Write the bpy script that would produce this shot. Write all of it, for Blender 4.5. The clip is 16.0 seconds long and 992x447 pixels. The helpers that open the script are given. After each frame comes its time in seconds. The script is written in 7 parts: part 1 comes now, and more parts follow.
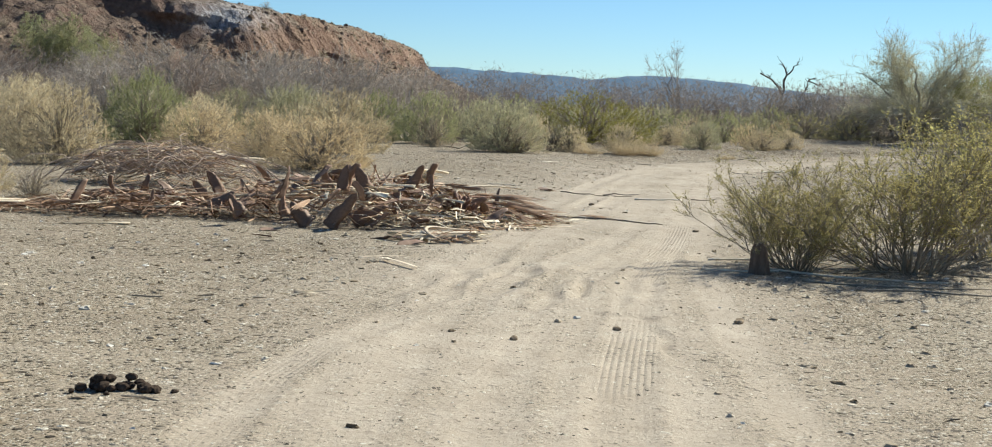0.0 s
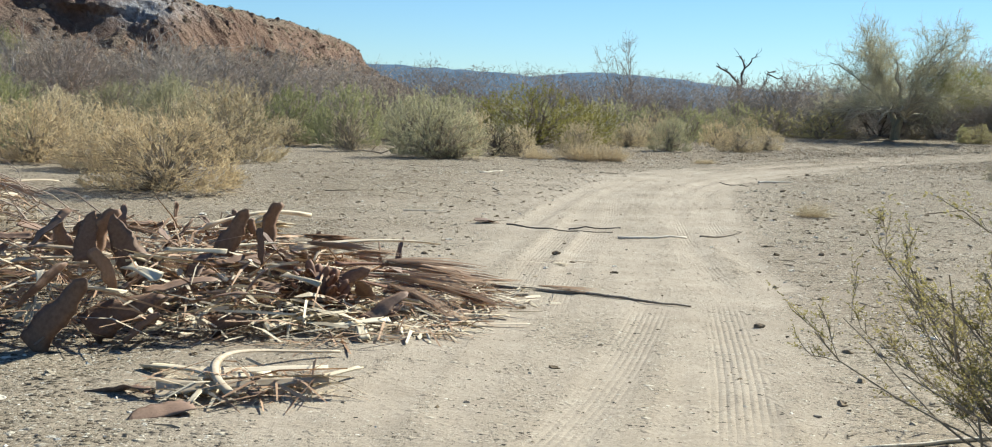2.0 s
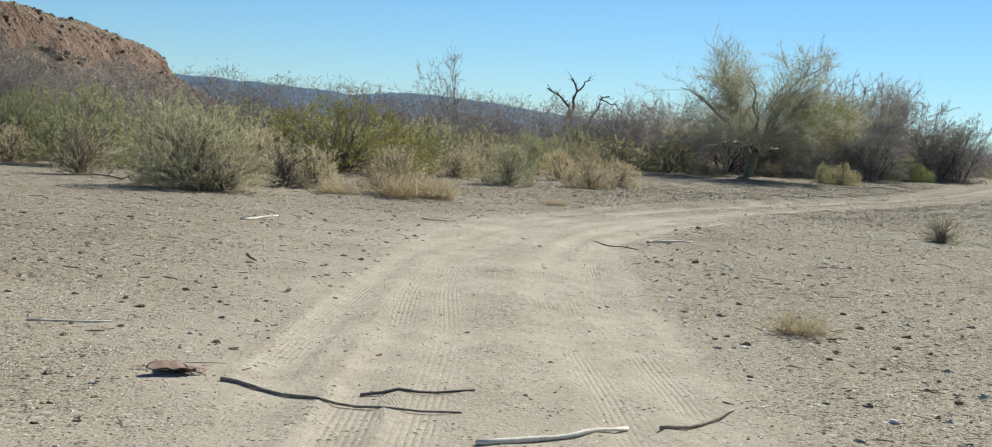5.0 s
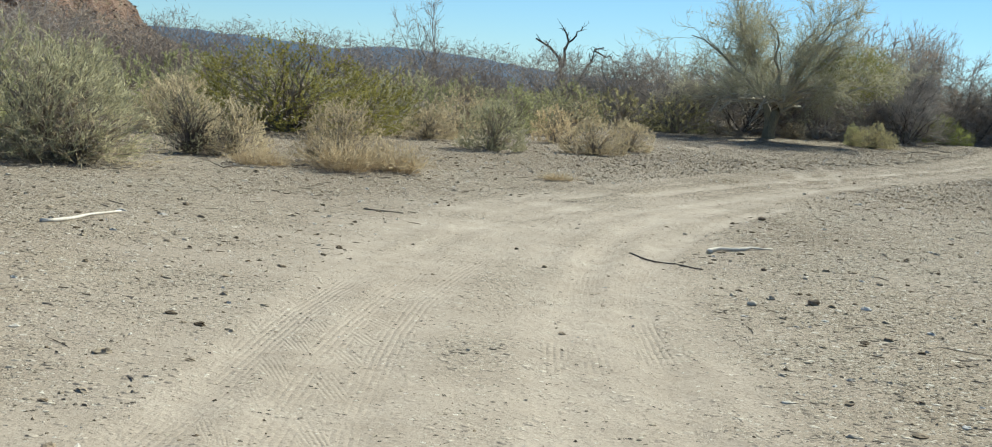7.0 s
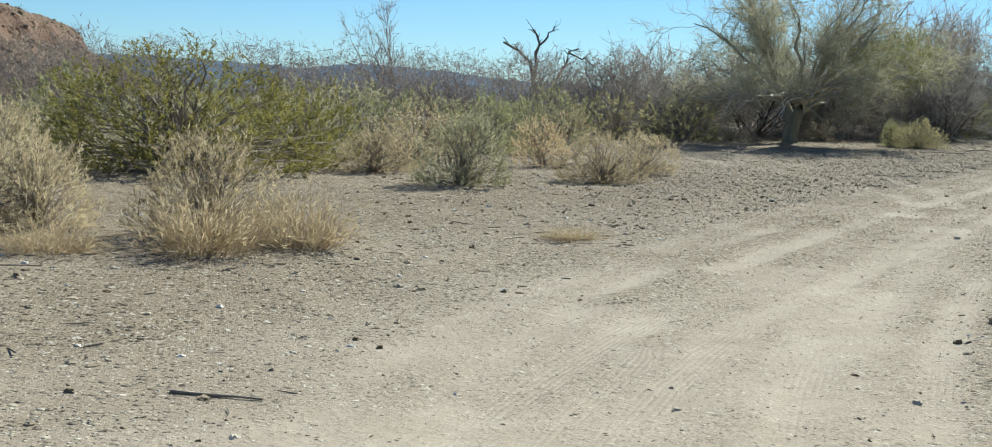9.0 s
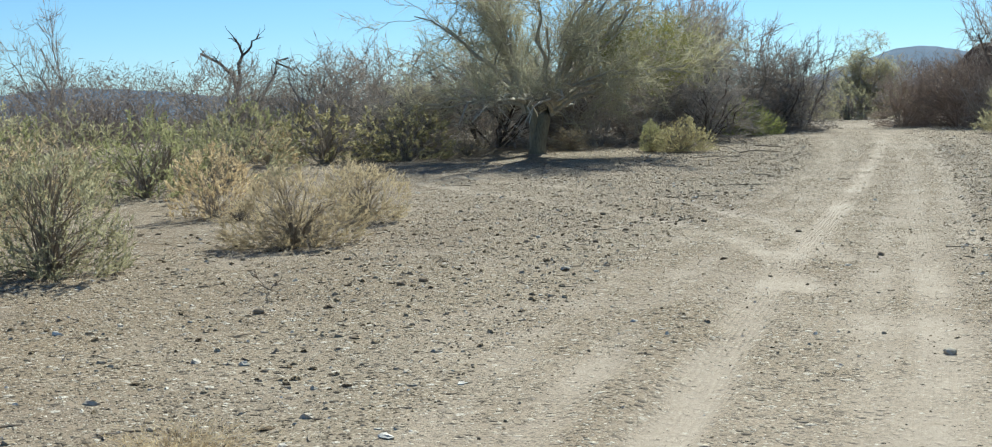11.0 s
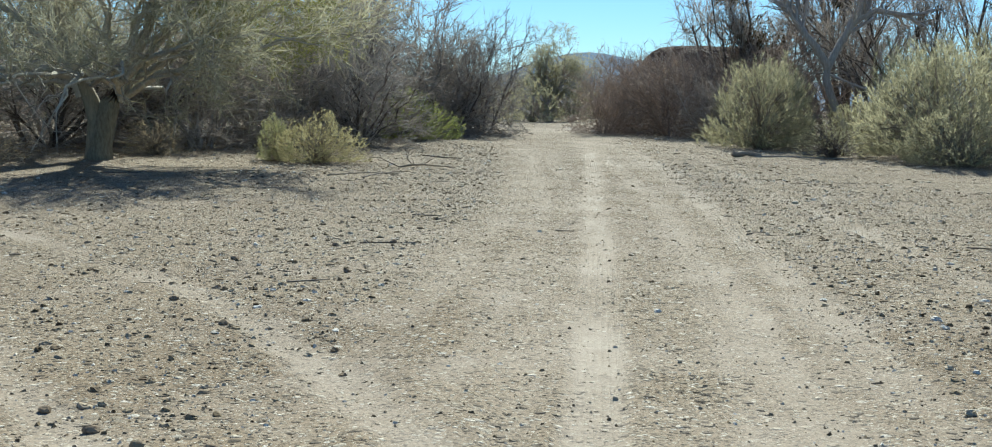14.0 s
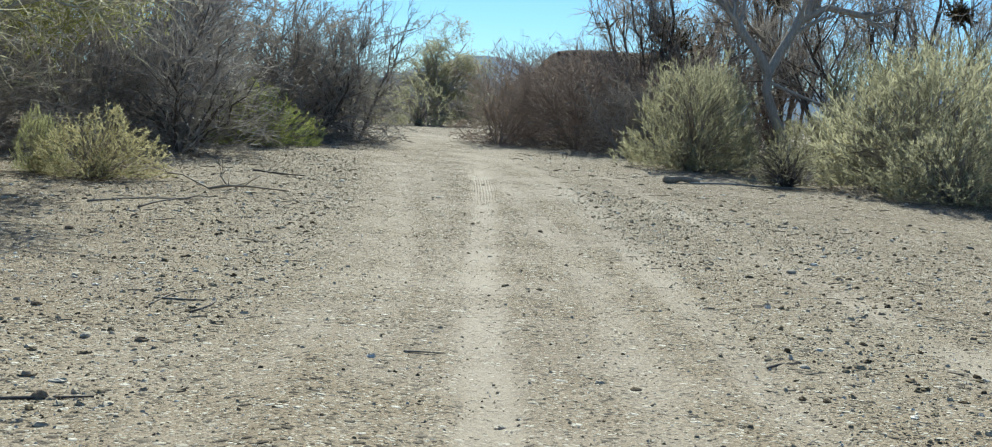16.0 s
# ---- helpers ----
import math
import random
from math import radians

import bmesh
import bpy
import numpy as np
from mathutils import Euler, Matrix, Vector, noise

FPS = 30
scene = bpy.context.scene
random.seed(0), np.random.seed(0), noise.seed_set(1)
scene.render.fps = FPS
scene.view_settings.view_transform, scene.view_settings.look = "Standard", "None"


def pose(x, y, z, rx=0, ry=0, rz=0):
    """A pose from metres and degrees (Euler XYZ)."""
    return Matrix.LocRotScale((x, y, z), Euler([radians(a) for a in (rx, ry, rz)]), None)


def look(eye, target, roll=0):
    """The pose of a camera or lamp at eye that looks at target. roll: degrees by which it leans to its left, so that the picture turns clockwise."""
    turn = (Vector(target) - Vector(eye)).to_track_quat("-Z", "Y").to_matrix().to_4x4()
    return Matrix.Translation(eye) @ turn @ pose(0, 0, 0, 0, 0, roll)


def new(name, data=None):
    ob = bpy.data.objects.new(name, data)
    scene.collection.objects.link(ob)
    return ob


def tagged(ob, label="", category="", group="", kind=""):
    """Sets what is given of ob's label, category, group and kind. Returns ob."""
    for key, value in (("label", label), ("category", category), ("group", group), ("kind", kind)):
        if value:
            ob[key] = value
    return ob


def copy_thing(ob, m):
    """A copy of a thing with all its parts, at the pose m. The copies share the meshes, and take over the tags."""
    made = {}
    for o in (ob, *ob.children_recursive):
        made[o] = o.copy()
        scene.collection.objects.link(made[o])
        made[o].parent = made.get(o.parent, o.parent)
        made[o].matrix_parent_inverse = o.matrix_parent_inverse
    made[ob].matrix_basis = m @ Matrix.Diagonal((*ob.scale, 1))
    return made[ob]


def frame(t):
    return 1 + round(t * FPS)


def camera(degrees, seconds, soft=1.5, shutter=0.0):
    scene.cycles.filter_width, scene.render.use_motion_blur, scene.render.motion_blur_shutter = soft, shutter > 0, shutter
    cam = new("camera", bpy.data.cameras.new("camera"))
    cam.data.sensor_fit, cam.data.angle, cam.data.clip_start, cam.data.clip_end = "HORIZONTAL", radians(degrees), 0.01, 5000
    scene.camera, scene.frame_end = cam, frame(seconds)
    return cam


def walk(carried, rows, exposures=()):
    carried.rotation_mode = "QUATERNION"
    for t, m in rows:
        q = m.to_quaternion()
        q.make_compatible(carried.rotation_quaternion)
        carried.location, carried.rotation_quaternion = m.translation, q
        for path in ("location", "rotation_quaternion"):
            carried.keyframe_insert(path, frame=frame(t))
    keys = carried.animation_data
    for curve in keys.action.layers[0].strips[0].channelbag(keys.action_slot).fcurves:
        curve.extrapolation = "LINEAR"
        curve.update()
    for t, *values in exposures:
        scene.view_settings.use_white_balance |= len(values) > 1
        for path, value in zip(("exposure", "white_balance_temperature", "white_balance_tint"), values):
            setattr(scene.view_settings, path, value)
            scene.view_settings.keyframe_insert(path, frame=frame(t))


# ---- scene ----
cam = camera(42.6, 16.0, soft=1.1)
METRES, EYE, TILT, LEAN, TURN = 60.0, 1.5, 0.0, 0.0, 0.0
ROWS = [
    (0.0, 0.0, 0.0, 0.0, 0.2, -5.4, -2.1),
    (0.5, -0.0004, 0.0356, -0.0003, 0.42, -5.25, -2.1),
    (1.0, 0.0002, 0.0684, -0.0003, 0.09, -5.35, -2.09),
    (1.5, 0.003, 0.1014, -0.0006, -1.75, -5.33, -2.01),
    (2.0, 0.0058, 0.1328, -0.001, -2.37, -5.44, -1.82),
    (2.5, 0.0082, 0.1638, -0.0007, -3.02, -5.72, -1.79),
    (3.0, 0.0089, 0.1931, -0.0024, -3.1, -6.22, -2.43),
    (3.5, 0.0098, 0.216, -0.0016, -3.36, -5.34, -2.93),
    (4.0, 0.0134, 0.2377, -0.0016, -7.86, -3.7, -3.2),
    (6.5, 0.0406, 0.3776, -0.0026, -11.19, -5.72, -4.39),
    (7.0, 0.0469, 0.4097, -0.0031, -11.17, -6.06, -4.44),
    (7.5, 0.0527, 0.4422, -0.0037, -10.9, -6.17, -4.1),
    (8.0, 0.0594, 0.4797, -0.0042, -10.77, -6.07, -3.19),
    (10.5, 0.1065, 0.6481, -0.0028, -19.94, -4.71, 1.65),
    (11.0, 0.1223, 0.6778, -0.0026, -25.01, -4.96, 1.38),
    (11.5, 0.1428, 0.7102, -0.0035, -29.8, -5.39, 1.24),
    (12.0, 0.1614, 0.7359, -0.0035, -33.46, -5.24, 0.78),
    (12.5, 0.1801, 0.7599, -0.0033, -35.68, -5.2, 0.53),
    (13.0, 0.2006, 0.7847, -0.0035, -36.98, -5.33, 0.15),
    (13.5, 0.2201, 0.8075, -0.0037, -38.23, -5.31, -0.29),
    (14.0, 0.2394, 0.8299, -0.0036, -39.25, -5.3, -0.87),
    (14.5, 0.2592, 0.8522, -0.0036, -40.36, -5.26, -1.38),
    (15.0, 0.2785, 0.8721, -0.0034, -41.53, -5.15, -1.8),
    (15.5, 0.298, 0.8919, -0.0032, -42.76, -5.12, -2.31),
    (16.0, 0.3184, 0.9122, -0.0031, -43.97, -5.06, -2.86),
]
walk(cam, [(t, pose(0, 0, EYE, TILT, LEAN, TURN) @ pose(METRES * x, METRES * y, METRES * z, 90 + pitch, roll, yaw)) for t, x, y, z, yaw, pitch, roll in ROWS],
     exposures=[(0.0, 0.53, 6380, 3), (2.0, 0.57, 6250, 2), (2.6, 0.59, 6210, 2), (3.0, 0.46, 6180, 2), (3.5, 0.63, 6150, 1), (4.0, 0.38, 6120, 1), (6.4, 0.34, 6220, 1), (7.0, 0.41, 6170, -1), (8.0, 0.44, 6060, -1), (10.5, 0.50, 6050, 0), (16.0, 0.55, 5850, -3)])

# ---------- light ----------
SUN_AZ, SUN_EL = radians(45), radians(37)          # clockwise from +y; above the horizon
sun_dir = Vector((math.sin(SUN_AZ) * math.cos(SUN_EL), math.cos(SUN_AZ) * math.cos(SUN_EL), math.sin(SUN_EL)))
world = bpy.data.worlds.new("desert_sky")
scene.world = world
world.use_nodes = True
wn = world.node_tree.nodes
sky = wn.new("ShaderNodeTexSky")
sky.sky_type, sky.sun_disc = "NISHITA", False
sky.sun_elevation, sky.sun_rotation = SUN_EL, SUN_AZ
sky.air_density, sky.dust_density, sky.ozone_density, sky.altitude = 1.0, 0.0, 4.0, 900
tint = wn.new("ShaderNodeMix")
tint.data_type, tint.blend_type = "RGBA", "MULTIPLY"
tint.inputs[0].default_value = 1.0
tint.inputs[7].default_value = (0.76, 0.92, 1.08, 1)
world.node_tree.links.new(sky.outputs[0], tint.inputs[6])
world.node_tree.links.new(tint.outputs[2], wn["Background"].inputs[0])
wn["Background"].inputs[1].default_value = 0.072
sun = new("sun", bpy.data.lights.new("sun", "SUN"))
sun.data.energy, sun.data.angle, sun.data.color = 5.8, radians(0.53), (1.0, 0.95, 0.86)
sun.matrix_world = look((30, 40, 60), Vector((30, 40, 60)) - sun_dir)

# ---------- small tools ----------
rng = np.random.default_rng(7)


def build_mesh(name, verts, faces, smooth=False):
    """A mesh from an array of points and a list of (n, 3) or (n, 4) index arrays."""
    me = bpy.data.meshes.new(name)
    verts = np.asarray(verts, dtype=np.float32)
    faces = [np.asarray(f, dtype=np.int32) for f in faces if len(f)]
    me.vertices.add(len(verts))
    me.vertices.foreach_set("co", verts.ravel())
    corner = np.concatenate([f.ravel() for f in faces])
    sizes = np.concatenate([np.full(len(f), f.shape[1], dtype=np.int32) for f in faces])
    starts = np.concatenate(([0], np.cumsum(sizes)[:-1])).astype(np.int32)
    me.loops.add(len(corner))
    me.loops.foreach_set("vertex_index", corner)
    me.polygons.add(len(sizes))
    me.polygons.foreach_set("loop_start", starts)
    me.polygons.foreach_set("use_smooth", np.full(len(sizes), smooth, dtype=bool))
    me.update(calc_edges=True)
    return me


def bm_mesh(name, bm, smooth=False):
    me = bpy.data.meshes.new(name)
    bm.to_mesh(me)
    bm.free()
    for p in me.polygons:
        p.use_smooth = smooth
    return me


def part(name, data, material, parent=None, label=""):
    """One mesh object, under a thing or a part if there is one."""
    if isinstance(data, bmesh.types.BMesh):
        data = bm_mesh(name, data)
    if not data.materials:
        data.materials.append(material)
    ob = new(name, data)
    if parent is not None:
        ob.parent = parent
    return tagged(ob, label) if label else ob


def joined(pieces):
    """Several (verts, faces) as one."""
    vs, fs, base = [], [], 0
    for v, f in pieces:
        vs.append(np.asarray(v).reshape(-1, 3))
        fs += [np.asarray(a) + base for a in f if len(a)]
        base += len(vs[-1])
    return np.concatenate(vs), fs


def unit(a):
    return a / np.maximum(np.linalg.norm(a, axis=-1, keepdims=True), 1e-9)


def tubes(P, R, sides=3):
    """Round rods along many polylines at once: P (n, k, 3), R (n, k)."""
    n, k, _ = P.shape
    T = unit(np.gradient(P, axis=1))
    ref = np.where(np.abs(T[..., 2:3]) > 0.9, np.array([1.0, 0, 0]), np.array([0, 0, 1.0]))
    A = unit(np.cross(T, ref))
    B = np.cross(T, A)
    ang = np.arange(sides) * 2 * np.pi / sides
    ring = P[:, :, None] + R[:, :, None, None] * (A[:, :, None] * np.cos(ang)[:, None] + B[:, :, None] * np.sin(ang)[:, None])
    idx = np.arange(n * k * sides).reshape(n, k, sides)
    nxt = np.roll(idx, -1, axis=2)
    q = np.stack([idx[:, :-1], nxt[:, :-1], nxt[:, 1:], idx[:, 1:]], axis=-1).reshape(-1, 4)
    return ring.reshape(-1, 3), [q]


def lattice(rs, x, y, cell):
    """Smooth value noise in -1..1 on the plane."""
    g = rs.uniform(-1, 1, (64, 64))
    u, v = x / cell + 1000, y / cell + 1000
    i, j = np.floor(u).astype(int), np.floor(v).astype(int)
    fu, fv = u - i, v - j
    fu, fv = fu * fu * (3 - 2 * fu), fv * fv * (3 - 2 * fv)
    i0, i1, j0, j1 = i % 64, (i + 1) % 64, j % 64, (j + 1) % 64
    return (g[i0, j0] * (1 - fu) + g[i1, j0] * fu) * (1 - fv) + (g[i0, j1] * (1 - fu) + g[i1, j1] * fu) * fv


# ---------- the road's line and the lie of the land ----------
CENTRE = np.array([(0, -30), (0, 0), (0.2, 6), (0.5, 11.6), (0.85, 14.5), (1.6, 18.6), (2.4, 22.7), (3.2, 26.5), (4.4, 32), (5.8, 37.5),
                   (7.3, 40.7), (9.7, 44.2), (12, 47.1), (14.4, 49.8), (16.7, 52.3), (19.1, 54.7), (23.5, 59.2), (27.9, 63.9),
                   (33.6, 70.9), (40.3, 78.6), (45.5, 84), (52, 89.5), (60, 94.3), (75, 98), (110, 102), (200, 108)])


def smooth_line(pts, step=0.5):
    pts = np.asarray(pts, float)
    for _ in range(3):
        a, b = pts[:-1], pts[1:]
        mid = np.stack([a * 0.75 + b * 0.25, a * 0.25 + b * 0.75], axis=1).reshape(-1, 2)
        pts = np.concatenate([pts[:1], mid, pts[-1:]])
    s = np.concatenate([[0], np.cumsum(np.linalg.norm(np.diff(pts, axis=0), axis=1))])
    t = np.arange(0, s[-1], step)
    return np.stack([np.interp(t, s, pts[:, 0]), np.interp(t, s, pts[:, 1])], axis=1)


ROAD = smooth_line(CENTRE)


def off_line(line, x, y):
    """Signed distance (right is positive) of points from a polyline, and the way along it."""
    x, y = np.asarray(x, float), np.asarray(y, float)
    best, sgn, along = np.full(x.shape, 1e9), np.zeros(x.shape), np.zeros(x.shape)
    s = 0.0
    for (ax, ay), (bx, by) in zip(line[:-1], line[1:]):
        dx, dy = bx - ax, by - ay
        l2 = dx * dx + dy * dy
        u = np.clip(((x - ax) * dx + (y - ay) * dy) / l2, 0, 1)
        ex, ey = x - ax - u * dx, y - ay - u * dy
        d = np.hypot(ex, ey)
        m = d < best
        best = np.where(m, d, best)
        sgn = np.where(m, np.sign(ex * dy - ey * dx), sgn)
        along = np.where(m, s + u * math.sqrt(l2), along)
        s += math.sqrt(l2)
    return best * sgn, along


def beside(line, off):
    """A line at an offset (a number or one for each point) to the right of another."""
    t = unit(np.gradient(line, axis=0))
    return line + np.stack([t[:, 1], -t[:, 0]], axis=1) * np.reshape(off, (-1, 1))


LIE_S = [-60, 0, 17, 24, 37, 53, 66, 73, 80, 90, 120]
LIE_H = [0.05, 0, -0.14, -0.20, -0.27, -0.15, -0.10, 0.0, 0.28, 0.45, 0.5]


def lie(x, y):
    s = 0.45 * np.asarray(x, float) + 0.9 * np.asarray(y, float)
    h = sum(np.interp(s + o, LIE_S, LIE_H) for o in (-3, -1.5, 0, 1.5, 3)) / 5
    return h


r_land = np.random.default_rng(3)
land_noise = [(np.random.default_rng(40 + i), c, a) for i, (c, a) in enumerate([(9, 0.06), (2.3, 0.035), (0.8, 0.016), (0.33, 0.009)])]


def swell(x, y, road=0):
    h = 0
    for i, (_, cell, amp) in enumerate(land_noise):
        h = h + lattice(np.random.default_rng(40 + i), x, y, cell) * amp
    return h * (1 - 0.55 * road)


GRID = {}


def on_ground(x, y):
    """Height of the built ground at many places."""
    xs, ys, Z = GRID["x"], GRID["y"], GRID["z"]
    i = np.clip(np.searchsorted(xs, x) - 1, 0, len(xs) - 2)
    j = np.clip(np.searchsorted(ys, y) - 1, 0, len(ys) - 2)
    u, v = (x - xs[i]) / (xs[i + 1] - xs[i]), (y - ys[j]) / (ys[j + 1] - ys[j])
    return (Z[j, i] * (1 - u) + Z[j, i + 1] * u) * (1 - v) + (Z[j + 1, i] * (1 - u) + Z[j + 1, i + 1] * u) * v


def ground_z(x, y):
    """Height of the ground at one place, for setting things on it."""
    return float(on_ground(np.array([float(x)]), np.array([float(y)]))[0])


# ---------- materials ----------
def material(name, rough=0.9, metal=0.0):
    m = bpy.data.materials.new(name)
    m.use_nodes = True
    b = m.node_tree.nodes["Principled BSDF"]
    b.inputs["Roughness"].default_value, b.inputs["Metallic"].default_value = rough, metal
    b.inputs["Specular IOR Level"].default_value = 0.25
    return m, m.node_tree.nodes, m.node_tree.links, b


def node(nodes, kind, **values):
    n = nodes.new(kind)
    for k, v in values.items():
        if k in n.inputs:
            n.inputs[k].default_value = v
    return n


def ramp(nodes, links, source, stops):
    r = nodes.new("ShaderNodeValToRGB")
    while len(r.color_ramp.elements) < len(stops):
        r.color_ramp.elements.new(0.5)
    for e, (p, c) in zip(r.color_ramp.elements, stops):
        e.position = p
        e.color = (*c, 1) if len(c) == 3 else c
    links.new(source, r.inputs[0])
    return r.outputs[0]


def mixed(nodes, links, fac, a, b, mode="MIX"):
    m = nodes.new("ShaderNodeMix")
    m.data_type, m.blend_type = "RGBA", mode
    for socket, v in ((m.inputs[0], fac), (m.inputs[6], a), (m.inputs[7], b)):
        if isinstance(v, (int, float)):
            socket.default_value = v
        elif isinstance(v, tuple):
            socket.default_value = (*v, 1)
        else:
            links.new(v, socket)
    return m.outputs[2]


def calc(nodes, links, op, a, b=None, clamp=False):
    m = nodes.new("ShaderNodeMath")
    m.operation, m.use_clamp = op, clamp
    for s, v in zip(m.inputs, (a, b)):
        if v is None:
            continue
        if isinstance(v, (int, float)):
            s.default_value = v
        else:
            links.new(v, s)
    return m.outputs[0]


def noise_at(nodes, links, coord, scale, detail=4, rough=0.55):
    n = node(nodes, "ShaderNodeTexNoise", Scale=scale, Detail=detail, Roughness=rough)
    links.new(coord, n.inputs["Vector"])
    return n.outputs[0]


def bump(nodes, links, height, strength, distance, target, before=None):
    b = node(nodes, "ShaderNodeBump", Strength=strength, Distance=distance)
    links.new(height, b.inputs["Height"])
    if before is not None:
        links.new(before, b.inputs["Normal"])
    if target is not None:
        links.new(b.outputs[0], target)
    return b.outputs[0]


def ground_material():
    m, n, l, b = material("desert_sand_and_gravel", 0.95)
    b.inputs["Specular IOR Level"].default_value = 0.1
    co = n.new("ShaderNodeTexCoord").outputs["Object"]
    at = {}
    for key in ("road", "bare", "tread", "lane", "brown"):
        a = n.new("ShaderNodeAttribute")
        a.attribute_name = key
        at[key] = a.outputs["Fac"]
    big = noise_at(n, l, co, 0.35, 5)
    mid = noise_at(n, l, co, 2.2, 6, 0.65)
    clod = noise_at(n, l, co, 8, 6, 0.7)
    fine = noise_at(n, l, co, 42, 5, 0.8)
    sand = ramp(n, l, mid, [(0.3, (0.35, 0.288, 0.217)), (0.55, (0.43, 0.359, 0.277)), (0.75, (0.49, 0.418, 0.33))])
    soil = ramp(n, l, big, [(0.3, (0.225, 0.17, 0.114)), (0.5, (0.31, 0.248, 0.175)), (0.7, (0.335, 0.278, 0.205))])
    loam = ramp(n, l, big, [(0.3, (0.20, 0.143, 0.088)), (0.5, (0.262, 0.198, 0.128)), (0.7, (0.305, 0.24, 0.163))])
    soil = mixed(n, l, at["brown"], soil, loam)
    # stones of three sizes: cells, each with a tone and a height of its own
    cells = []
    # darkest tones: dark stones, and shade among the gravel put into the colour
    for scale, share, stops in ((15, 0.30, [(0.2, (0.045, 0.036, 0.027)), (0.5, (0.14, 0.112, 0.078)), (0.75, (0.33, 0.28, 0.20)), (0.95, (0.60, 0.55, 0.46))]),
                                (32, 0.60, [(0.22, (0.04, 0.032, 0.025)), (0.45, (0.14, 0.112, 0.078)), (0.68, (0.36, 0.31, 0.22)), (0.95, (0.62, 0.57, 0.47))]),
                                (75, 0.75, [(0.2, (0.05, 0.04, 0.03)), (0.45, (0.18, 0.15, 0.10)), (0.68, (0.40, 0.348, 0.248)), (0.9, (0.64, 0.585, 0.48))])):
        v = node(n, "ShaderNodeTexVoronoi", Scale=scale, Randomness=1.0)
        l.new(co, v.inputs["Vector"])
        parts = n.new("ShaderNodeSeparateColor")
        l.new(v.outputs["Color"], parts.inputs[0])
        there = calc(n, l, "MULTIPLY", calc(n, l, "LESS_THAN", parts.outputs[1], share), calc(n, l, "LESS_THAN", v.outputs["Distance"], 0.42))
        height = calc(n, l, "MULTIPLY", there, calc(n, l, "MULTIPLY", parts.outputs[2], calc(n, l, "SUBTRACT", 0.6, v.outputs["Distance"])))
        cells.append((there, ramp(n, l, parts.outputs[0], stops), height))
    stony = calc(n, l, "SUBTRACT", 1.0, calc(n, l, "MULTIPLY", at["road"], 0.75, True), True)
    stony = calc(n, l, "SUBTRACT", stony, at["bare"], True)
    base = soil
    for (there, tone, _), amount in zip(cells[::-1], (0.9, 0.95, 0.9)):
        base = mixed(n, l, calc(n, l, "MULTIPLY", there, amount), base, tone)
    sandy = mixed(n, l, calc(n, l, "MULTIPLY", cells[2][0], 0.2), sand, cells[2][1])
    sandy = mixed(n, l, calc(n, l, "MULTIPLY", cells[1][0], calc(n, l, "GREATER_THAN", clod, 0.57)), sandy, cells[1][1])
    edge = calc(n, l, "ADD", stony, calc(n, l, "MULTIPLY", calc(n, l, "SUBTRACT", mid, 0.5), 1.3))
    edge = calc(n, l, "ADD", edge, calc(n, l, "MULTIPLY", calc(n, l, "SUBTRACT", noise_at(n, l, co, 0.7, 4), 0.5), 1.6), True)
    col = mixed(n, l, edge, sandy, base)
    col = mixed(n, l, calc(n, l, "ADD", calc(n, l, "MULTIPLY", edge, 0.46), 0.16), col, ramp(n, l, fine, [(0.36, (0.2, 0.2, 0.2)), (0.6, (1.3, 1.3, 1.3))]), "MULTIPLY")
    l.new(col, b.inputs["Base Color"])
    ribs = calc(n, l, "SINE", calc(n, l, "MULTIPLY", at["lane"], 2 * math.pi / 0.042))
    ribs = calc(n, l, "SUBTRACT", ribs, calc(n, l, "POWER", calc(n, l, "MULTIPLY", ribs, -1.0, True), 4.0))
    ribs = calc(n, l, "MULTIPLY", ribs, calc(n, l, "MULTIPLY", at["tread"], calc(n, l, "MULTIPLY", calc(n, l, "SUBTRACT", big, 0.45), 9.0, True)))
    rough = calc(n, l, "ADD", calc(n, l, "MULTIPLY", edge, 0.8), 0.2)
    s = bump(n, l, calc(n, l, "MULTIPLY", cells[0][2], rough), 1.0, 0.09, None)
    s = bump(n, l, calc(n, l, "MULTIPLY", cells[1][2], rough), 1.0, 0.055, None, s)
    s = bump(n, l, calc(n, l, "MULTIPLY", cells[2][2], rough), 0.9, 0.024, None, s)
    s = bump(n, l, ribs, 0.42, 0.005, None, s)
    s = bump(n, l, clod, 0.45, 0.035, None, s)
    bump(n, l, fine, 0.4, 0.006, b.inputs["Normal"], s)
    return m


def stone_material(name, stops):
    m, n, l, b = material(name, 0.95)
    b.inputs["Specular IOR Level"].default_value = 0.06
    g = n.new("ShaderNodeNewGeometry")
    co = n.new("ShaderNodeTexCoord").outputs["Object"]
    c = ramp(n, l, g.outputs["Random Per Island"], stops)
    t = noise_at(n, l, co, 60, 4)
    c = mixed(n, l, 0.35, c, ramp(n, l, t, [(0.3, (0.3, 0.3, 0.3)), (0.7, (1, 1, 1))]), "MULTIPLY")
    l.new(c, b.inputs["Base Color"])
    bump(n, l, t, 0.5, 0.01, b.inputs["Normal"])
    return m


def rock_material(name, dark, light):
    m, n, l, b = material(name, 0.95)
    b.inputs["Specular IOR Level"].default_value = 0.06
    co = n.new("ShaderNodeTexCoord").outputs["Object"]
    t = noise_at(n, l, co, 30, 5, 0.65)
    l.new(ramp(n, l, t, [(0.3, dark), (0.7, light)]), b.inputs["Base Color"])
    bump(n, l, t, 0.6, 0.01, b.inputs["Normal"])
    return m


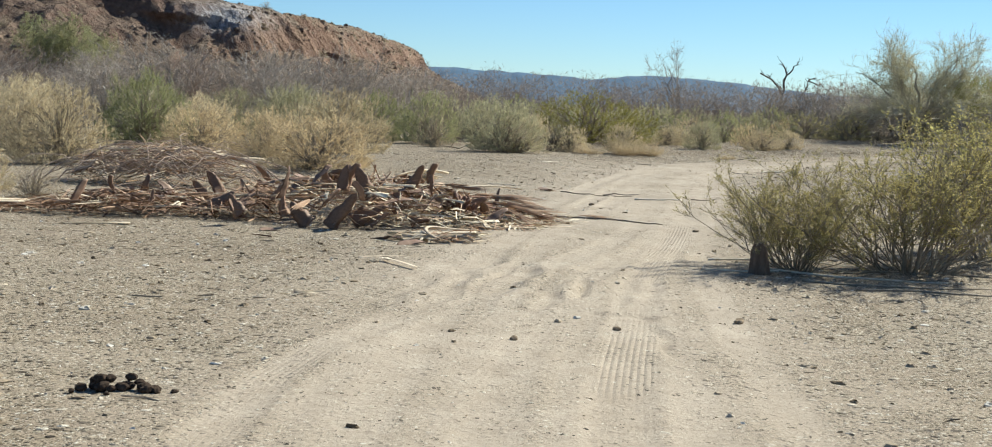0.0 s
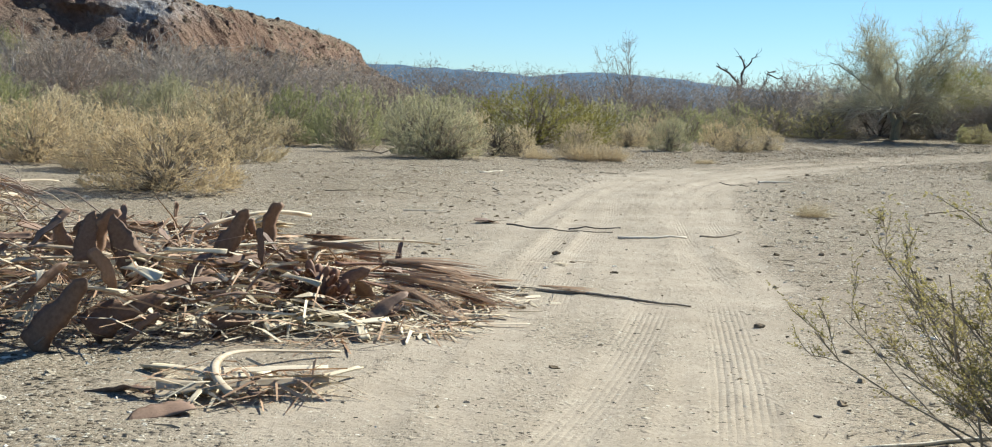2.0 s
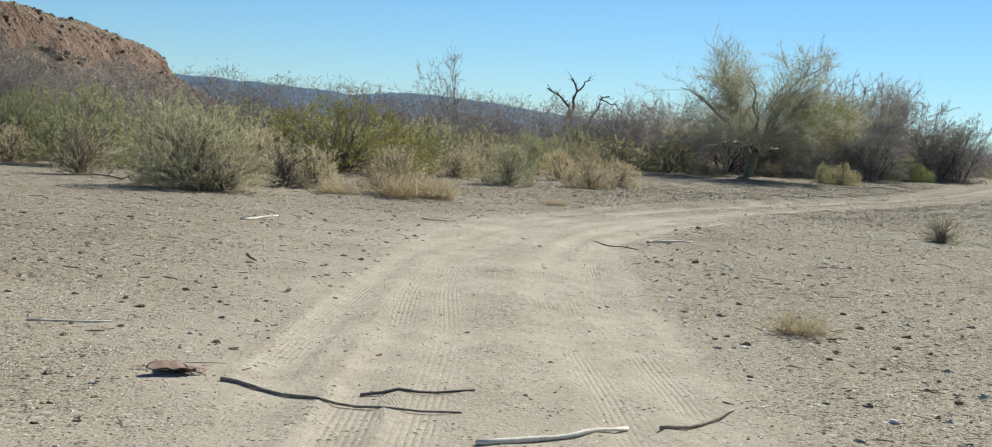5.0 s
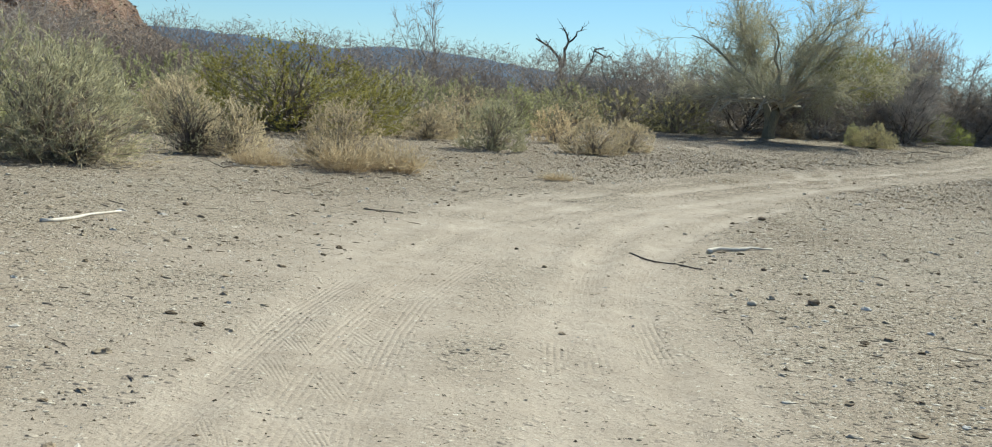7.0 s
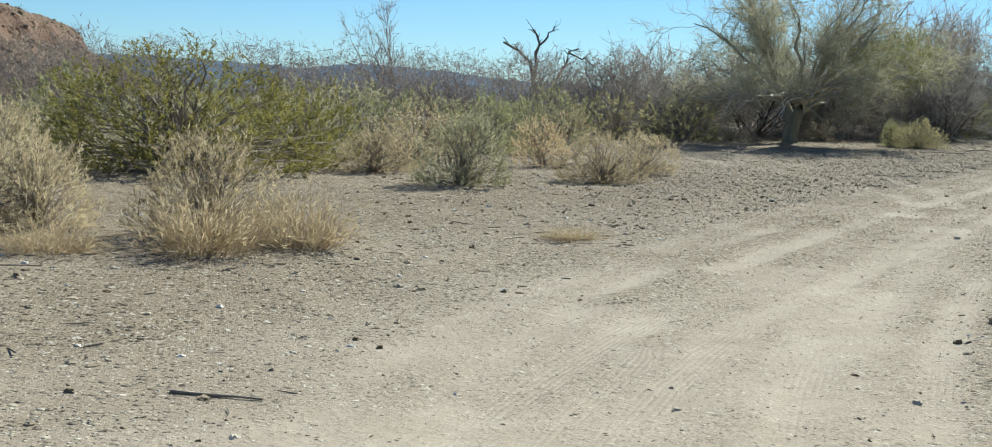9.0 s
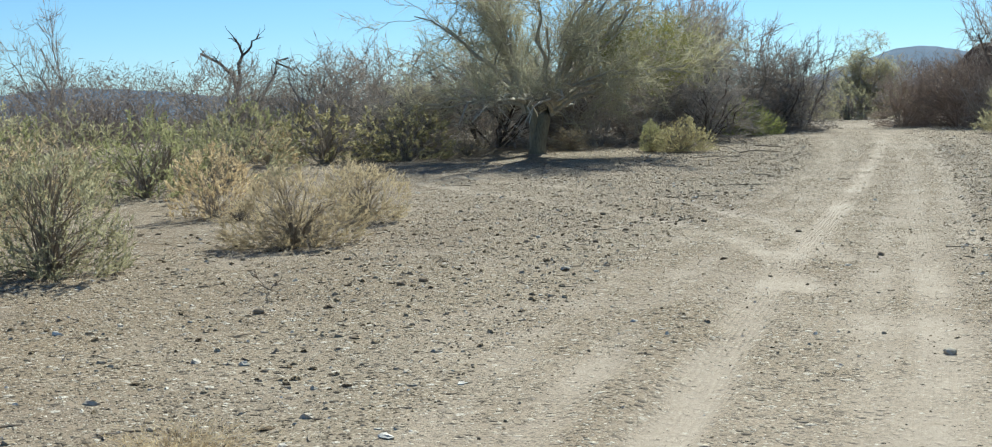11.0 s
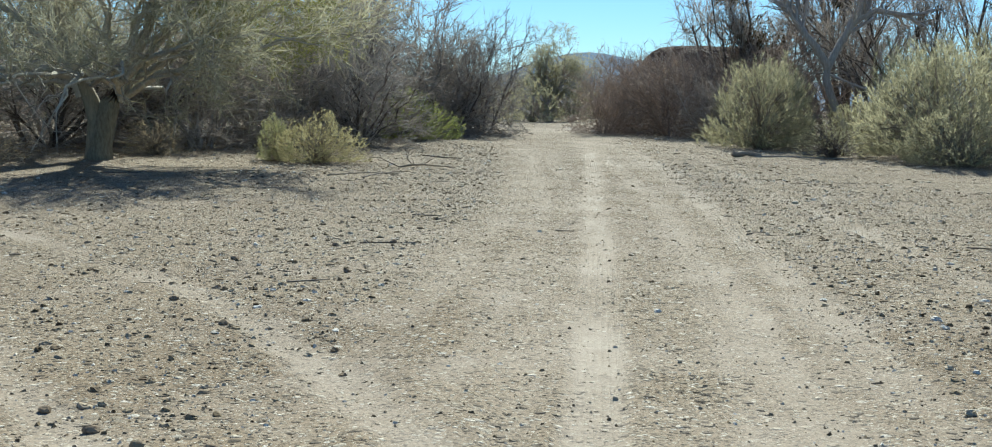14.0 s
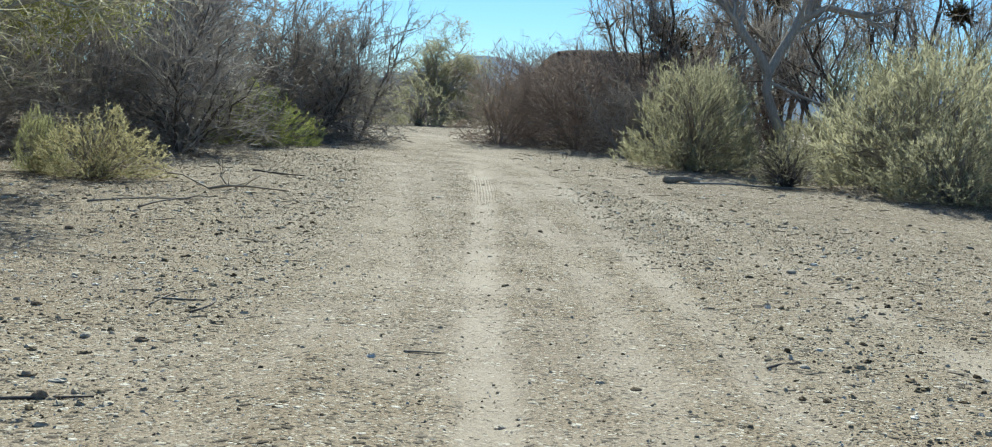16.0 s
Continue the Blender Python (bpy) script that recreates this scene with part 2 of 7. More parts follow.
def leaf_material(name, dark, light, glow=0.35, scale=7.0):
    """Thin leaves or twigs that let some light through; each leaf has a tone of its own."""
    m, n, l, b = material(name, 0.7)
    g = n.new("ShaderNodeNewGeometry")
    o = n.new("ShaderNodeObjectInfo")
    co = n.new("ShaderNodeTexCoord").outputs["Object"]
    v = calc(n, l, "ADD", calc(n, l, "MULTIPLY", g.outputs["Random Per Island"], 0.42), calc(n, l, "MULTIPLY", calc(n, l, "SUBTRACT", noise_at(n, l, co, scale, 3), 0.22), 0.95))
    v = calc(n, l, "ADD", v, calc(n, l, "MULTIPLY", calc(n, l, "SUBTRACT", o.outputs["Random"], 0.5), 0.3), True)
    c = ramp(n, l, v, [(0.15, dark), (0.85, light)])
    l.new(c, b.inputs["Base Color"])
    tr = n.new("ShaderNodeBsdfTranslucent")
    l.new(c, tr.inputs["Color"])
    mx = n.new("ShaderNodeMixShader")
    mx.inputs[0].default_value = glow
    l.new(b.outputs[0], mx.inputs[1])
    l.new(tr.outputs[0], mx.inputs[2])
    l.new(mx.outputs[0], n["Material Output"].inputs["Surface"])
    return m


def bark_material(name, dark, light, scale=25):
    m, n, l, b = material(name, 0.9)
    co = n.new("ShaderNodeTexCoord").outputs["Object"]
    g = n.new("ShaderNodeNewGeometry")
    mp = node(n, "ShaderNodeMapping", Scale=(1, 1, 0.25))
    l.new(co, mp.inputs["Vector"])
    t = noise_at(n, l, mp.outputs[0], scale, 5, 0.65)
    v = calc(n, l, "ADD", calc(n, l, "MULTIPLY", t, 0.7), calc(n, l, "MULTIPLY", g.outputs["Random Per Island"], 0.3))
    l.new(ramp(n, l, v, [(0.3, dark), (0.7, light)]), b.inputs["Base Color"])
    bump(n, l, t, 0.6, 0.01, b.inputs["Normal"])
    return m


def hill_material():
    m, n, l, b = material("red_rock_and_scree", 0.95)
    co = n.new("ShaderNodeTexCoord").outputs["Object"]
    geo = n.new("ShaderNodeNewGeometry")
    sep = n.new("ShaderNodeSeparateXYZ")
    l.new(geo.outputs["True Normal"], sep.inputs[0])
    a = n.new("ShaderNodeAttribute")
    a.attribute_name = "pale"
    d = n.new("ShaderNodeAttribute")
    d.attribute_name = "dark"
    t = noise_at(n, l, co, 0.25, 8, 0.65)
    f = noise_at(n, l, co, 1.6, 6, 0.7)
    slope = ramp(n, l, f, [(0.32, (0.085, 0.058, 0.04)), (0.5, (0.20, 0.142, 0.094)), (0.68, (0.31, 0.235, 0.158))])
    cliff = ramp(n, l, t, [(0.3, (0.11, 0.058, 0.038)), (0.55, (0.235, 0.143, 0.094)), (0.75, (0.33, 0.228, 0.152))])
    steep = calc(n, l, "SUBTRACT", 0.78, calc(n, l, "ADD", sep.outputs[2], calc(n, l, "MULTIPLY", calc(n, l, "SUBTRACT", t, 0.5), 0.5)))
    steep = calc(n, l, "MULTIPLY", steep, 7.0, True)
    c = mixed(n, l, steep, slope, cliff)
    # umber for dark rock, with the overhang's shade put into the colour too
    umber = ramp(n, l, f, [(0.3, (0.045, 0.03, 0.025)), (0.7, (0.20, 0.13, 0.10))])
    c = mixed(n, l, calc(n, l, "MULTIPLY", d.outputs["Fac"], calc(n, l, "MULTIPLY", t, 1.7, True)), c, umber)
    white = ramp(n, l, f, [(0.35, (0.15, 0.145, 0.15)), (0.65, (0.46, 0.45, 0.46))])
    c = mixed(n, l, calc(n, l, "MULTIPLY", a.outputs["Fac"], calc(n, l, "MULTIPLY", f, 1.8, True)), c, white)
    l.new(c, b.inputs["Base Color"])
    s = bump(n, l, t, 0.9, 1.5, None)
    bump(n, l, f, 0.9, 0.5, b.inputs["Normal"], s)
    return m


def palm_material(name, dark, light, scale=40):
    m, n, l, b = material(name, 0.65)
    co = n.new("ShaderNodeTexCoord").outputs["Object"]
    o = n.new("ShaderNodeObjectInfo")
    g = n.new("ShaderNodeNewGeometry")
    mp = node(n, "ShaderNodeMapping", Scale=(0.12, 1, 1))
    l.new(co, mp.inputs["Vector"])
    t = noise_at(n, l, mp.outputs[0], scale, 5, 0.65)
    v = calc(n, l, "ADD", calc(n, l, "MULTIPLY", t, 0.6), calc(n, l, "MULTIPLY", o.outputs["Random"], 0.3))
    v = calc(n, l, "ADD", v, calc(n, l, "MULTIPLY", g.outputs["Random Per Island"], 0.2), True)
    l.new(ramp(n, l, v, [(0.25, dark), (0.8, light)]), b.inputs["Base Color"])
    bump(n, l, t, 0.4, 0.004, b.inputs["Normal"])
    return m


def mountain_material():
    m, n, l, b = material("haze_blue_mountain", 1.0)
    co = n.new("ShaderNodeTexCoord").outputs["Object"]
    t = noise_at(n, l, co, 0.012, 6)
    # distance haze is painted into the base colour as blue
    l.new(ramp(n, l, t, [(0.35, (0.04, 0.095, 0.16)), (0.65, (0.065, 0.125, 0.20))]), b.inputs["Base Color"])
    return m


M_GROUND = ground_material()
M_STONE = stone_material("pale_grit", [(0.0, (0.13, 0.095, 0.06)), (0.25, (0.27, 0.205, 0.135)), (0.55, (0.43, 0.345, 0.24)), (0.8, (0.58, 0.49, 0.37)), (0.96, (0.82, 0.76, 0.66))])
M_BROWNSTONE = stone_material("brown_gravel", [(0.0, (0.11, 0.08, 0.048)), (0.3, (0.235, 0.18, 0.11)), (0.6, (0.41, 0.325, 0.21)), (0.85, (0.58, 0.49, 0.355)), (0.97, (0.84, 0.78, 0.67))])
M_ROCK = rock_material("brown_rock", (0.15, 0.11, 0.073), (0.38, 0.295, 0.20))
M_PALE_ROCK = rock_material("pale_rock", (0.36, 0.305, 0.225), (0.62, 0.55, 0.44))
M_DUNG = rock_material("dry_dung", (0.025, 0.018, 0.014), (0.10, 0.07, 0.05))
M_HILL = hill_material()
M_MTN = mountain_material()
L_TAN = leaf_material("dry_tan_foliage", (0.335, 0.267, 0.16), (0.69, 0.582, 0.385), 0.55)
L_GOLD = leaf_material("golden_dry_foliage", (0.38, 0.285, 0.16), (0.74, 0.60, 0.38), 0.5)
L_SAGE = leaf_material("grey_green_foliage", (0.235, 0.22, 0.125), (0.53, 0.49, 0.315), 0.5)
L_GREEN = leaf_material("fresh_green_foliage", (0.19, 0.195, 0.09), (0.46, 0.445, 0.235), 0.5)
L_OLIVE = leaf_material("olive_creosote_leaves", (0.17, 0.155, 0.042), (0.40, 0.355, 0.115), 0.5)
L_CREO = leaf_material("pale_olive_leaves", (0.275, 0.235, 0.09), (0.58, 0.50, 0.225), 0.6)
L_LIME = leaf_material("yellow_green_leaves", (0.26, 0.235, 0.08), (0.56, 0.50, 0.20), 0.6)
L_BRIGHT = leaf_material("bright_green_leaves", (0.18, 0.205, 0.06), (0.42, 0.44, 0.15), 0.5)
L_KHAKI = leaf_material("khaki_foliage", (0.25, 0.225, 0.11), (0.56, 0.50, 0.285), 0.5)
L_STRAW = leaf_material("straw", (0.42, 0.33, 0.195), (0.70, 0.575, 0.385), 0.5)
L_VERDE = leaf_material("palo_verde_twigs", (0.25, 0.235, 0.145), (0.60, 0.56, 0.39), 0.45, 1.2)
L_PVLEAF = leaf_material("palo_verde_leaves", (0.14, 0.145, 0.045), (0.34, 0.33, 0.115), 0.45, 1.5)
L_MISTLE = leaf_material("mistletoe", (0.05, 0.04, 0.025), (0.13, 0.10, 0.055))
B_GREY = bark_material("grey_twigs", (0.22, 0.195, 0.17), (0.54, 0.485, 0.43))
B_BROWN = bark_material("red_brown_twigs", (0.24, 0.18, 0.14), (0.52, 0.41, 0.325))
B_DARK = bark_material("dark_dead_wood", (0.075, 0.062, 0.052), (0.22, 0.18, 0.15))
B_VERDE = bark_material("palo_verde_bark", (0.07, 0.06, 0.042), (0.30, 0.265, 0.18))
B_PALE = bark_material("pale_smooth_bark", (0.22, 0.185, 0.15), (0.52, 0.455, 0.38))
B_DRIFT = bark_material("bleached_wood", (0.55, 0.47, 0.37), (0.82, 0.75, 0.63))
B_BURNT = bark_material("burnt_wood", (0.06, 0.04, 0.028), (0.20, 0.135, 0.095))
B_STEM = bark_material("shrub_stems", (0.17, 0.135, 0.10), (0.40, 0.33, 0.245))
L_TWIG = leaf_material("grey_fine_twigs", (0.225, 0.19, 0.158), (0.55, 0.475, 0.40), 0.28)
# paler than the trunk's bark: bleached wood, with sunlight put into the colour
B_LIMB = bark_material("palo_verde_limb", (0.24, 0.215, 0.16), (0.58, 0.53, 0.42))
L_WOODS = leaf_material("far_brown_twigs", (0.155, 0.125, 0.105), (0.36, 0.30, 0.25), 0.25, 0.8)
L_RTWIG = leaf_material("brown_fine_twigs", (0.17, 0.132, 0.108), (0.43, 0.34, 0.275), 0.2)
L_DTWIG = leaf_material("dark_fine_twigs", (0.20, 0.178, 0.158), (0.50, 0.45, 0.395), 0.25)
FINE = {B_GREY: L_TWIG, B_BROWN: L_RTWIG, B_DARK: L_DTWIG}
M_BOOT = palm_material("brown_palm_boot", (0.09, 0.054, 0.038), (0.30, 0.19, 0.128))
M_STALK = palm_material("straw_palm_stalk", (0.30, 0.21, 0.13), (0.84, 0.71, 0.52))
M_RUST = palm_material("rusty_palm_leaf", (0.22, 0.125, 0.072), (0.54, 0.35, 0.21))
M_SCALE = palm_material("red_brown_leaf_base", (0.12, 0.06, 0.038), (0.34, 0.185, 0.115))
M_FAN = palm_material("pale_palm_fan", (0.36, 0.275, 0.17), (0.80, 0.69, 0.50))

# ---------- ground ----------
def track_lines():
    """Wheel tracks: lines on the ground, with their half width, depth, weight low and high on the road, and whether the tyre's ribs show."""
    n = len(ROAD)
    wob = lambda s, a: a * np.sin(np.arange(n) * 0.5 / s + s)
    lines = [(beside(ROAD, off + wob(s, a)), half, deep, low, high, False) for off, s, a, half, deep, low, high in (
        (0.80, 9, 0.06, 0.11, 0.026, 0.3, 0.35), (-0.80, 7, 0.08, 0.11, 0.026, 0.4, 0.35), (0.28, 6, 0.12, 0.10, 0.018, 0.2, 0.0),
        (-0.42, 11, 0.10, 0.10, 0.015, 0.3, 0.2), (1.35, 8, 0.16, 0.10, 0.016, 0.4, 0.3), (-1.30, 10, 0.2, 0.10, 0.014, 0.3, 0.2))]
    free = [([(0.2, 0), (0.4, 3), (0.62, 6), (0.86, 8), (1.09, 9.6), (1.41, 12.1), (1.75, 13.4), (2.2, 15.5), (2.75, 18.6), (3.4, 22.7)], 0.13, 0.8, True),
            ([(-1.35, 2), (-1.25, 5.6), (-1.27, 7.5), (-0.6, 9.5), (0.5, 12.2), (1.5, 15.5), (2.2, 18.5)], 0.10, 0.6, True),
            ([(-0.1, 4), (0.1, 8), (0.75, 11.5), (1.9, 15), (2.6, 18)], 0.10, 0.5, False),
            # a pair that leaves the road on the gravel flat
            ([(14.0, 49), (16.0, 52.6), (16.3, 55.5), (17.0, 59.1), (17.2, 63.7), (16.4, 70), (14.5, 79)], 0.12, 0.64, False),
            ([(15.6, 50.4), (17.4, 53.8), (18.1, 56.2), (18.8, 59.6), (18.8, 64.6), (18.0, 70), (16.0, 79)], 0.12, 0.64, True),
            # the freshest track on the upper road
            ([(9.0, 44.0), (11.8, 47.1), (14.4, 49.9), (16.9, 52.4), (20.05, 55.7), (22.15, 57.85), (24.95, 60.8), (27.5, 63.55), (29.5, 65.6), (32.4, 68.7), (34.8, 71.4), (39.4, 76.6), (44, 82), (52, 88.5)], 0.12, 0.76, True),
            ([(17.5, 50.6), (19.5, 52.8), (23.7, 57.2), (31.9, 66), (38, 73.6)], 0.12, 0.5, True),
            ([(20.5, 51.5), (25, 56.4), (33, 65.3), (40.5, 75), (46, 83)], 0.12, 0.45, False),
            # the fan of tracks through the bend
            ([(0.9, 17.5), (1.25, 20.1), (1.64, 22.5), (2.54, 27.1), (2.7, 28.2), (2.98, 30.0), (3.52, 32.4), (5.07, 37.0), (7.4, 41.0)], 0.11, 0.48, True),
            ([(1.2, 17.5), (1.63, 20.2), (2.04, 22.6), (3.0, 27.3), (3.1, 28.2), (3.49, 30.9), (4.27, 34.1), (6.54, 39.4), (10.1, 43.6), (14.1, 47.6), (17.6, 51.6), (23.3, 57.6)], 0.11, 0.5, True),
            ([(1.5, 25.0), (2.11, 28.1), (2.65, 30.3), (3.49, 33.8), (5.57, 38.9), (8.0, 42.2)], 0.12, 0.6, True),
            ([(2.9, 18.0), (3.0, 19.8), (3.32, 22.9), (4.0, 27.6), (4.35, 30.2), (5.45, 34.5), (7.45, 39.4), (10.2, 43.0)], 0.11, 0.6, True),
            ([(3.4, 19.0), (3.53, 20.6), (3.88, 23.8), (4.6, 28.2), (5.15, 30.8), (5.83, 33.9), (6.7, 36.2), (8.4, 39.5), (11.5, 43.6)], 0.11, 0.65, True),
            ([(4.29, 28.4), (4.84, 31.2), (5.61, 34.6), (6.8, 37.7)], 0.10, 0.5, True),
            ([(7.6, 42.4), (9.8, 45.4), (10.9, 46.7), (12.95, 49.05), (16.3, 53.0), (19.5, 56.4), (24.1, 60.9)], 0.10, -1.0, False)]
    return lines + [(smooth_line(p), half, 0.026, weight, weight, ribbed) for p, half, weight, ribbed in free]


TRACKS = track_lines()


def axis(lo, fine_lo, fine_hi, hi, step, grow=1.13):
    mid = list(np.arange(fine_lo, fine_hi, step))
    up, s, v = [], step, mid[-1]
    while v < hi:
        s *= grow
        v += s
        up.append(v)
    down, s, v = [], step, mid[0]
    while v > lo:
        s *= grow
        v -= s
        down.append(v)
    return np.array(down[::-1] + mid + up)


def make_ground():
    xs = axis(-4200, -5, 35, 4200, 0.14, 1.25)
    ys = axis(-3000, 3, 70, 4300, 0.14, 1.25)
    # closer mesh where the sand is churned up
    xs, ys = np.union1d(xs, np.arange(-1.4, 2.2, 0.05)), np.union1d(ys, np.arange(8.5, 14.2, 0.09))
    X, Y = np.meshgrid(xs, ys)
    x, y = X.ravel(), Y.ravel()
    near = (x > -30) & (x < 120) & (y > -30) & (y < 110)
    d = np.full(x.shape, 99.0)
    d[near] = off_line(ROAD, x[near], y[near])[0]
    wide = 1.6 + np.where(d < 0, 1.3, 0) * np.clip((y - 20) / 6, 0, 1) * np.clip((44 - y) / 6, 0, 1)
    road = np.clip(1.6 - np.abs(d) / wide, 0, 1)
    sandy = road * np.interp(y, [38, 50], [1, 0.25])
    far = np.clip((np.hypot(x - 15, y - 40) - 60) / 100, 0, 1)
    z = lie(x, y) + swell(x, y, road) * (1 - far)
    # a low bank on the outer side of the bend
    z += 0.12 * np.clip((-d - 2.6) / 2.2, 0, 1) * np.clip((y - 26) / 8, 0, 1) * np.clip((50 - y) / 6, 0, 1) * near
    rut, lane, tread = np.zeros(x.shape), np.zeros(x.shape), np.zeros(x.shape)
    close = near & (np.abs(d) < 9) & (x < 70)
    idx = np.nonzero(close)[0]
    bare = np.zeros(x.shape)
    for line, half, deep, near_w, far_w, ribbed in TRACKS:
        lo, hi = line.min(0) - 1, line.max(0) + 1
        k = idx[(x[idx] > lo[0]) & (x[idx] < hi[0]) & (y[idx] > lo[1]) & (y[idx] < hi[1])]
        o, _ = off_line(line[::2], x[k], y[k])
        weight = np.interp(y[k], [36, 48], [near_w, far_w])
        f = np.clip((half + 0.08 - np.abs(o)) / 0.08, 0, 1)
        rim = np.exp(-((np.abs(o) - half - 0.10) / 0.07) ** 2)
        if near_w < 0:          # a low windrow of loose brown soil pushed up between the tracks
            f = np.clip(1.3 - np.abs(o + 0.12 * np.sin(y[k] * 1.7)) / 0.3, 0, 1)
            z[k] += 0.04 * f
            sandy[k] *= 1 - f
            continue
        z[k] += (rim * deep * 0.7 - f * deep) * weight * np.interp(y[k], [14, 22, 30, 40, 48], [0.45, 0.8, 1.0, 0.95, 0.8])
        bare[k] = np.maximum(bare[k], f * weight)
        if ribbed:
            lane[k] = np.where(f > tread[k], o, lane[k])
            tread[k] = np.maximum(tread[k], f * weight)
        rut[k] = np.maximum(rut[k], f)
    bare *= np.clip(0.8 + 0.35 * lattice(np.random.default_rng(65), x, y, 1.1), 0, 1)
    # the churned patch of loose sand near the palm heap
    churn = np.exp(-(((x - 0.2) / 1.3) ** 2 + ((y - 11.6) / 1.7) ** 2))
    u, v = x * 0.2 + y * 0.98, x * 0.98 - y * 0.2
    z += churn * (0.03 * lattice(np.random.default_rng(61), u * 0.22, v, 0.42) + 0.02 * lattice(np.random.default_rng(63), x, y, 0.55) + 0.012 * lattice(np.random.default_rng(62), x, y, 0.22) + 0.02)
    sandy = np.maximum(sandy, churn)
    for (ax, ay), (bx, by), top in (((-0.42, 9.6), (0.26, 13.6), 0.07), ((0.05, 9.7), (0.6, 12.9), 0.08), ((0.42, 9.7), (1.05, 12.4), 0.11), ((-0.8, 9.4), (-0.2, 12.2), 0.05), ((1.0, 10.0), (1.6, 12.3), 0.06)):
        run = np.clip((y - ay) / (by - ay), -0.3, 1.3)
        o = x - ax - run * (bx - ax) - 0.06 * np.sin(y * 2.3 + ax * 9) - 0.03 * np.sin(y * 5.9 + ax * 23)
        ends = np.clip(1.6 - np.abs(run - 0.5) * 2.4, 0, 1) * ((y > 8) & (y < 15))
        z += ends * top * 0.32 * (np.exp(-(o / 0.075) ** 2) - 0.45 * np.exp(-((o + 0.19) / 0.12) ** 2) + 0.3 * np.exp(-((o - 0.2) / 0.12) ** 2))
    for ax, ay, bx, by, top in ((0.52, 10.1, 0.95, 12.2, 0.045), (-0.28, 10.1, 0.1, 12.3, 0.035), (0.75, 9.8, 1.35, 9.7, 0.03), (1.2, 9.2, 1.26, 8.0, 0.03)):
        ln = math.hypot(bx - ax, by - ay)
        run = ((x - ax) * (bx - ax) + (y - ay) * (by - ay)) / ln ** 2
        o = ((x - ax) * (by - ay) - (y - ay) * (bx - ax)) / ln + 0.05 * np.sin(run * 7 + ax * 5)
        z -= top * np.clip(run * 5, 0, 1) * np.clip((1 - run) * 5, 0, 1) * np.clip(1 - np.abs(o - 0.04) / 0.07, 0, 1)
    brown = np.clip((0.35 * x + y - 47 + 3 * lattice(np.random.default_rng(64), x, y, 3.0)) / 5, 0, 1) * (1 - far)
    GRID.update(x=xs, y=ys, z=z.reshape(X.shape), bare=bare.reshape(X.shape))
    nx, ny = len(xs), len(ys)
    i = np.arange(nx * ny).reshape(ny, nx)
    q = np.stack([i[:-1, :-1], i[:-1, 1:], i[1:, 1:], i[1:, :-1]], axis=-1).reshape(-1, 4)
    me = build_mesh("ground", np.stack([x, y, z], axis=1), [q], True)
    for key, v in (("road", sandy), ("bare", bare), ("tread", tread), ("lane", lane), ("brown", brown)):
        a = me.attributes.new(key, "FLOAT", "POINT")
        a.data.foreach_set("value", v.astype(np.float32))
    return tagged(part("ground", me, M_GROUND), "pale tan desert sand with gravel and wheel ruts", "ground", kind="structure")


make_ground()


# ---------- hill and far mountains ----------
CREST = np.array([(-16.7, 262, 6.5), (-18.4, 252, 11.7), (-24.0, 200, 12.6), (-25.0, 170, 11.6), (-25.7, 150, 10.9), (-31, 140, 11.8),
                  (-48, 132, 17), (-80, 135, 26), (-140, 150, 32), (-220, 170, 34)])


def hill_height(x, y):
    best, zc = np.full(x.shape, 1e9), np.zeros(x.shape)
    for a, b in zip(CREST[:-1], CREST[1:]):
        dx, dy = b[0] - a[0], b[1] - a[1]
        u = np.clip(((x - a[0]) * dx + (y - a[1]) * dy) / (dx * dx + dy * dy), 0, 1)
        e = np.hypot(x - a[0] - u * dx, y - a[1] - u * dy)
        m = e < best
        best, zc = np.where(m, e, best), np.where(m, a[2] + u * (b[2] - a[2]), zc)
    rough = sum(lattice(np.random.default_rng(80 + i), x, y, c) * a for i, (c, a) in enumerate([(26, 3.0), (9, 2.4), (3.5, 1.6), (1.6, 1.0)]))
    w = best / (zc * 1.75 + 2)
    w = np.clip(w + rough * 0.022, 0, 1)
    prof = np.interp(w, [0, 0.06, 0.16, 0.24, 0.45, 0.75, 1.0], [1.0, 0.985, 0.86, 0.64, 0.42, 0.16, -0.08])
    crag = np.abs(lattice(np.random.default_rng(91), x, y, 5)) * 1.3 + np.abs(lattice(np.random.default_rng(92), x, y, 2.2)) * 0.7
    rock = np.abs(lattice(np.random.default_rng(93), x * 0.6 + y * 0.3, y, 1.3)) * 0.75 + np.abs(lattice(np.random.default_rng(94), x, y, 0.6)) * 0.4
    rock *= np.interp(x, [-34, -27], [0.5, 1.0])
    hollow = np.exp(-((x + 33.9) / 2.5) ** 4 - ((y - 130.8) / 2.0) ** 4) * 1.5
    return zc * prof + rough * 0.25 - hollow - (crag * 1.1 + rock) * np.clip(w * 6, 0, 1) * np.clip(1.15 - w, 0, 1)


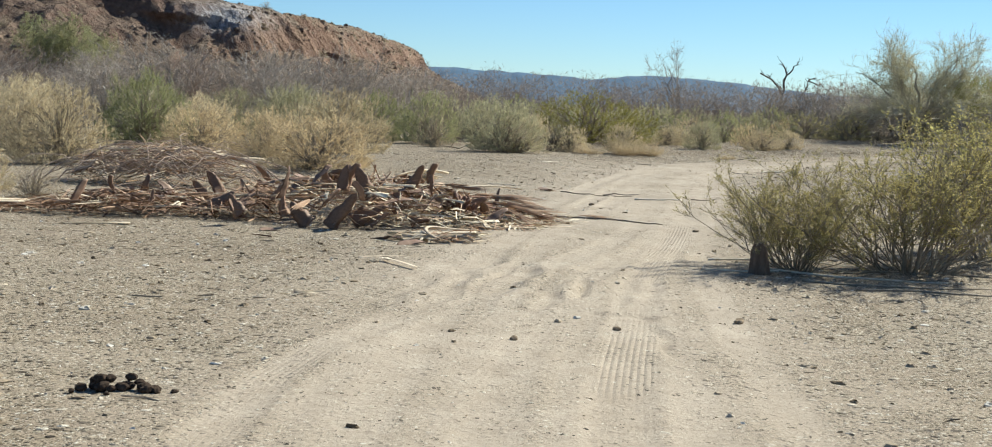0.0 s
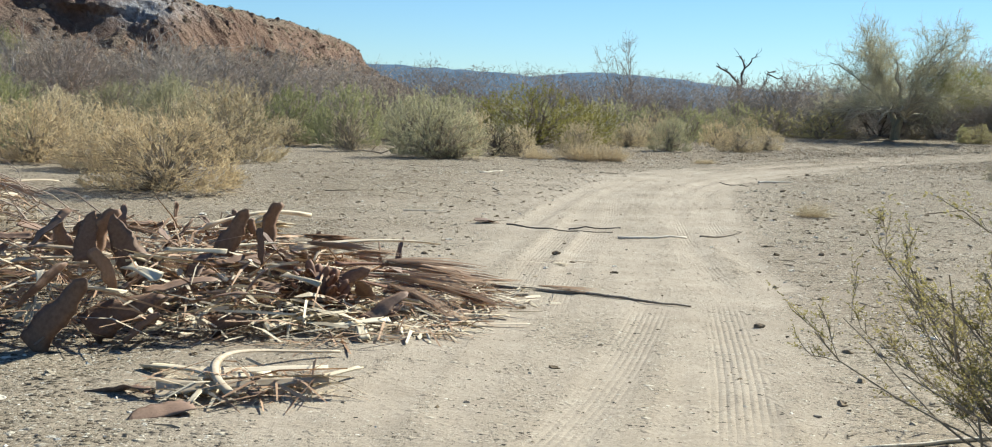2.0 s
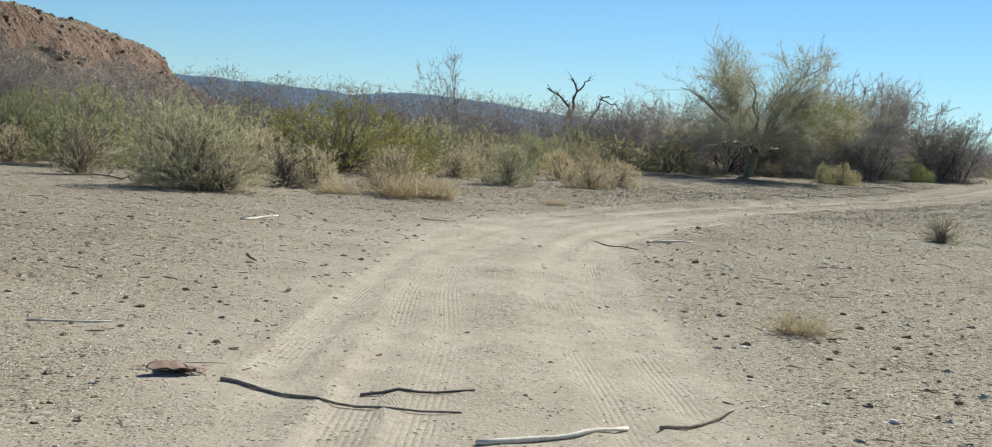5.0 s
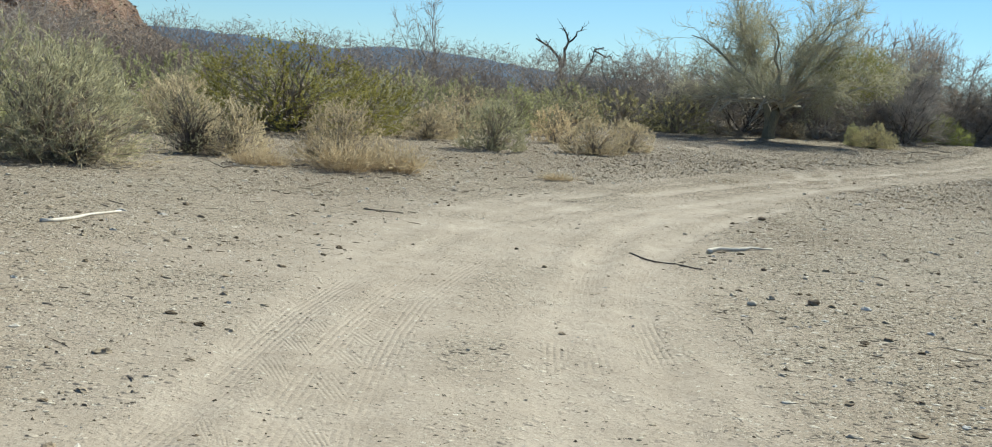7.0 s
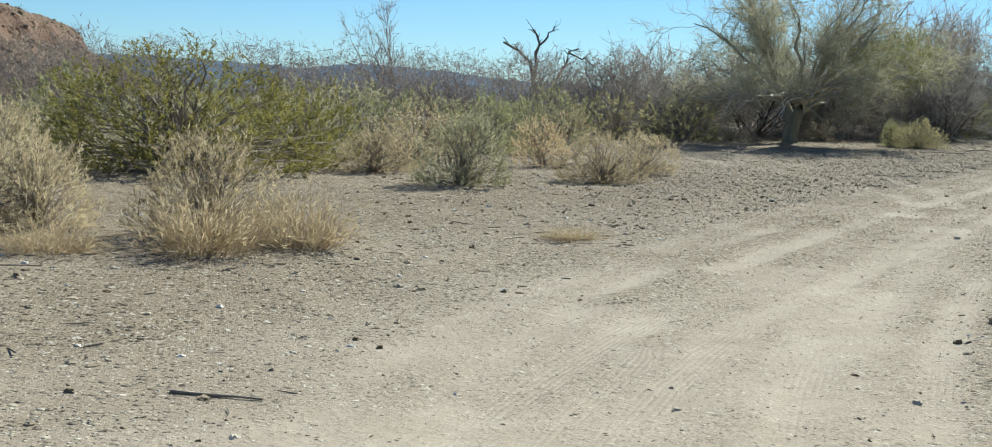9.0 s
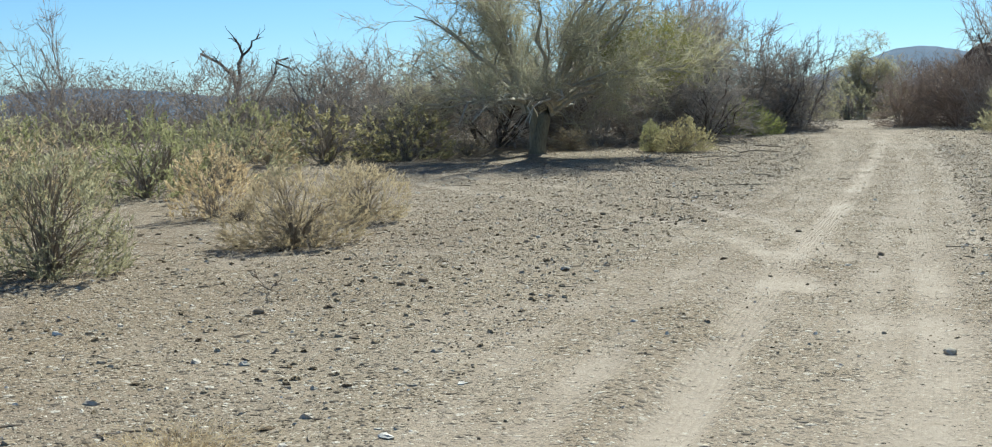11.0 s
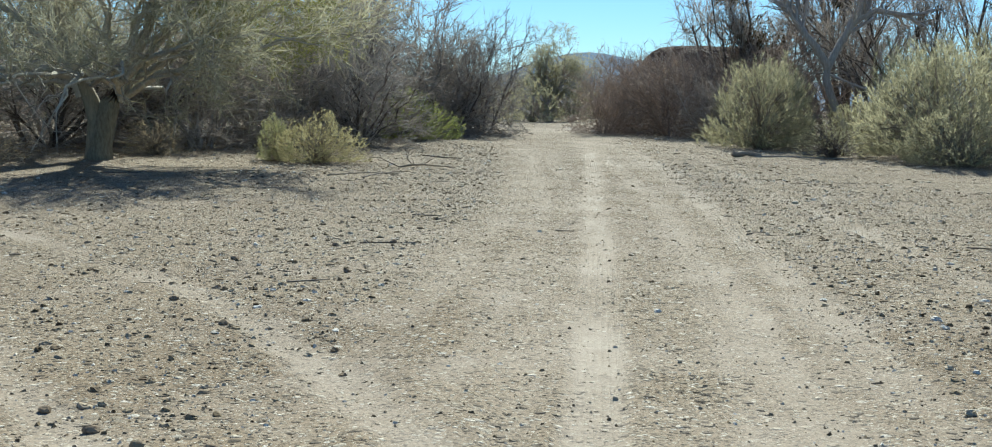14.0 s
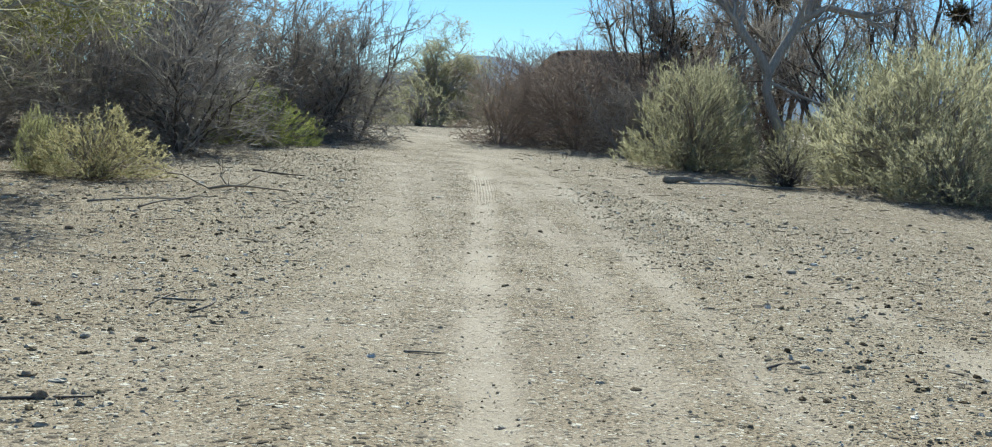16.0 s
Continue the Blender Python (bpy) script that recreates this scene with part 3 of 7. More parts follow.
def make_hill():
    xs = np.concatenate([np.arange(-150, -48, 0.95), np.arange(-48, -13, 0.32), np.arange(-13, -2, 0.95)])
    ys = np.concatenate([np.arange(92, 104, 0.95), np.arange(104, 172, 0.36), np.arange(172, 300, 1.2)])
    X, Y = np.meshgrid(xs, ys)
    x, y = X.ravel(), Y.ravel()
    z = hill_height(x, y)
    nx, ny = len(xs), len(ys)
    i = np.arange(nx * ny).reshape(ny, nx)
    q = np.stack([i[:-1, :-1], i[:-1, 1:], i[1:, 1:], i[1:, :-1]], axis=-1).reshape(-1, 4)
    keep = z[q].max(axis=1) > 0.2
    # a ledge leans out over the hollow in the cliff
    ledge = np.exp(-((x + 33.6) / 3.2) ** 4 - ((y - 134.5) / 3.2) ** 4) * np.clip((z - 8.6) / 0.7, 0, 1)
    me = build_mesh("hill", np.stack([x, y - 1.7 * ledge, z + 0.2], axis=1), [q[keep]], False)
    pale = np.exp(-(((x + 29.5) / 3.0) ** 2 + ((z - 9.3) / 1.6) ** 2)) * (y < 150)
    # dark cliff rock to the left; shade below the ledge is coloured in as well
    dark = np.clip((-28.5 - x) / 6, 0, 1) * np.clip((z - 4) / 3, 0, 1) * 0.75
    for key, v in (("pale", np.clip(pale * 1.1, 0, 1)), ("dark", dark)):
        a = me.attributes.new(key, "FLOAT", "POINT")
        a.data.foreach_set("value", v.astype(np.float32))
    return tagged(part("hill", me, M_HILL), "rocky red and brown desert hill with cliffs and scree", "hill", kind="structure")


make_hill()


def make_range(name, label, dist, az, tops, seed):
    """A far ridge: azimuth in degrees clockwise from +y, heights in degrees above the plain."""
    a = np.radians(np.arange(az[0], az[-1], 0.15))
    e = np.interp(np.degrees(a), az, tops)
    e = e + 0.05 * lattice(np.random.default_rng(seed), np.degrees(a), a * 0, 1.3) + 0.03 * lattice(np.random.default_rng(seed + 1), np.degrees(a), a * 0, 0.4)
    e = np.maximum(e, 0.05)
    rows = []
    for k, (r, f) in enumerate([(-700, -0.02), (-420, 0.35), (-230, 0.66), (-90, 0.9), (0, 1.0), (160, 0.8), (500, -0.02)]):
        rr = dist + r + 15 * lattice(np.random.default_rng(seed + 2 + k), np.degrees(a), a * 0, 0.8)
        rows.append(np.stack([rr * np.sin(a), rr * np.cos(a), dist * np.tan(np.radians(e)) * f + 1], axis=1))
    v = np.stack(rows)
    i = np.arange(v.shape[0] * v.shape[1]).reshape(v.shape[:2])
    q = np.stack([i[:-1, 1:], i[:-1, :-1], i[1:, :-1], i[1:, 1:]], axis=-1).reshape(-1, 4)
    me = build_mesh(name, v.reshape(-1, 3), [q], False)
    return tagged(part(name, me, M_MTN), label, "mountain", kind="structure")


make_range("mountain_range", "long low mountain range on the horizon, painted haze blue", 3300, [-60, -30, -12, -6, -2, 0, 2, 4, 6.5, 9, 11, 14, 18, 24, 32, 38],
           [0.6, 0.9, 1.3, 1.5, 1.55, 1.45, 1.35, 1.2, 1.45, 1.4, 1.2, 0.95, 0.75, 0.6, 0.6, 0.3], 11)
make_range("mountain_range", "mountain beyond the road, painted haze blue", 3000, [36, 40, 42, 43, 44.2, 45.5, 47, 49, 53, 58, 62, 66, 72, 80],
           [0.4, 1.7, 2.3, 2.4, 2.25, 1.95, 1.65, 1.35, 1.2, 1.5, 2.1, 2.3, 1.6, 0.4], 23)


# ---------- plants ----------
def grow(rs, P, R, count, length, spread, up, k=4, droop=0.0, jitter=0.05, lo=0.25, hi=1.0, thin=0.6):
    """Side shoots from many parent stems: polylines (m, k, 3) and their radii."""
    n, kp, _ = P.shape
    who = rs.integers(0, n, count)
    u = rs.uniform(lo, hi, count) * (kp - 1)
    i = np.minimum(u.astype(int), kp - 2)
    f = (u - i)[:, None]
    start = P[who, i] * (1 - f) + P[who, i + 1] * f
    tan = unit(P[who, i + 1] - P[who, i])
    r0 = (R[who, i] * (1 - f[:, 0]) + R[who, i + 1] * f[:, 0]) * thin
    way = unit(tan + spread * rs.normal(0, 1, (count, 3)) + np.array([0, 0, up]))
    ln = rs.uniform(length[0], length[1], count)[:, None]
    t = np.linspace(0, 1, k)[None, :, None]
    Q = start[:, None] + way[:, None] * ln[:, None] * t
    Q[..., 2] -= (droop * ln * t[..., 0] ** 2)
    Q[:, 1:] += rs.normal(0, 1, (count, k - 1, 3)) * (jitter * ln)[:, None] * t[:, 1:]
    return Q, r0[:, None] * np.linspace(1, 0.35, k)[None]


def stems_from(rs, count, length, lean, radius, base=0.1, k=5, curve=0.3, jitter=0.04):
    a = rs.uniform(0, 2 * np.pi, count)
    l = rs.uniform(lean[0], lean[1], count)
    way = np.stack([np.cos(a) * np.sin(l), np.sin(a) * np.sin(l), np.cos(l)], axis=1)
    ln = rs.uniform(length[0], length[1], count)[:, None]
    t = np.linspace(0, 1, k)[None, :, None]
    b = rs.uniform(0, base, count)
    st = np.stack([np.cos(a) * b, np.sin(a) * b, np.full(count, -0.03)], axis=1)
    P = st[:, None] + way[:, None] * ln[:, None] * t
    P[..., 2] += curve * ln * t[..., 0] ** 2 * np.sin(l)[:, None]
    P[:, 1:] += rs.normal(0, 1, (count, k - 1, 3)) * (jitter * ln)[:, None] * t[:, 1:]
    R = rs.uniform(0.6, 1.2, count)[:, None] * radius * np.linspace(1, 0.4, k)[None]
    return P, R


def leaves_on(rs, P, count, length, width, spread=0.8, up=0.3, lo=0.1):
    """Small pointed leaves along twigs: one quad each."""
    n, k, _ = P.shape
    who = rs.integers(0, n, count)
    u = rs.uniform(lo, 1, count) * (k - 1)
    i = np.minimum(u.astype(int), k - 2)
    f = (u - i)[:, None]
    c = P[who, i] * (1 - f) + P[who, i + 1] * f
    d = unit(unit(P[who, i + 1] - P[who, i]) + spread * rs.normal(0, 1, (count, 3)) + np.array([0, 0, up]))
    s = unit(np.cross(d, rs.normal(0, 1, (count, 3))))
    ln = rs.uniform(length[0], length[1], count)[:, None]
    w = rs.uniform(width[0], width[1], count)[:, None]
    v = np.stack([c, c + d * ln * 0.5 + s * w, c + d * ln, c + d * ln * 0.5 - s * w], axis=1)
    return v.reshape(-1, 3), [np.arange(count * 4).reshape(-1, 4)]


def thing(name, label, category, group="", kind=""):
    return tagged(new(name), label, category, group, kind)


def lumps(rs, count, n, low=0.03, core=0.66, sig=(0.13, 0.24)):
    """Points in a lumpy dome of radius and height one, with the lump's outward direction."""
    a = np.arange(count) * 2.399 + rs.uniform(-0.5, 0.5, count)
    e = np.arcsin(rs.uniform(low, 1, count))
    c = np.stack([np.cos(a) * np.cos(e), np.sin(a) * np.cos(e), np.sin(e)], axis=1) * (core * rs.uniform(0.6, 1.35, count))[:, None]
    s = rs.uniform(*sig, count)
    who = rs.integers(0, count, n)
    p = c[who] + rs.normal(0, 1, (n, 3)) * s[who][:, None]
    r = np.linalg.norm(p, axis=1)
    p *= np.where(r > 1.0, rs.uniform(0.55, 1.0, n) / r, 1)[:, None]
    p[:, 2] = np.abs(p[:, 2]) + 0.01
    return p


def arch(rs, p, k=4, base=0.1, lift=0.12):
    """Bowed stems from the root to the points p."""
    n = len(p)
    b = p * np.array([1, 1, 0]) * 0.05 + rs.normal(0, base * 0.4, (n, 3)) * np.array([1, 1, 0]) - np.array([0, 0, 0.02])
    t = np.linspace(0, 1, k)[None, :, None]
    P = b[:, None] * (1 - t) + p[:, None] * t
    P[..., :2] *= (0.55 + 0.45 * t)
    P[..., 2] += lift * np.sin(t[..., 0] * np.pi) * (0.4 + p[:, None, 2])
    P[:, 1:-1] += rs.normal(0, 0.022, (n, k - 2, 3))
    return P


def sprays(rs, p, length, width, out=1.0, up=0.5, loose=0.5, size=(1, 1, 1)):
    """One pointed leaf or spray at each point, turned outwards and up."""
    n = len(p)
    d = unit(unit(p) * out + np.array([0, 0, up]) + loose * rs.normal(0, 1, (n, 3)))
    s = unit(np.cross(d, rs.normal(0, 1, (n, 3))))
    ln, w = rs.uniform(*length, n)[:, None], rs.uniform(*width, n)[:, None]
    c = p - d * ln * 0.5
    c[:, 2] = np.maximum(c[:, 2], 0.0)
    v = np.stack([c + d * ln * 0.2 - s * w, c + d * ln * 0.4 + s * w, c + d * ln], axis=1)
    return v.reshape(-1, 3), [np.arange(n * 3).reshape(-1, 3)]


def dome(rs, count, lobes=13, inner=0.25, low=0.0):
    """Twig ends on an uneven dome of radius and height one: lobes and hollows, most of them near the outside."""
    a = rs.uniform(0, 2 * np.pi, count)
    e = np.arcsin(rs.uniform(low, 1, count) ** 1.2)
    d = np.stack([np.cos(a) * np.cos(e), np.sin(a) * np.cos(e), np.sin(e)], axis=1)
    la, le = np.arange(lobes) * 2.399 + rs.uniform(-0.4, 0.4, lobes), np.arcsin(rs.uniform(0.05, 1, lobes))
    lobe = np.stack([np.cos(la) * np.cos(le), np.sin(la) * np.cos(le), np.sin(le)], axis=1)
    near = np.exp(-((1 - d @ lobe.T) / 0.09)) * rs.uniform(0.5, 1.0, lobes)[None]
    r = 0.66 + 0.34 * near.max(axis=1)
    r = r * np.where(rs.uniform(0, 1, count) < inner, rs.uniform(0.35, 0.8, count), rs.uniform(0.82, 1.02, count))
    p = d * r[:, None]
    top = np.percentile(p[:, 2], 98)
    wide = np.percentile(np.hypot(p[:, 0], p[:, 1]), 97)
    return p / np.array([wide, wide, top]) * np.array([0.63, 0.63, 0.92])


def tufts(rs, tips, per, twig, length, width, up=0.5, out=0.8, loose=0.35, wild=0.45, floor=0.005):
    """At each twig end a short twig with narrow leaves set along it."""
    n = len(tips)
    d = unit(unit(tips) * out + np.array([0, 0, up]) + loose * rs.normal(0, 1, (n, 3)))
    tl = rs.uniform(*twig, n)[:, None]
    start = tips - d * tl * 0.75
    start[:, 2] = np.maximum(start[:, 2], floor + 0.01)
    end = start + d * tl
    who = np.repeat(np.arange(n), per)
    m = len(who)
    u = rs.uniform(0.1, 1.0, m)[:, None]
    c = start[who] * (1 - u) + end[who] * u
    ld = unit(d[who] + wild * rs.normal(0, 1, (m, 3)) + np.array([0, 0, 0.15]))
    s = unit(np.cross(ld, rs.normal(0, 1, (m, 3))))
    ln, w = rs.uniform(*length, m)[:, None], rs.uniform(*width, m)[:, None]
    v = np.stack([c - s * w * 0.5, c + ld * ln * 0.45 + s * w, c + ld * ln], axis=1)
    v[..., 2] = np.maximum(v[..., 2], floor)
    return (v.reshape(-1, 3), [np.arange(m * 3).reshape(-1, 3)]), np.stack([start, end], axis=1)


def shrub_meshes(kind, seed, far, fine=False):
    """Stems and foliage of a shrub one metre high and 1.28 m wide."""
    rs = np.random.default_rng(seed)
    c, wd = (0.34, 1.6) if far else (1.25, 0.8) if fine else (0.85, 1.0)          # fewer, broader leaves far off
    if kind == "sparse":
        P, R = stems_from(rs, 66, (0.6, 1.15), (0.08, 1.2), 0.0085, 0.25, 7, 0.28, 0.05)
        Q, S = grow(rs, P, R, 420, (0.16, 0.36), 0.42, 0.3, 5, 0, 0.06, 0.25, 1.0)
        T, U = grow(rs, Q, S, 4800, (0.05, 0.16), 0.55, 0.3, 3, 0, 0.08, 0.25)
        ends = T[:, -1]
        shape = np.array([0.64, 0.64, 0.96]) / np.array([np.percentile(np.hypot(ends[:, 0], ends[:, 1]), 95)] * 2 + [np.percentile(ends[:, 2], 98)])
        P, Q, T = P * shape, Q * shape, T * shape
        wood = joined([tubes(P, R * 0.62, 5), tubes(Q, np.maximum(S * 0.6, 0.0015), 3), blades(rs, T, 0.0014)])
        leaf = leaves_on(rs, T, 46000, (0.007, 0.014), (0.0020, 0.0038), 0.9, 0.3, 0.1)
        return build_mesh("branchwork", *wood), build_mesh("foliage", *leaf)
    if kind == "straw":
        P, R = stems_from(rs, int(400 * c), (0.35, 1.0), (0.05, 1.05), 0.004, 0.5, 4, -0.45, 0.05)
        wood, leaf = tubes(P[:20], R[:20]), joined([tubes(P[20:], R[20:] * 0.8), leaves_on(rs, P, int(2600 * c), (0.06, 0.18), (0.003, 0.007), 0.5, 0.2, 0.2)])
        return build_mesh("branchwork", *wood), build_mesh("foliage", *leaf)
    # lobes, ends, leaves on each, twig, leaf length and half width, upward pull, share inside, lowest ends, looseness
    lobes, ends, per, twig, length, width, up, inner, low, loose = {
        "broom": (17, 640, 17, (0.10, 0.24), (0.03, 0.08), (0.0038, 0.0078), 0.5, 0.22, 0.0, 0.38),
        "bushy": (20, 640, 16, (0.08, 0.20), (0.025, 0.065), (0.0055, 0.0105), 0.5, 0.25, 0.0, 0.35),
        "creosote": (26, 900, 17, (0.08, 0.18), (0.016, 0.040), (0.0045, 0.0080), 0.55, 0.22, 0.0, 0.40),
        "twiggy": (18, 420, 4, (0.10, 0.30), (0.025, 0.06), (0.004, 0.008), 0.5, 0.35, 0.0, 0.45)}[kind]
    tips = dome(rs, int(ends * c), lobes, inner, low)
    leaf, twigs = tufts(rs, tips, per, twig, length, (width[0] * wd, width[1] * wd), up, 0.8, loose)
    stems = arch(rs, tips[rs.integers(0, len(tips), int(130 * min(c, 1.0)))] * 0.93, 5)
    side, S = grow(rs, stems, np.full(stems.shape[:2], 0.004), int((900 if kind == "twiggy" else 200) * c), (0.08, 0.26), 0.5, 0.25, 3, 0, 0.07, 0.15)
    wood = joined([tubes(stems, np.linspace(0.009, 0.0028, 5)[None] * rs.uniform(0.6, 1.1, (len(stems), 1))), tubes(side, np.maximum(S * 0.7, 0.002))])
    return build_mesh("branchwork", *wood), build_mesh("foliage", *joined([leaf, blades(rs, twigs, 0.0024 * wd)]))


SHRUBS = {}
SPOTS = []


def shrub(name, kind, leaf, wood, x, y, w, h, label, category="shrub", group="", variant=None):
    """A shrub w metres wide and h metres high."""
    variant = (len(SHRUBS) * 7 + int(x * 10)) % 3 if variant is None else variant
    SPOTS.append((x, y, w))
    far = y > 58 and not (x > 25 and y < 80)
    fine = not far and w > 1.6 and kind in ('broom', 'bushy', 'creosote')          # finer leaves on large shrubs close by
    key = (kind, leaf.name, wood.name, variant, far, fine)
    m = pose(x, y, ground_z(x, y), 0, 0, (x * 77 + y * 31) % 360) @ Matrix.Diagonal((w / 1.16, w / 1.16, h / 1.0, 1))
    if key not in SHRUBS:
        base = thing(name, label, category, group)
        st, fo = shrub_meshes(kind, 100 + variant + 10 * sum(map(ord, kind)) % 900, far, fine)
        tagged(part("branchwork", st, wood, base), kind="stuff")
        tagged(part("foliage", fo, leaf, base), kind="stuff")
        base.matrix_basis = m
        SHRUBS[key] = base
        return base
    ob = copy_thing(SHRUBS[key], pose(0, 0, 0))
    ob.matrix_basis = m
    ob.name = name
    return tagged(ob, label, category, group)


def blades(rs, V, w):
    """Thin flat twigs along polylines (n, k, 3), pointed at the end."""
    n, k, _ = V.shape
    s = unit(np.cross(V[:, -1] - V[:, 0], rs.normal(0, 1, (n, 3)))) * w * rs.uniform(0.6, 1.2, (n, 1))
    if k == 2:
        return np.stack([V[:, 0] - s, V[:, 0] + s, V[:, 1]], axis=1).reshape(-1, 3), [np.arange(n * 3).reshape(-1, 3)]
    v = np.stack([V[:, 0] - s, V[:, 0] + s, V[:, 1] + s * 0.7, V[:, 1] - s * 0.7, V[:, 2]], axis=1).reshape(-1, 3)
    b = np.arange(n)[:, None] * 5
    return v, [b + np.array([[0, 1, 2, 3]]), b + np.array([[3, 2, 4]])]


def bare_meshes(seed, height, width, stems=9, twigs=2600, full=True):
    """A many-stemmed leafless tree, or a thicket clump that is dense down to the ground with outer twigs that arch over and hang."""
    rs = np.random.default_rng(seed)
    P, R = stems_from(rs, stems, (height * 0.6, height * 0.9), (0.1, 0.75), 0.011 * height, width * 0.12, 7, 0.1, 0.05)
    Q, S = grow(rs, P, R, stems * 9, (height * 0.2, height * 0.42), 0.42, 0.15, 5, 0.1, 0.06, 0.15)
    T, U = grow(rs, Q, S, stems * (34 if full else 44), (height * 0.1, height * 0.26), 0.5, 0.12, 3 if full else 4, 0.1, 0.07, 0.15)
    V, W = grow(rs, T, U, twigs // 3 if full else twigs, (height * 0.05, height * 0.15), 0.6, 0.2, 2 if full else 3, 0, 0.08, 0.1)
    wide = np.percentile(np.abs(np.concatenate([T[:, -1, :2], V[:, -1, :2]])), 96) / (width / 2)
    tall = np.percentile(np.concatenate([T[:, -1, 2], V[:, -1, 2]]), 99) / height
    for A in (P, Q, T, V):
        A /= np.array([wide, wide, tall])
    fine = [tubes(T, np.maximum(U, 0.004))]
    fine.append(blades(rs, V, 0.008))
    if full:
        size = np.array([width / 2, width / 2, height * 0.9])
        # sprays: a bowed twig each, with finer twigs off it
        tip = dome(rs, twigs // 11, 22, 0.35, 0.0) / np.array([0.63, 0.63, 0.92])
        d = unit(unit(tip) * np.array([0.9, 0.9, 0.5]) + np.array([0, 0, 0.25]) + 0.35 * rs.normal(0, 1, tip.shape))
        ln = rs.uniform(0.14, 0.34, len(tip))[:, None] * height
        t = np.linspace(-0.7, 0.35, 3)[None, :, None]
        H = (tip * size)[:, None] + d[:, None] * ln[:, None] * t
        H[..., 2] -= 0.30 * ln * (t[..., 0] + 0.7) ** 2 * (1.2 - tip[:, 2:3])
        H[..., 2] = np.maximum(H[..., 2], 0.02)
        fine.append(blades(rs, H, 0.013))
        X, Y = grow(rs, H, np.full(H.shape[:2], 0.01), int(twigs * 1.5), (height * 0.03, height * 0.11), 0.5, 0.0, 2, 0.0, 0.08, 0.0)
        X[..., 2] = np.maximum(X[..., 2], 0.0)
        fine.append(blades(rs, X, 0.009))
    return joined([tubes(P, R, 5), tubes(Q, S, 3)]), joined(fine)


BARE = {}


def bare_tree(name, wood, x, y, w, h, label, variant=0, stems=9, twigs=2600, category="tree", group="", full=True):
    key = (wood.name, variant, stems, twigs)
    m = pose(x, y, ground_z(x, y) - 0.05, 0, 0, (x * 53 + y * 29) % 360) @ Matrix.Diagonal((w / 4.0, w / 4.0, h / 4.0, 1))
    if key not in BARE:
        base = thing(name, label, category, group)
        a, b = bare_meshes(500 + variant * 3 + stems, 4.0, 4.0, stems, twigs, full)
        part("trunk", build_mesh("trunk", *a), wood, base)
        tagged(part("branchwork", build_mesh("branchwork", *b), FINE[wood], base), kind="stuff")
        base.matrix_basis = m
        BARE[key] = base
        return base
    ob = copy_thing(BARE[key], pose(0, 0, 0))
    ob.matrix_basis = m
    ob.name = name
    return tagged(ob, label, category, group)

# shrubs on the flat: name, build, leaf, wood, x, y, width, height, label
TANL = "dry tan desert shrub with soft fine twigs"
SAGEL = "grey-green desert shrub with fine upright twigs"
GREENL = "green leafy desert broom shrub"
shrub("desert_shrub", "broom", L_GREEN, B_STEM, -10.9, 39.2, 2.9, 2.25, GREENL)
shrub("desert_shrub", "broom", L_TAN, B_STEM, -9.6, 27.8, 2.2, 1.75, "brownish dry shrub beside the brush heap")
shrub("desert_shrub", "broom", L_GOLD, B_STEM, -4.1, 28.6, 2.5, 1.3, "golden tan dry shrub with dark stems below")
shrub("desert_shrub", "broom", L_TAN, B_STEM, -4.6, 37.3, 2.6, 1.85, TANL)
shrub("desert_shrub", "broom", L_SAGE, B_STEM, -6.2, 38.8, 2.2, 2.0, SAGEL)
shrub("desert_shrub", "broom", L_TAN, B_STEM, -10.2, 43.8, 2.4, 1.6, TANL)
shrub("desert_shrub", "broom", L_SAGE, B_STEM, -8.4, 49.5, 2.4, 2.1, SAGEL)
shrub("desert_shrub", "broom", L_TAN, B_STEM, -13.8, 36.5, 2.8, 1.9, TANL)
shrub("desert_shrub", "broom", L_GOLD, B_STEM, -8.1, 34.6, 2.3, 1.3, "golden tan dry shrub with dark stems below")
shrub("desert_shrub", "bushy", L_TAN, B_STEM, -5.0, 52.3, 1.5, 0.95, "small pale rounded desert shrub")
shrub("desert_shrub", "twiggy", L_TAN, B_STEM, -2.4, 46.3, 1.5, 1.3, "nearly leafless twiggy grey shrub")
shrub("desert_shrub", "broom", L_SAGE, B_STEM, 0.1, 43.2, 2.6, 1.8, "broad tan and green shrub with dark stems")
shrub("desert_shrub", "twiggy", L_TAN, B_STEM, 0.7, 42.7, 2.4, 0.95, "low dry twigs arching out under a broad shrub")
shrub("desert_shrub", "twiggy", L_SAGE, B_DARK, 2.0, 46.9, 1.5, 1.2, "grey twiggy shrub with dark stems")
shrub("desert_shrub", "broom", L_TAN, B_STEM, 2.7, 47.2, 1.3, 0.95, TANL)
shrub("desert_shrub", "bushy", L_GREEN, B_STEM, -3.0, 52.0, 2.7, 2.1, GREENL)
shrub("creosote_bush", "creosote", L_OLIVE, B_STEM, 4.0, 57.4, 5.6, 2.3, "broad olive-green creosote bush")
shrub("creosote_bush", "creosote", L_OLIVE, B_STEM, 6.4, 60.6, 2.6, 1.8, "smaller olive-green creosote bush beside a broad one")
shrub("dry_grass_clump", "straw", L_STRAW, L_STRAW, 4.45, 44.8, 1.0, 0.75, "straw-coloured dry grass clump")
shrub("dry_grass_clump", "straw", L_STRAW, L_STRAW, 5.35, 45.4, 0.9, 0.75, "straw-coloured dry grass clump")
shrub("dry_grass_clump", "straw", L_STRAW, L_STRAW, 3.1, 44.9, 0.8, 0.45, "low straw-coloured dry grass clump")
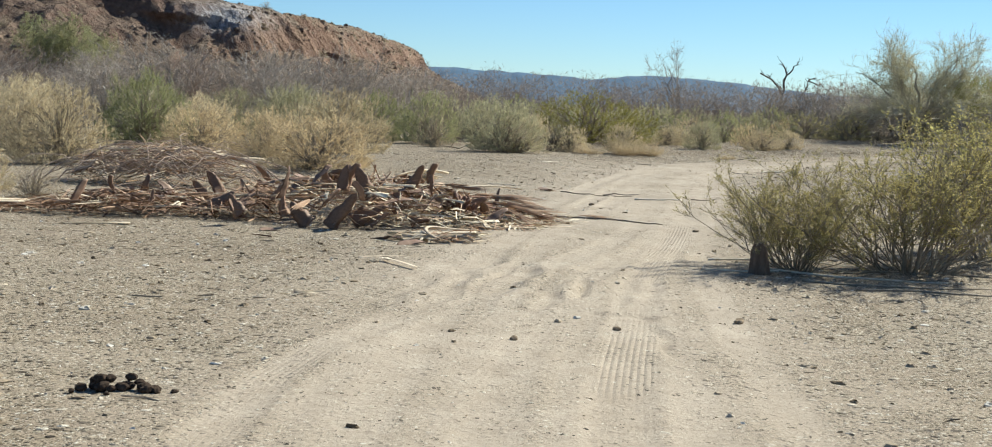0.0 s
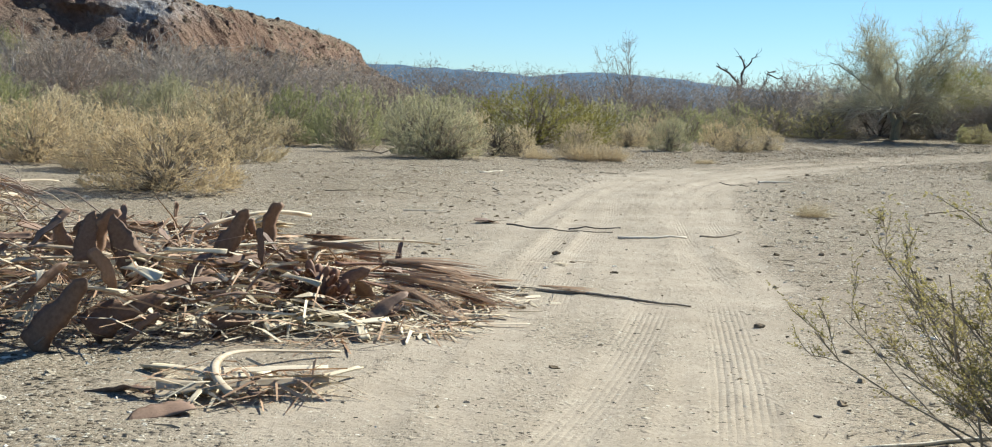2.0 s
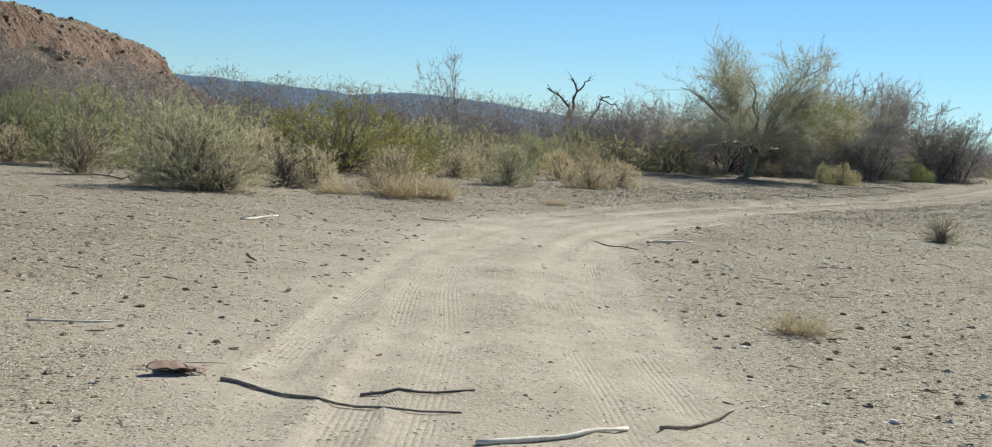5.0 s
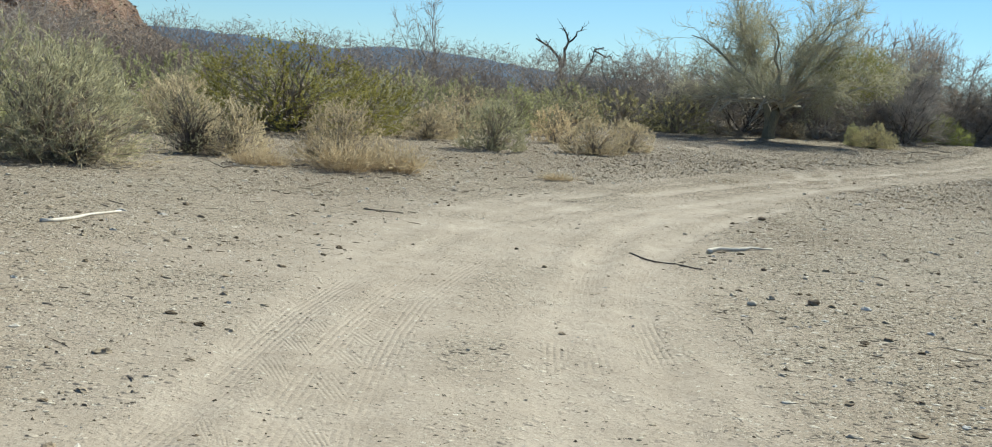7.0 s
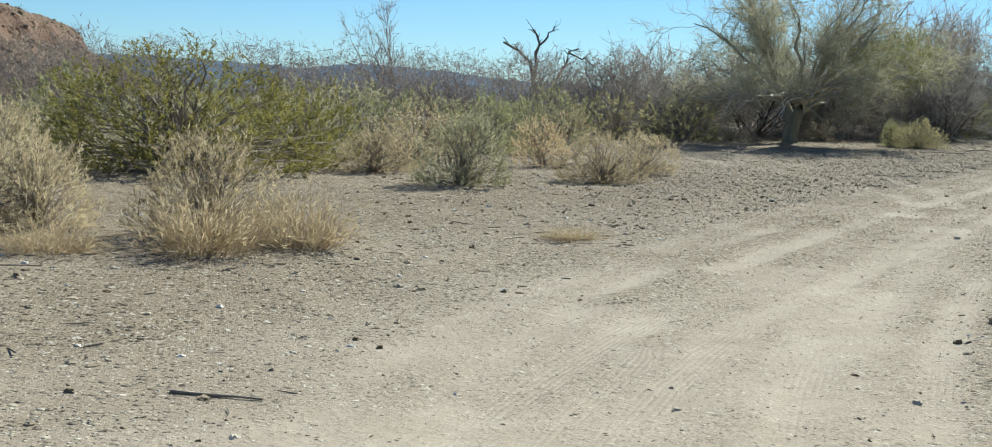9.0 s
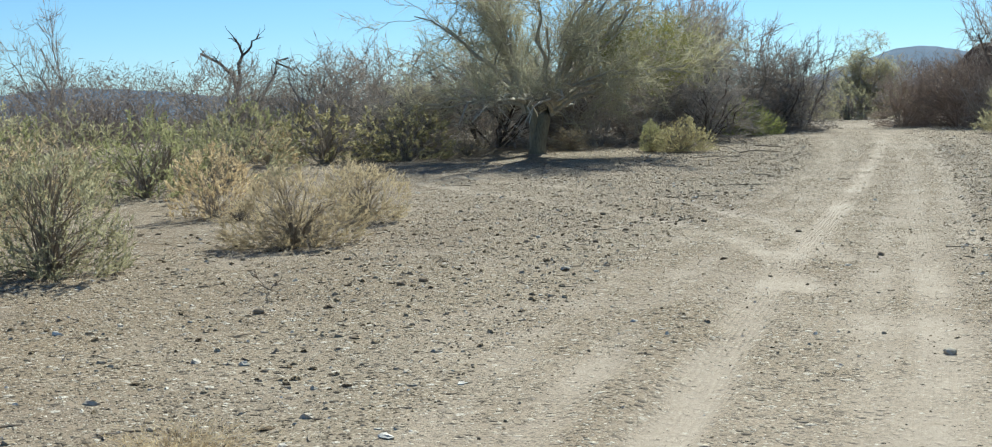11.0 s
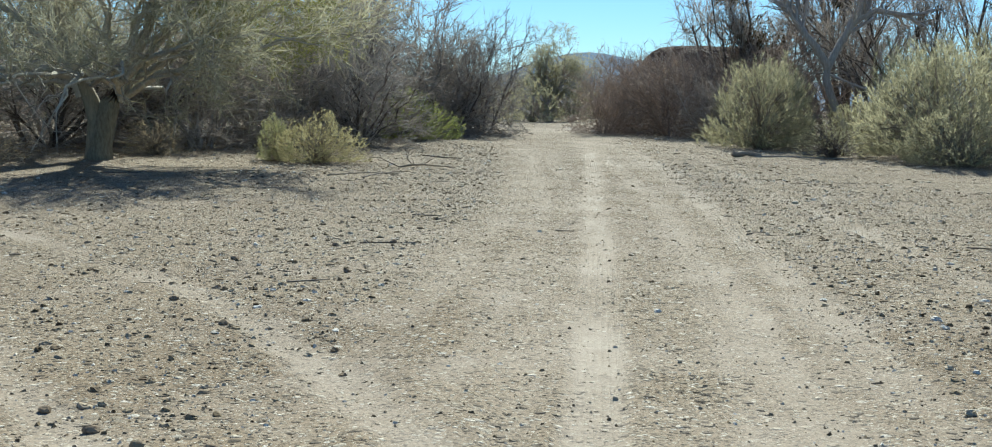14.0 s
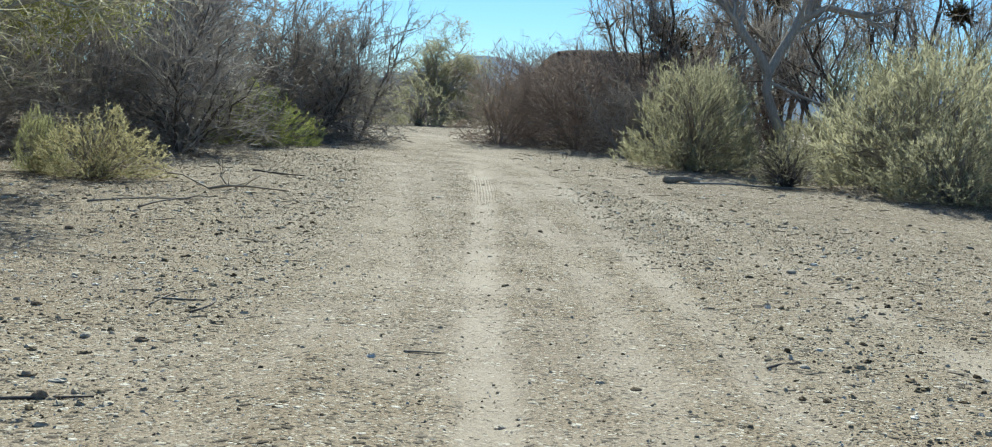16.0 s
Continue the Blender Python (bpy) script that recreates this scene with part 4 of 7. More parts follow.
shrub("desert_shrub", "broom", L_TAN, B_STEM, 4.5, 46.2, 1.5, 1.05, "dry shrub behind straw grass")
shrub("desert_shrub", "bushy", L_SAGE, B_STEM, 8.54, 53.5, 1.6, 1.22, "grey-green rounded shrub on bare stems")
shrub("desert_shrub", "bushy", L_TAN, B_STEM, 7.5, 56.7, 1.4, 0.82, "low grey-green rounded shrub")
shrub("desert_shrub", "bushy", L_TAN, B_STEM, 8.2, 57.8, 1.2, 0.75, "low dry rounded shrub")
shrub("desert_shrub", "broom", L_TAN, B_STEM, 11.4, 54.9, 1.6, 0.92, TANL)
shrub("desert_shrub", "broom", L_TAN, B_STEM, 13.0, 57.2, 1.3, 0.85, TANL)
shrub("desert_shrub", "bushy", L_GOLD, B_STEM, 11.4, 59.2, 1.3, 1.05, "golden rounded dry shrub")
shrub("desert_shrub", "twiggy", L_TAN, B_DARK, 11.6, 58.4, 0.9, 0.45, "low dark twiggy shrub")
shrub("desert_shrub", "bushy", L_GOLD, B_STEM, 12.9, 65.5, 1.5, 1.0, "golden rounded dry shrub")
shrub("desert_shrub", "bushy", L_GOLD, B_STEM, 16.2, 74.0, 1.7, 1.0, "golden rounded dry shrub")
shrub("desert_shrub", "bushy", L_GREEN, B_STEM, 14.9, 75.4, 2.1, 1.3, GREENL)
shrub("desert_shrub", "bushy", L_KHAKI, B_STEM, 17.7, 73.9, 3.2, 1.6, "broad yellow-green rounded shrub beside the wash")
shrub("desert_shrub", "bushy", L_KHAKI, B_STEM, 20.0, 73.6, 2.8, 1.5, "broad yellow-green rounded shrub beside the wash")
shrub("desert_shrub", "broom", L_SAGE, B_STEM, 6.0, 67.5, 2.6, 1.6, SAGEL)
shrub("desert_shrub", "broom", L_GREEN, B_STEM, 8.6, 66.0, 2.6, 1.6, GREENL)
shrub("desert_shrub", "broom", L_SAGE, B_STEM, 10.6, 69.0, 2.6, 1.7, SAGEL)
shrub("desert_shrub", "broom", L_GREEN, B_STEM, 12.9, 71.0, 2.4, 1.6, GREENL)
shrub("desert_shrub", "broom", L_SAGE, B_STEM, 1.6, 63.0, 2.8, 1.7, SAGEL)
shrub("desert_shrub", "broom", L_GREEN, B_STEM, -0.6, 61.0, 2.6, 1.8, GREENL)
shrub("desert_shrub", "broom", L_SAGE, B_STEM, 3.6, 70.0, 3.0, 1.9, SAGEL)
shrub("desert_shrub", "broom", L_SAGE, B_STEM, 9.0, 75.0, 3.0, 1.9, SAGEL)
shrub("desert_shrub", "bushy", L_GREEN, B_STEM, -5.8, 63.5, 2.8, 2.1, GREENL)
shrub("desert_shrub", "bushy", L_SAGE, B_STEM, -8.6, 60.0, 2.6, 2.0, SAGEL)
shrub("desert_shrub", "broom", L_SAGE, B_STEM, -13.5, 49.5, 3.0, 2.0, SAGEL)
shrub("desert_shrub", "broom", L_TAN, B_STEM, -16.5, 45.0, 3.0, 2.0, TANL)
shrub("desert_shrub", "twiggy", L_SAGE, B_DARK, -1.0, 55.5, 1.8, 1.3, "dark twiggy shrub between green ones")
shrub("desert_shrub", "broom", L_SAGE, B_STEM, -11.5, 54.5, 2.8, 2.0, SAGEL)
shrub("desert_shrub", "broom", L_TAN, B_STEM, -7.2, 45.3, 2.2, 1.5, TANL)
shrub("desert_shrub", "bushy", L_GREEN, B_STEM, -5.6, 57.2, 2.6, 1.9, GREENL)
shrub("desert_shrub", "bushy", L_SAGE, B_STEM, -1.2, 58.0, 2.4, 1.6, SAGEL)
shrub("desert_shrub", "broom", L_TAN, B_STEM, 1.4, 53.5, 2.0, 1.3, TANL)
shrub("desert_shrub", "broom", L_SAGE, B_STEM, 6.8, 62.5, 2.6, 1.6, SAGEL)
shrub("desert_shrub", "broom", L_TAN, B_STEM, 9.2, 62.5, 2.2, 1.3, TANL)
shrub("desert_shrub", "broom", L_GREEN, B_STEM, 11.4, 65.0, 2.6, 1.5, GREENL)
shrub("desert_shrub", "broom", L_SAGE, B_STEM, 14.0, 68.5, 2.6, 1.6, SAGEL)
shrub("desert_shrub", "broom", L_SAGE, B_STEM, 7.0, 71.5, 2.8, 1.8, SAGEL)
shrub("desert_shrub", "broom", L_GREEN, B_STEM, 4.4, 65.5, 2.8, 1.8, GREENL)
shrub("desert_shrub", "bushy", L_GREEN, B_STEM, 0.8, 68.0, 3.0, 2.0, GREENL)
shrub("desert_shrub", "bushy", L_SAGE, B_STEM, -2.8, 67.0, 3.0, 2.1, SAGEL)
shrub("desert_shrub", "broom", L_GREEN, B_STEM, 16.6, 77.5, 2.8, 1.7, GREENL)
shrub("desert_shrub", "broom", L_TAN, B_STEM, -11.9, 31.5, 2.6, 1.7, TANL)
shrub("desert_shrub", "broom", L_GOLD, B_STEM, -6.0, 33.0, 2.0, 1.2, "golden tan dry shrub with dark stems below")
shrub("desert_shrub", "twiggy", L_TAN, B_STEM, -6.45, 17.6, 0.8, 0.62, "small dry twiggy shrub beside palm debris")
shrub("desert_shrub", "broom", L_TAN, B_STEM, -8.3, 19.5, 1.5, 0.8, "low dry brown shrub beside the brush heap")
shrub("desert_shrub", "twiggy", L_KHAKI, B_STEM, 15.1, 40.9, 1.0, 0.6, "small grey-olive shrub alone on the gravel")
shrub("dry_grass_clump", "straw", L_TAN, L_TAN, 6.25, 27.9, 0.45, 0.3, "small pale tuft of dry grass on gravel")
shrub("dry_grass_clump", "straw", L_STRAW, L_STRAW, 8.4, 46.6, 0.6, 0.2, "low reddish straw tuft")
shrub("desert_shrub", "bushy", L_KHAKI, B_STEM, 27.5, 71.4, 1.65, 0.95, "rounded grey-green tuft under the palo verde")
shrub("desert_shrub", "broom", L_GREEN, B_STEM, 27.0, 72.2, 0.7, 0.9, "upright grey-green sprigs beside a rounded tuft")
shrub("desert_shrub", "twiggy", L_TAN, B_STEM, 25.2, 73.8, 1.4, 0.7, "low dry twigs under the palo verde")
shrub("desert_shrub", "twiggy", L_TAN, B_STEM, 21.9, 73.9, 1.5, 0.7, "low dry twigs under the palo verde")
shrub("desert_shrub", "creosote", L_BRIGHT, B_STEM, 33.8, 77.3, 2.6, 1.3, "bright yellow-green leafy shrub")
shrub("creosote_bush", "sparse", L_CREO, B_STEM, 4.4, 13.4, 2.7, 1.5, "open creosote bush with grey stems beside the track")
shrub("creosote_bush", "sparse", L_LIME, B_GREY, 6.1, 15.4, 3.0, 1.75, "yellow-green creosote bush beside the track")
shrub("creosote_bush", "sparse", L_CREO, B_STEM, 3.15, 13.2, 1.7, 1.05, "low open creosote bush around a burnt stump")
shrub("desert_shrub", "broom", L_SAGE, B_STEM, 40.5, 71.0, 2.6, 2.3, GREENL)
shrub("desert_shrub", "broom", L_SAGE, B_STEM, 42.2, 69.2, 2.0, 1.3, SAGEL)
shrub("desert_shrub", "broom", L_SAGE, B_STEM, 41.0, 66.2, 3.6, 2.7, SAGEL)
shrub("desert_shrub", "broom", L_SAGE, B_STEM, 42.6, 63.6, 3.4, 2.7, SAGEL)
shrub("desert_shrub", "broom", L_SAGE, B_STEM, 43.4, 66.6, 3.2, 3.0, SAGEL)
shrub("desert_shrub", "broom", L_SAGE, B_STEM, 42.4, 71.9, 1.9, 2.3, SAGEL)
shrub("desert_shrub", "broom", L_SAGE, B_STEM, 44.4, 69.1, 2.4, 2.7, SAGEL)
shrub("desert_shrub", "broom", L_SAGE, B_STEM, 44.6, 63.0, 3.4, 3.0, SAGEL)
shrub("desert_shrub", "twiggy", L_SAGE, B_DARK, 38.9, 67.6, 1.8, 0.9, "low dark twiggy shrub at the road's edge")
shrub("desert_shrub", "bushy", L_SAGE, B_STEM, 39.3, 64.6, 2.4, 1.5, "low grey-green shrub at the road's edge")
shrub("desert_shrub", "broom", L_SAGE, B_STEM, 52.5, 97.0, 3.4, 2.0, SAGEL)
shrub("desert_shrub", "broom", L_SAGE, B_STEM, 57.0, 99.0, 3.4, 2.2, SAGEL)
shrub("desert_shrub", "broom", L_SAGE, B_STEM, 61.5, 101.0, 3.6, 2.2, SAGEL)
shrub("desert_shrub", "broom", L_TAN, B_STEM, 66.0, 101.0, 3.6, 2.4, TANL)

# thickets of leafless mesquite
GREYT = "leafless grey-brown mesquite thicket"
BROWNT = "leafless reddish-brown thicket at the road's edge"
TURN_OF = []


def thicket(x, y, w, h, wood, lab):
    bare_tree("mesquite_thicket", wood, x, y, w, h, lab, len(TURN_OF) % 3, 9, 4200, "thicket", "mesquite thickets")
    TURN_OF.append(x)


# before the hill
thicket(-20, 66, 6, 4.0, B_GREY, GREYT)
thicket(-16.5, 64, 6, 4.4, B_GREY, GREYT)
thicket(-12.5, 67, 6, 4.3, B_GREY, GREYT)
thicket(-9, 70, 6, 4.2, B_GREY, GREYT)
thicket(-5.5, 74, 5.5, 3.6, B_GREY, GREYT)
thicket(-24, 60, 6, 4.0, B_BROWN, GREYT)
thicket(-14, 58, 5, 3.6, B_BROWN, GREYT)
thicket(-18, 56.5, 5, 3.2, B_GREY, GREYT)
thicket(-10.5, 61.5, 5, 3.7, B_GREY, GREYT)
thicket(-21.5, 52, 5, 3.0, B_GREY, GREYT)
thicket(-7, 66.5, 4.5, 3.2, B_GREY, GREYT)
# behind the palo verde
thicket(25.5, 80.5, 5, 4.0, B_GREY, GREYT)
thicket(28.5, 79, 5, 4.6, B_GREY, GREYT)
thicket(31, 80.5, 5, 5.2, B_GREY, GREYT)
thicket(33.5, 80, 5, 5.3, B_GREY, GREYT)
thicket(36, 80.5, 4.6, 4.6, B_GREY, GREYT)
thicket(38.2, 79.6, 3.2, 3.6, B_DARK, GREYT)
thicket(38.6, 81.6, 3.0, 3.2, B_GREY, GREYT)
thicket(22, 81, 5, 3.6, B_GREY, GREYT)
thicket(29.8, 76.8, 3.6, 3.2, B_GREY, GREYT)
thicket(32.2, 78.2, 3.6, 3.8, B_DARK, GREYT)
thicket(36.8, 79.4, 3.2, 2.9, B_DARK, GREYT)
thicket(35, 83, 5, 5.2, B_GREY, GREYT)
thicket(26.5, 77.4, 3.4, 2.6, B_DARK, GREYT)
thicket(24.2, 77.0, 5, 3.2, B_DARK, GREYT)
thicket(27.4, 76.2, 4.4, 3.2, B_GREY, GREYT)
thicket(20.6, 76.2, 4, 2.4, B_DARK, GREYT)
thicket(31.2, 75.6, 3.4, 2.6, B_DARK, GREYT)
thicket(19.5, 79, 4.5, 3.2, B_GREY, GREYT)
thicket(17, 82, 4.5, 3.2, B_GREY, GREYT)
thicket(21.5, 77.2, 3.2, 2.2, B_GREY, GREYT)
# right of the road
thicket(42.6, 78.9, 2.6, 2.2, B_BROWN, BROWNT)
thicket(44.8, 80.6, 3.2, 2.8, B_BROWN, BROWNT)
thicket(47.2, 77.4, 3.6, 3.0, B_BROWN, BROWNT)
thicket(43.6, 75.3, 2.6, 1.9, B_GREY, BROWNT)
thicket(43.6, 77.0, 3.4, 2.9, B_BROWN, BROWNT)
thicket(45.6, 78.6, 3.6, 2.7, B_BROWN, BROWNT)
thicket(46.0, 75.4, 4, 3.0, B_BROWN, BROWNT)
thicket(48.5, 82, 4, 3.0, B_BROWN, BROWNT)
thicket(52, 86, 4, 2.8, B_BROWN, BROWNT)
thicket(56.5, 90, 4.5, 2.8, B_BROWN, BROWNT)
thicket(44.4, 74.0, 3, 2.6, B_BROWN, BROWNT)
thicket(49.5, 77, 5, 4.2, B_BROWN, BROWNT)

# ground under the palo verde that gathers litter
SPOTS += [(24.5, 70.5, 5.0)] * 6 + [(27.5, 69.5, 3.5)] * 4 + [(22.0, 71.5, 4.0)] * 3 + [(38.5, 67.0, 3.0)] * 2

# two dead trees that stand over the far thickets
bare_tree("bare_tree", B_GREY, 14.0, 100.8, 4.8, 6.3, "tall leafless grey tree over the thicket", 3, 4, 900, full=False)


def dead_tree():
    base = thing("dead_tree", "dead dark tree with a few crooked limbs", "tree")
    base.matrix_basis = pose(24.1, 109.6, ground_z(24.1, 109.6)) @ Matrix.Diagonal((0.95, 0.95, 0.92, 1))
    rs = np.random.default_rng(5)
    P = np.array([[(0, 0, -0.1), (0.1, 0, 1.4), (-0.1, 0, 2.6), (-0.25, 0.1, 3.4), (-1.0, 0.1, 4.2), (-2.1, 0, 4.75)],
                  [(-0.1, 0, 2.6), (0.15, 0.1, 3.3), (0.05, 0, 4.0), (0.3, 0, 4.7), (0.1, 0, 5.3), (-0.15, 0.1, 5.7)],
                  [(0.25, 0, 4.6), (0.6, 0, 4.9), (0.85, 0.1, 5.2), (0.9, 0.1, 5.5), (1.15, 0.1, 5.6), (1.3, 0, 5.9)],
                  [(0.8, 0, -0.1), (1.2, 0, 1.6), (1.7, 0, 2.8), (2.2, 0.1, 3.6), (2.3, 0.1, 4.3), (3.0, 0.1, 4.5)],
                  [(2.3, 0.1, 4.2), (2.8, 0.1, 4.0), (3.2, 0.1, 3.8), (3.5, 0.1, 3.9), (3.8, 0.1, 3.5), (4.1, 0.1, 3.4)]], float)
    R = np.array([0.17, 0.13, 0.08, 0.13, 0.07])[:, None] * np.linspace(1, 0.4, 6)
    Q, S = grow(rs, P, R, 40, (0.3, 0.9), 0.6, 0.2, 4, 0, 0.1, 0.4)
    part("trunk", build_mesh("trunk", *tubes(P, R, 6), True), B_DARK, base)
    tagged(part("branchwork", build_mesh("branchwork", *tubes(Q, np.maximum(S, 0.012), 3)), B_DARK, base), kind="stuff")


dead_tree()


def far_woods():
    """The low dark woods along the wash, too far to count."""
    rs = np.random.default_rng(31)
    pieces = []
    line = smooth_line([(-40, 84), (-8, 84), (4, 92), (16, 100), (30, 101), (44, 104), (58, 112), (80, 118), (110, 112), (120, 90), (100, 72), (80, 62), (70, 50), (64, 36)], 1.0)
    for c in line[::2]:
        count = 800 if c[0] < 85 and c[1] > 80 else 140
        for _ in range(4 if count > 300 else 3):
            x, y = c + rs.normal(0, 2.2, 2)
            h, w = rs.uniform(2.3, 3.3), rs.uniform(2.4, 3.4)
            p = dome(rs, count, 12, 0.4) / np.array([0.66, 0.66, 0.92]) * np.array([w, w, h])
            d = unit(unit(p) * 0.5 + np.array([0, 0, 0.25]) + 0.9 * rs.normal(0, 1, p.shape))
            ln = rs.uniform(0.2, 0.5, len(p))[:, None]
            s = unit(np.cross(d, rs.normal(0, 1, p.shape))) * rs.uniform(0.010, 0.018, len(p))[:, None]
            v = np.stack([p - d * ln * 0.5 - s, p - d * ln * 0.5 + s, p + d * ln * 0.6], axis=1)
            at = np.array([x, y, 0.42])
            P, R = stems_from(rs, 8, (h * 0.4, h * 0.7), (0.1, 0.8), 0.03, 0.8, 4, 0.2, 0.06)
            pieces += [((v + at).reshape(-1, 3), [np.arange(len(p) * 3).reshape(-1, 3)]), tubes(P + at, R)]
    part_ob = part("far_thicket", build_mesh("far_thicket", *joined(pieces)), L_WOODS)
    return tagged(part_ob, "low dark leafless woods along the far wash", "woods", kind="stuff")


far_woods()


def crown_tree(name, label, x, y, z, wood, leaf, limbs, h, wide, droop, seed, leaves=12000, trunk_r=0.24, twigs=900, up=0.0, broad=1.0):
    """A spreading tree: short trunk, several limbs, a crown of fine twigs."""
    rs = np.random.default_rng(seed)
    base = thing(name, label, "tree")
    base.matrix_basis = pose(x, y, z)
    trunk = np.array([[(0, 0, -0.1), (0.06, 0.0, 0.25), (0.18, 0.02, 0.5), (0.32, 0.0, 0.8)], [(-0.06, 0.05, -0.1), (-0.1, 0.05, 0.25), (-0.2, 0.05, 0.6), (-0.32, 0.02, 1.0)]]) * (h / 6.3)
    TR = np.array([trunk_r, trunk_r * 0.7])[:, None] * np.array([1.2, 0.95, 0.85, 0.75])
    a = np.arange(limbs) * 2.399 + rs.uniform(-0.3, 0.3, limbs)
    l = rs.uniform(0.25, 1.05, limbs)
    l[:3] = (0.1, 0.3, 0.35)
    way = np.stack([np.cos(a) * np.sin(l) * wide / h * 0.8, np.sin(a) * np.sin(l) * wide / h * 0.8, np.cos(l)], axis=1)
    st = np.where((np.arange(limbs) % 2)[:, None] == 0, trunk[0, -1], trunk[1, -1])
    t = np.linspace(0, 1, 8)[None, :, None]
    L = st[:, None] + way[:, None] * (h * rs.uniform(0.48, 0.66, limbs))[:, None, None] * t
    L[:, 1:] += rs.normal(0, 0.11, (limbs, 7, 3)) * t[:, 1:]
    L[..., 2] -= droop * 0.5 * h * 0.15 * t[..., 0] ** 2 * np.sin(l)[:, None]
    LR = trunk_r * 0.5 * rs.uniform(0.7, 1.0, limbs)[:, None] * np.linspace(1, 0.28, 8)
    Q, S = grow(rs, L, LR, limbs * 8, (h * 0.16, h * 0.34), 0.5, up, 6, droop * 0.5, 0.06, 0.2)
    T, U = grow(rs, Q, S, limbs * 36, (h * 0.09, h * 0.2), 0.55, up, 5, droop, 0.06, 0.15)
    V, W = grow(rs, T, U, twigs * 4, (h * 0.04, h * 0.12), 0.6, up, 3, droop, 0.07, 0.1)
    part("trunk", build_mesh("trunk", *tubes(trunk, TR, 9), True), wood, base)
    for one, rad in zip(L, LR):
        part("limb", build_mesh("limb", *tubes(one[None], rad[None], 6), True), wood, base)
    tagged(part("branchwork", build_mesh("branchwork", *tubes(Q, S, 4), True), wood, base), kind="stuff")
    crown = part("crown", build_mesh("crown", *joined([tubes(T, np.maximum(U, 0.005)), blades(rs, V, 0.007)])), leaf, base)
    tagged(crown, kind="stuff")
    part("foliage", build_mesh("foliage", *leaves_on(rs, V, leaves, (0.04 * broad, 0.09 * broad), (0.004 * broad, 0.008 * broad), 0.6, 0.1)), leaf, crown)
    return base


def palo_verde(x, y, h, wide, seed):
    """A many-limbed tree on a stout forked trunk, its fine twigs hanging almost to the ground all round."""
    rs = np.random.default_rng(seed)
    base = thing("palo_verde", "spreading palo verde tree with green twigs and stout trunk", "tree")
    base.matrix_basis = pose(x, y, ground_z(x, y), 0, 0, -36)
    trunk = np.array([[(0.0, 0, -0.1), (0.03, 0, 0.25), (0.12, 0.02, 0.7), (0.22, 0, 1.05), (0.42, 0, 1.45)], [(-0.08, 0.05, -0.1), (-0.06, 0.05, 0.3), (-0.04, 0.05, 0.75), (-0.14, 0.05, 1.1), (-0.34, 0.02, 1.55)]])
    TR = np.array([0.23, 0.19])[:, None] * np.array([1.2, 0.95, 0.9, 0.8, 0.62])
    n = 46
    tip = lumps(rs, n, n, 0.04, 0.9, (0.02, 0.06))
    tip = unit(tip) * rs.uniform(0.72, 0.97, (n, 1)) * np.array([wide / 2, wide / 2, h])
    tip[:, 2] = np.maximum(tip[:, 2], np.where(tip[:, 0] > 2.5, 2.2, 1.0))
    st = np.where((tip[:, :1] > 0), trunk[0, -1], trunk[1, -1]) - np.array([0, 0, 1.0]) * rs.uniform(0, 0.4, (n, 1))
    mid = st * 0.5 + tip * 0.5 * np.array([0.85, 0.85, 1.0]) + np.array([0, 0, 0.12 * h]) * (1 - tip[:, 2:3] / h * 0.8)
    t = np.linspace(0, 1, 9)[None, :, None]
    L = st[:, None] * (1 - t) ** 2 + mid[:, None] * 2 * t * (1 - t) + tip[:, None] * t ** 2
    L[:, 1:] += rs.normal(0, 0.11, (n, 8, 3)) * np.minimum(t[:, 1:] * 2, 1)
    LR = rs.uniform(0.045, 0.085, n)[:, None] * np.linspace(1, 0.2, 9)
    Q, S = grow(rs, L, LR, n * 9, (h * 0.12, h * 0.27), 0.5, 0.22, 6, 0.06, 0.07, 0.2)
    T, U = grow(rs, Q, S, n * 44, (h * 0.07, h * 0.17), 0.6, 0.25, 4, 0.05, 0.07, 0.15)
    gap = (T[:, -1, 2] < 1.7) & (T[:, -1, 0] > -2.2) & (T[:, -1, 0] < 1.6) & (T[:, -1, 1] < 0.8)
    T, U = T[~gap], U[~gap]
    V, W = grow(rs, T, U, 21000, (h * 0.035, h * 0.10), 0.65, 0.15, 3, 0.1, 0.07, 0.1)
    for A in (Q, T, V):
        A[..., 2] = np.maximum(A[..., 2], 0.3)
    part("trunk", build_mesh("trunk", *tubes(trunk, TR, 10), True), B_VERDE, base)
    for one, rad in zip(L, LR):
        part("limb", build_mesh("limb", *tubes(one[None], rad[None], 6), True), B_LIMB, base)
    tagged(part("branchwork", build_mesh("branchwork", *tubes(Q, np.maximum(S * 0.8, 0.008), 4), True), B_LIMB, base), kind="stuff")
    crown = tagged(part("crown", build_mesh("crown", *joined([tubes(T, np.maximum(U * 0.7, 0.005)), blades(rs, V, 0.006)])), L_VERDE, base), kind="stuff")
    part("foliage", build_mesh("foliage", *leaves_on(rs, V, 30000, (0.04, 0.09), (0.003, 0.006), 0.6, 0.1)), L_VERDE, crown)
    # one side of the crown is thick with yellow-green leaves
    p = rs.normal(0, 1, (1000, 3))
    p = unit(p) * rs.uniform(0.3, 1.0, (1000, 1)) ** 0.5 * np.array([1.75, 1.7, 1.15]) * (1 + 0.2 * np.sin(p[:, :1] * 5))
    leaf, twigs = tufts(rs, p, 15, (0.25, 0.6), (0.05, 0.12), (0.008, 0.015), -0.1, 0.6, 0.6, 0.6, -9)
    at = np.array([3.2, 0.2, 2.75])
    for v in (leaf[0], twigs):
        v += at
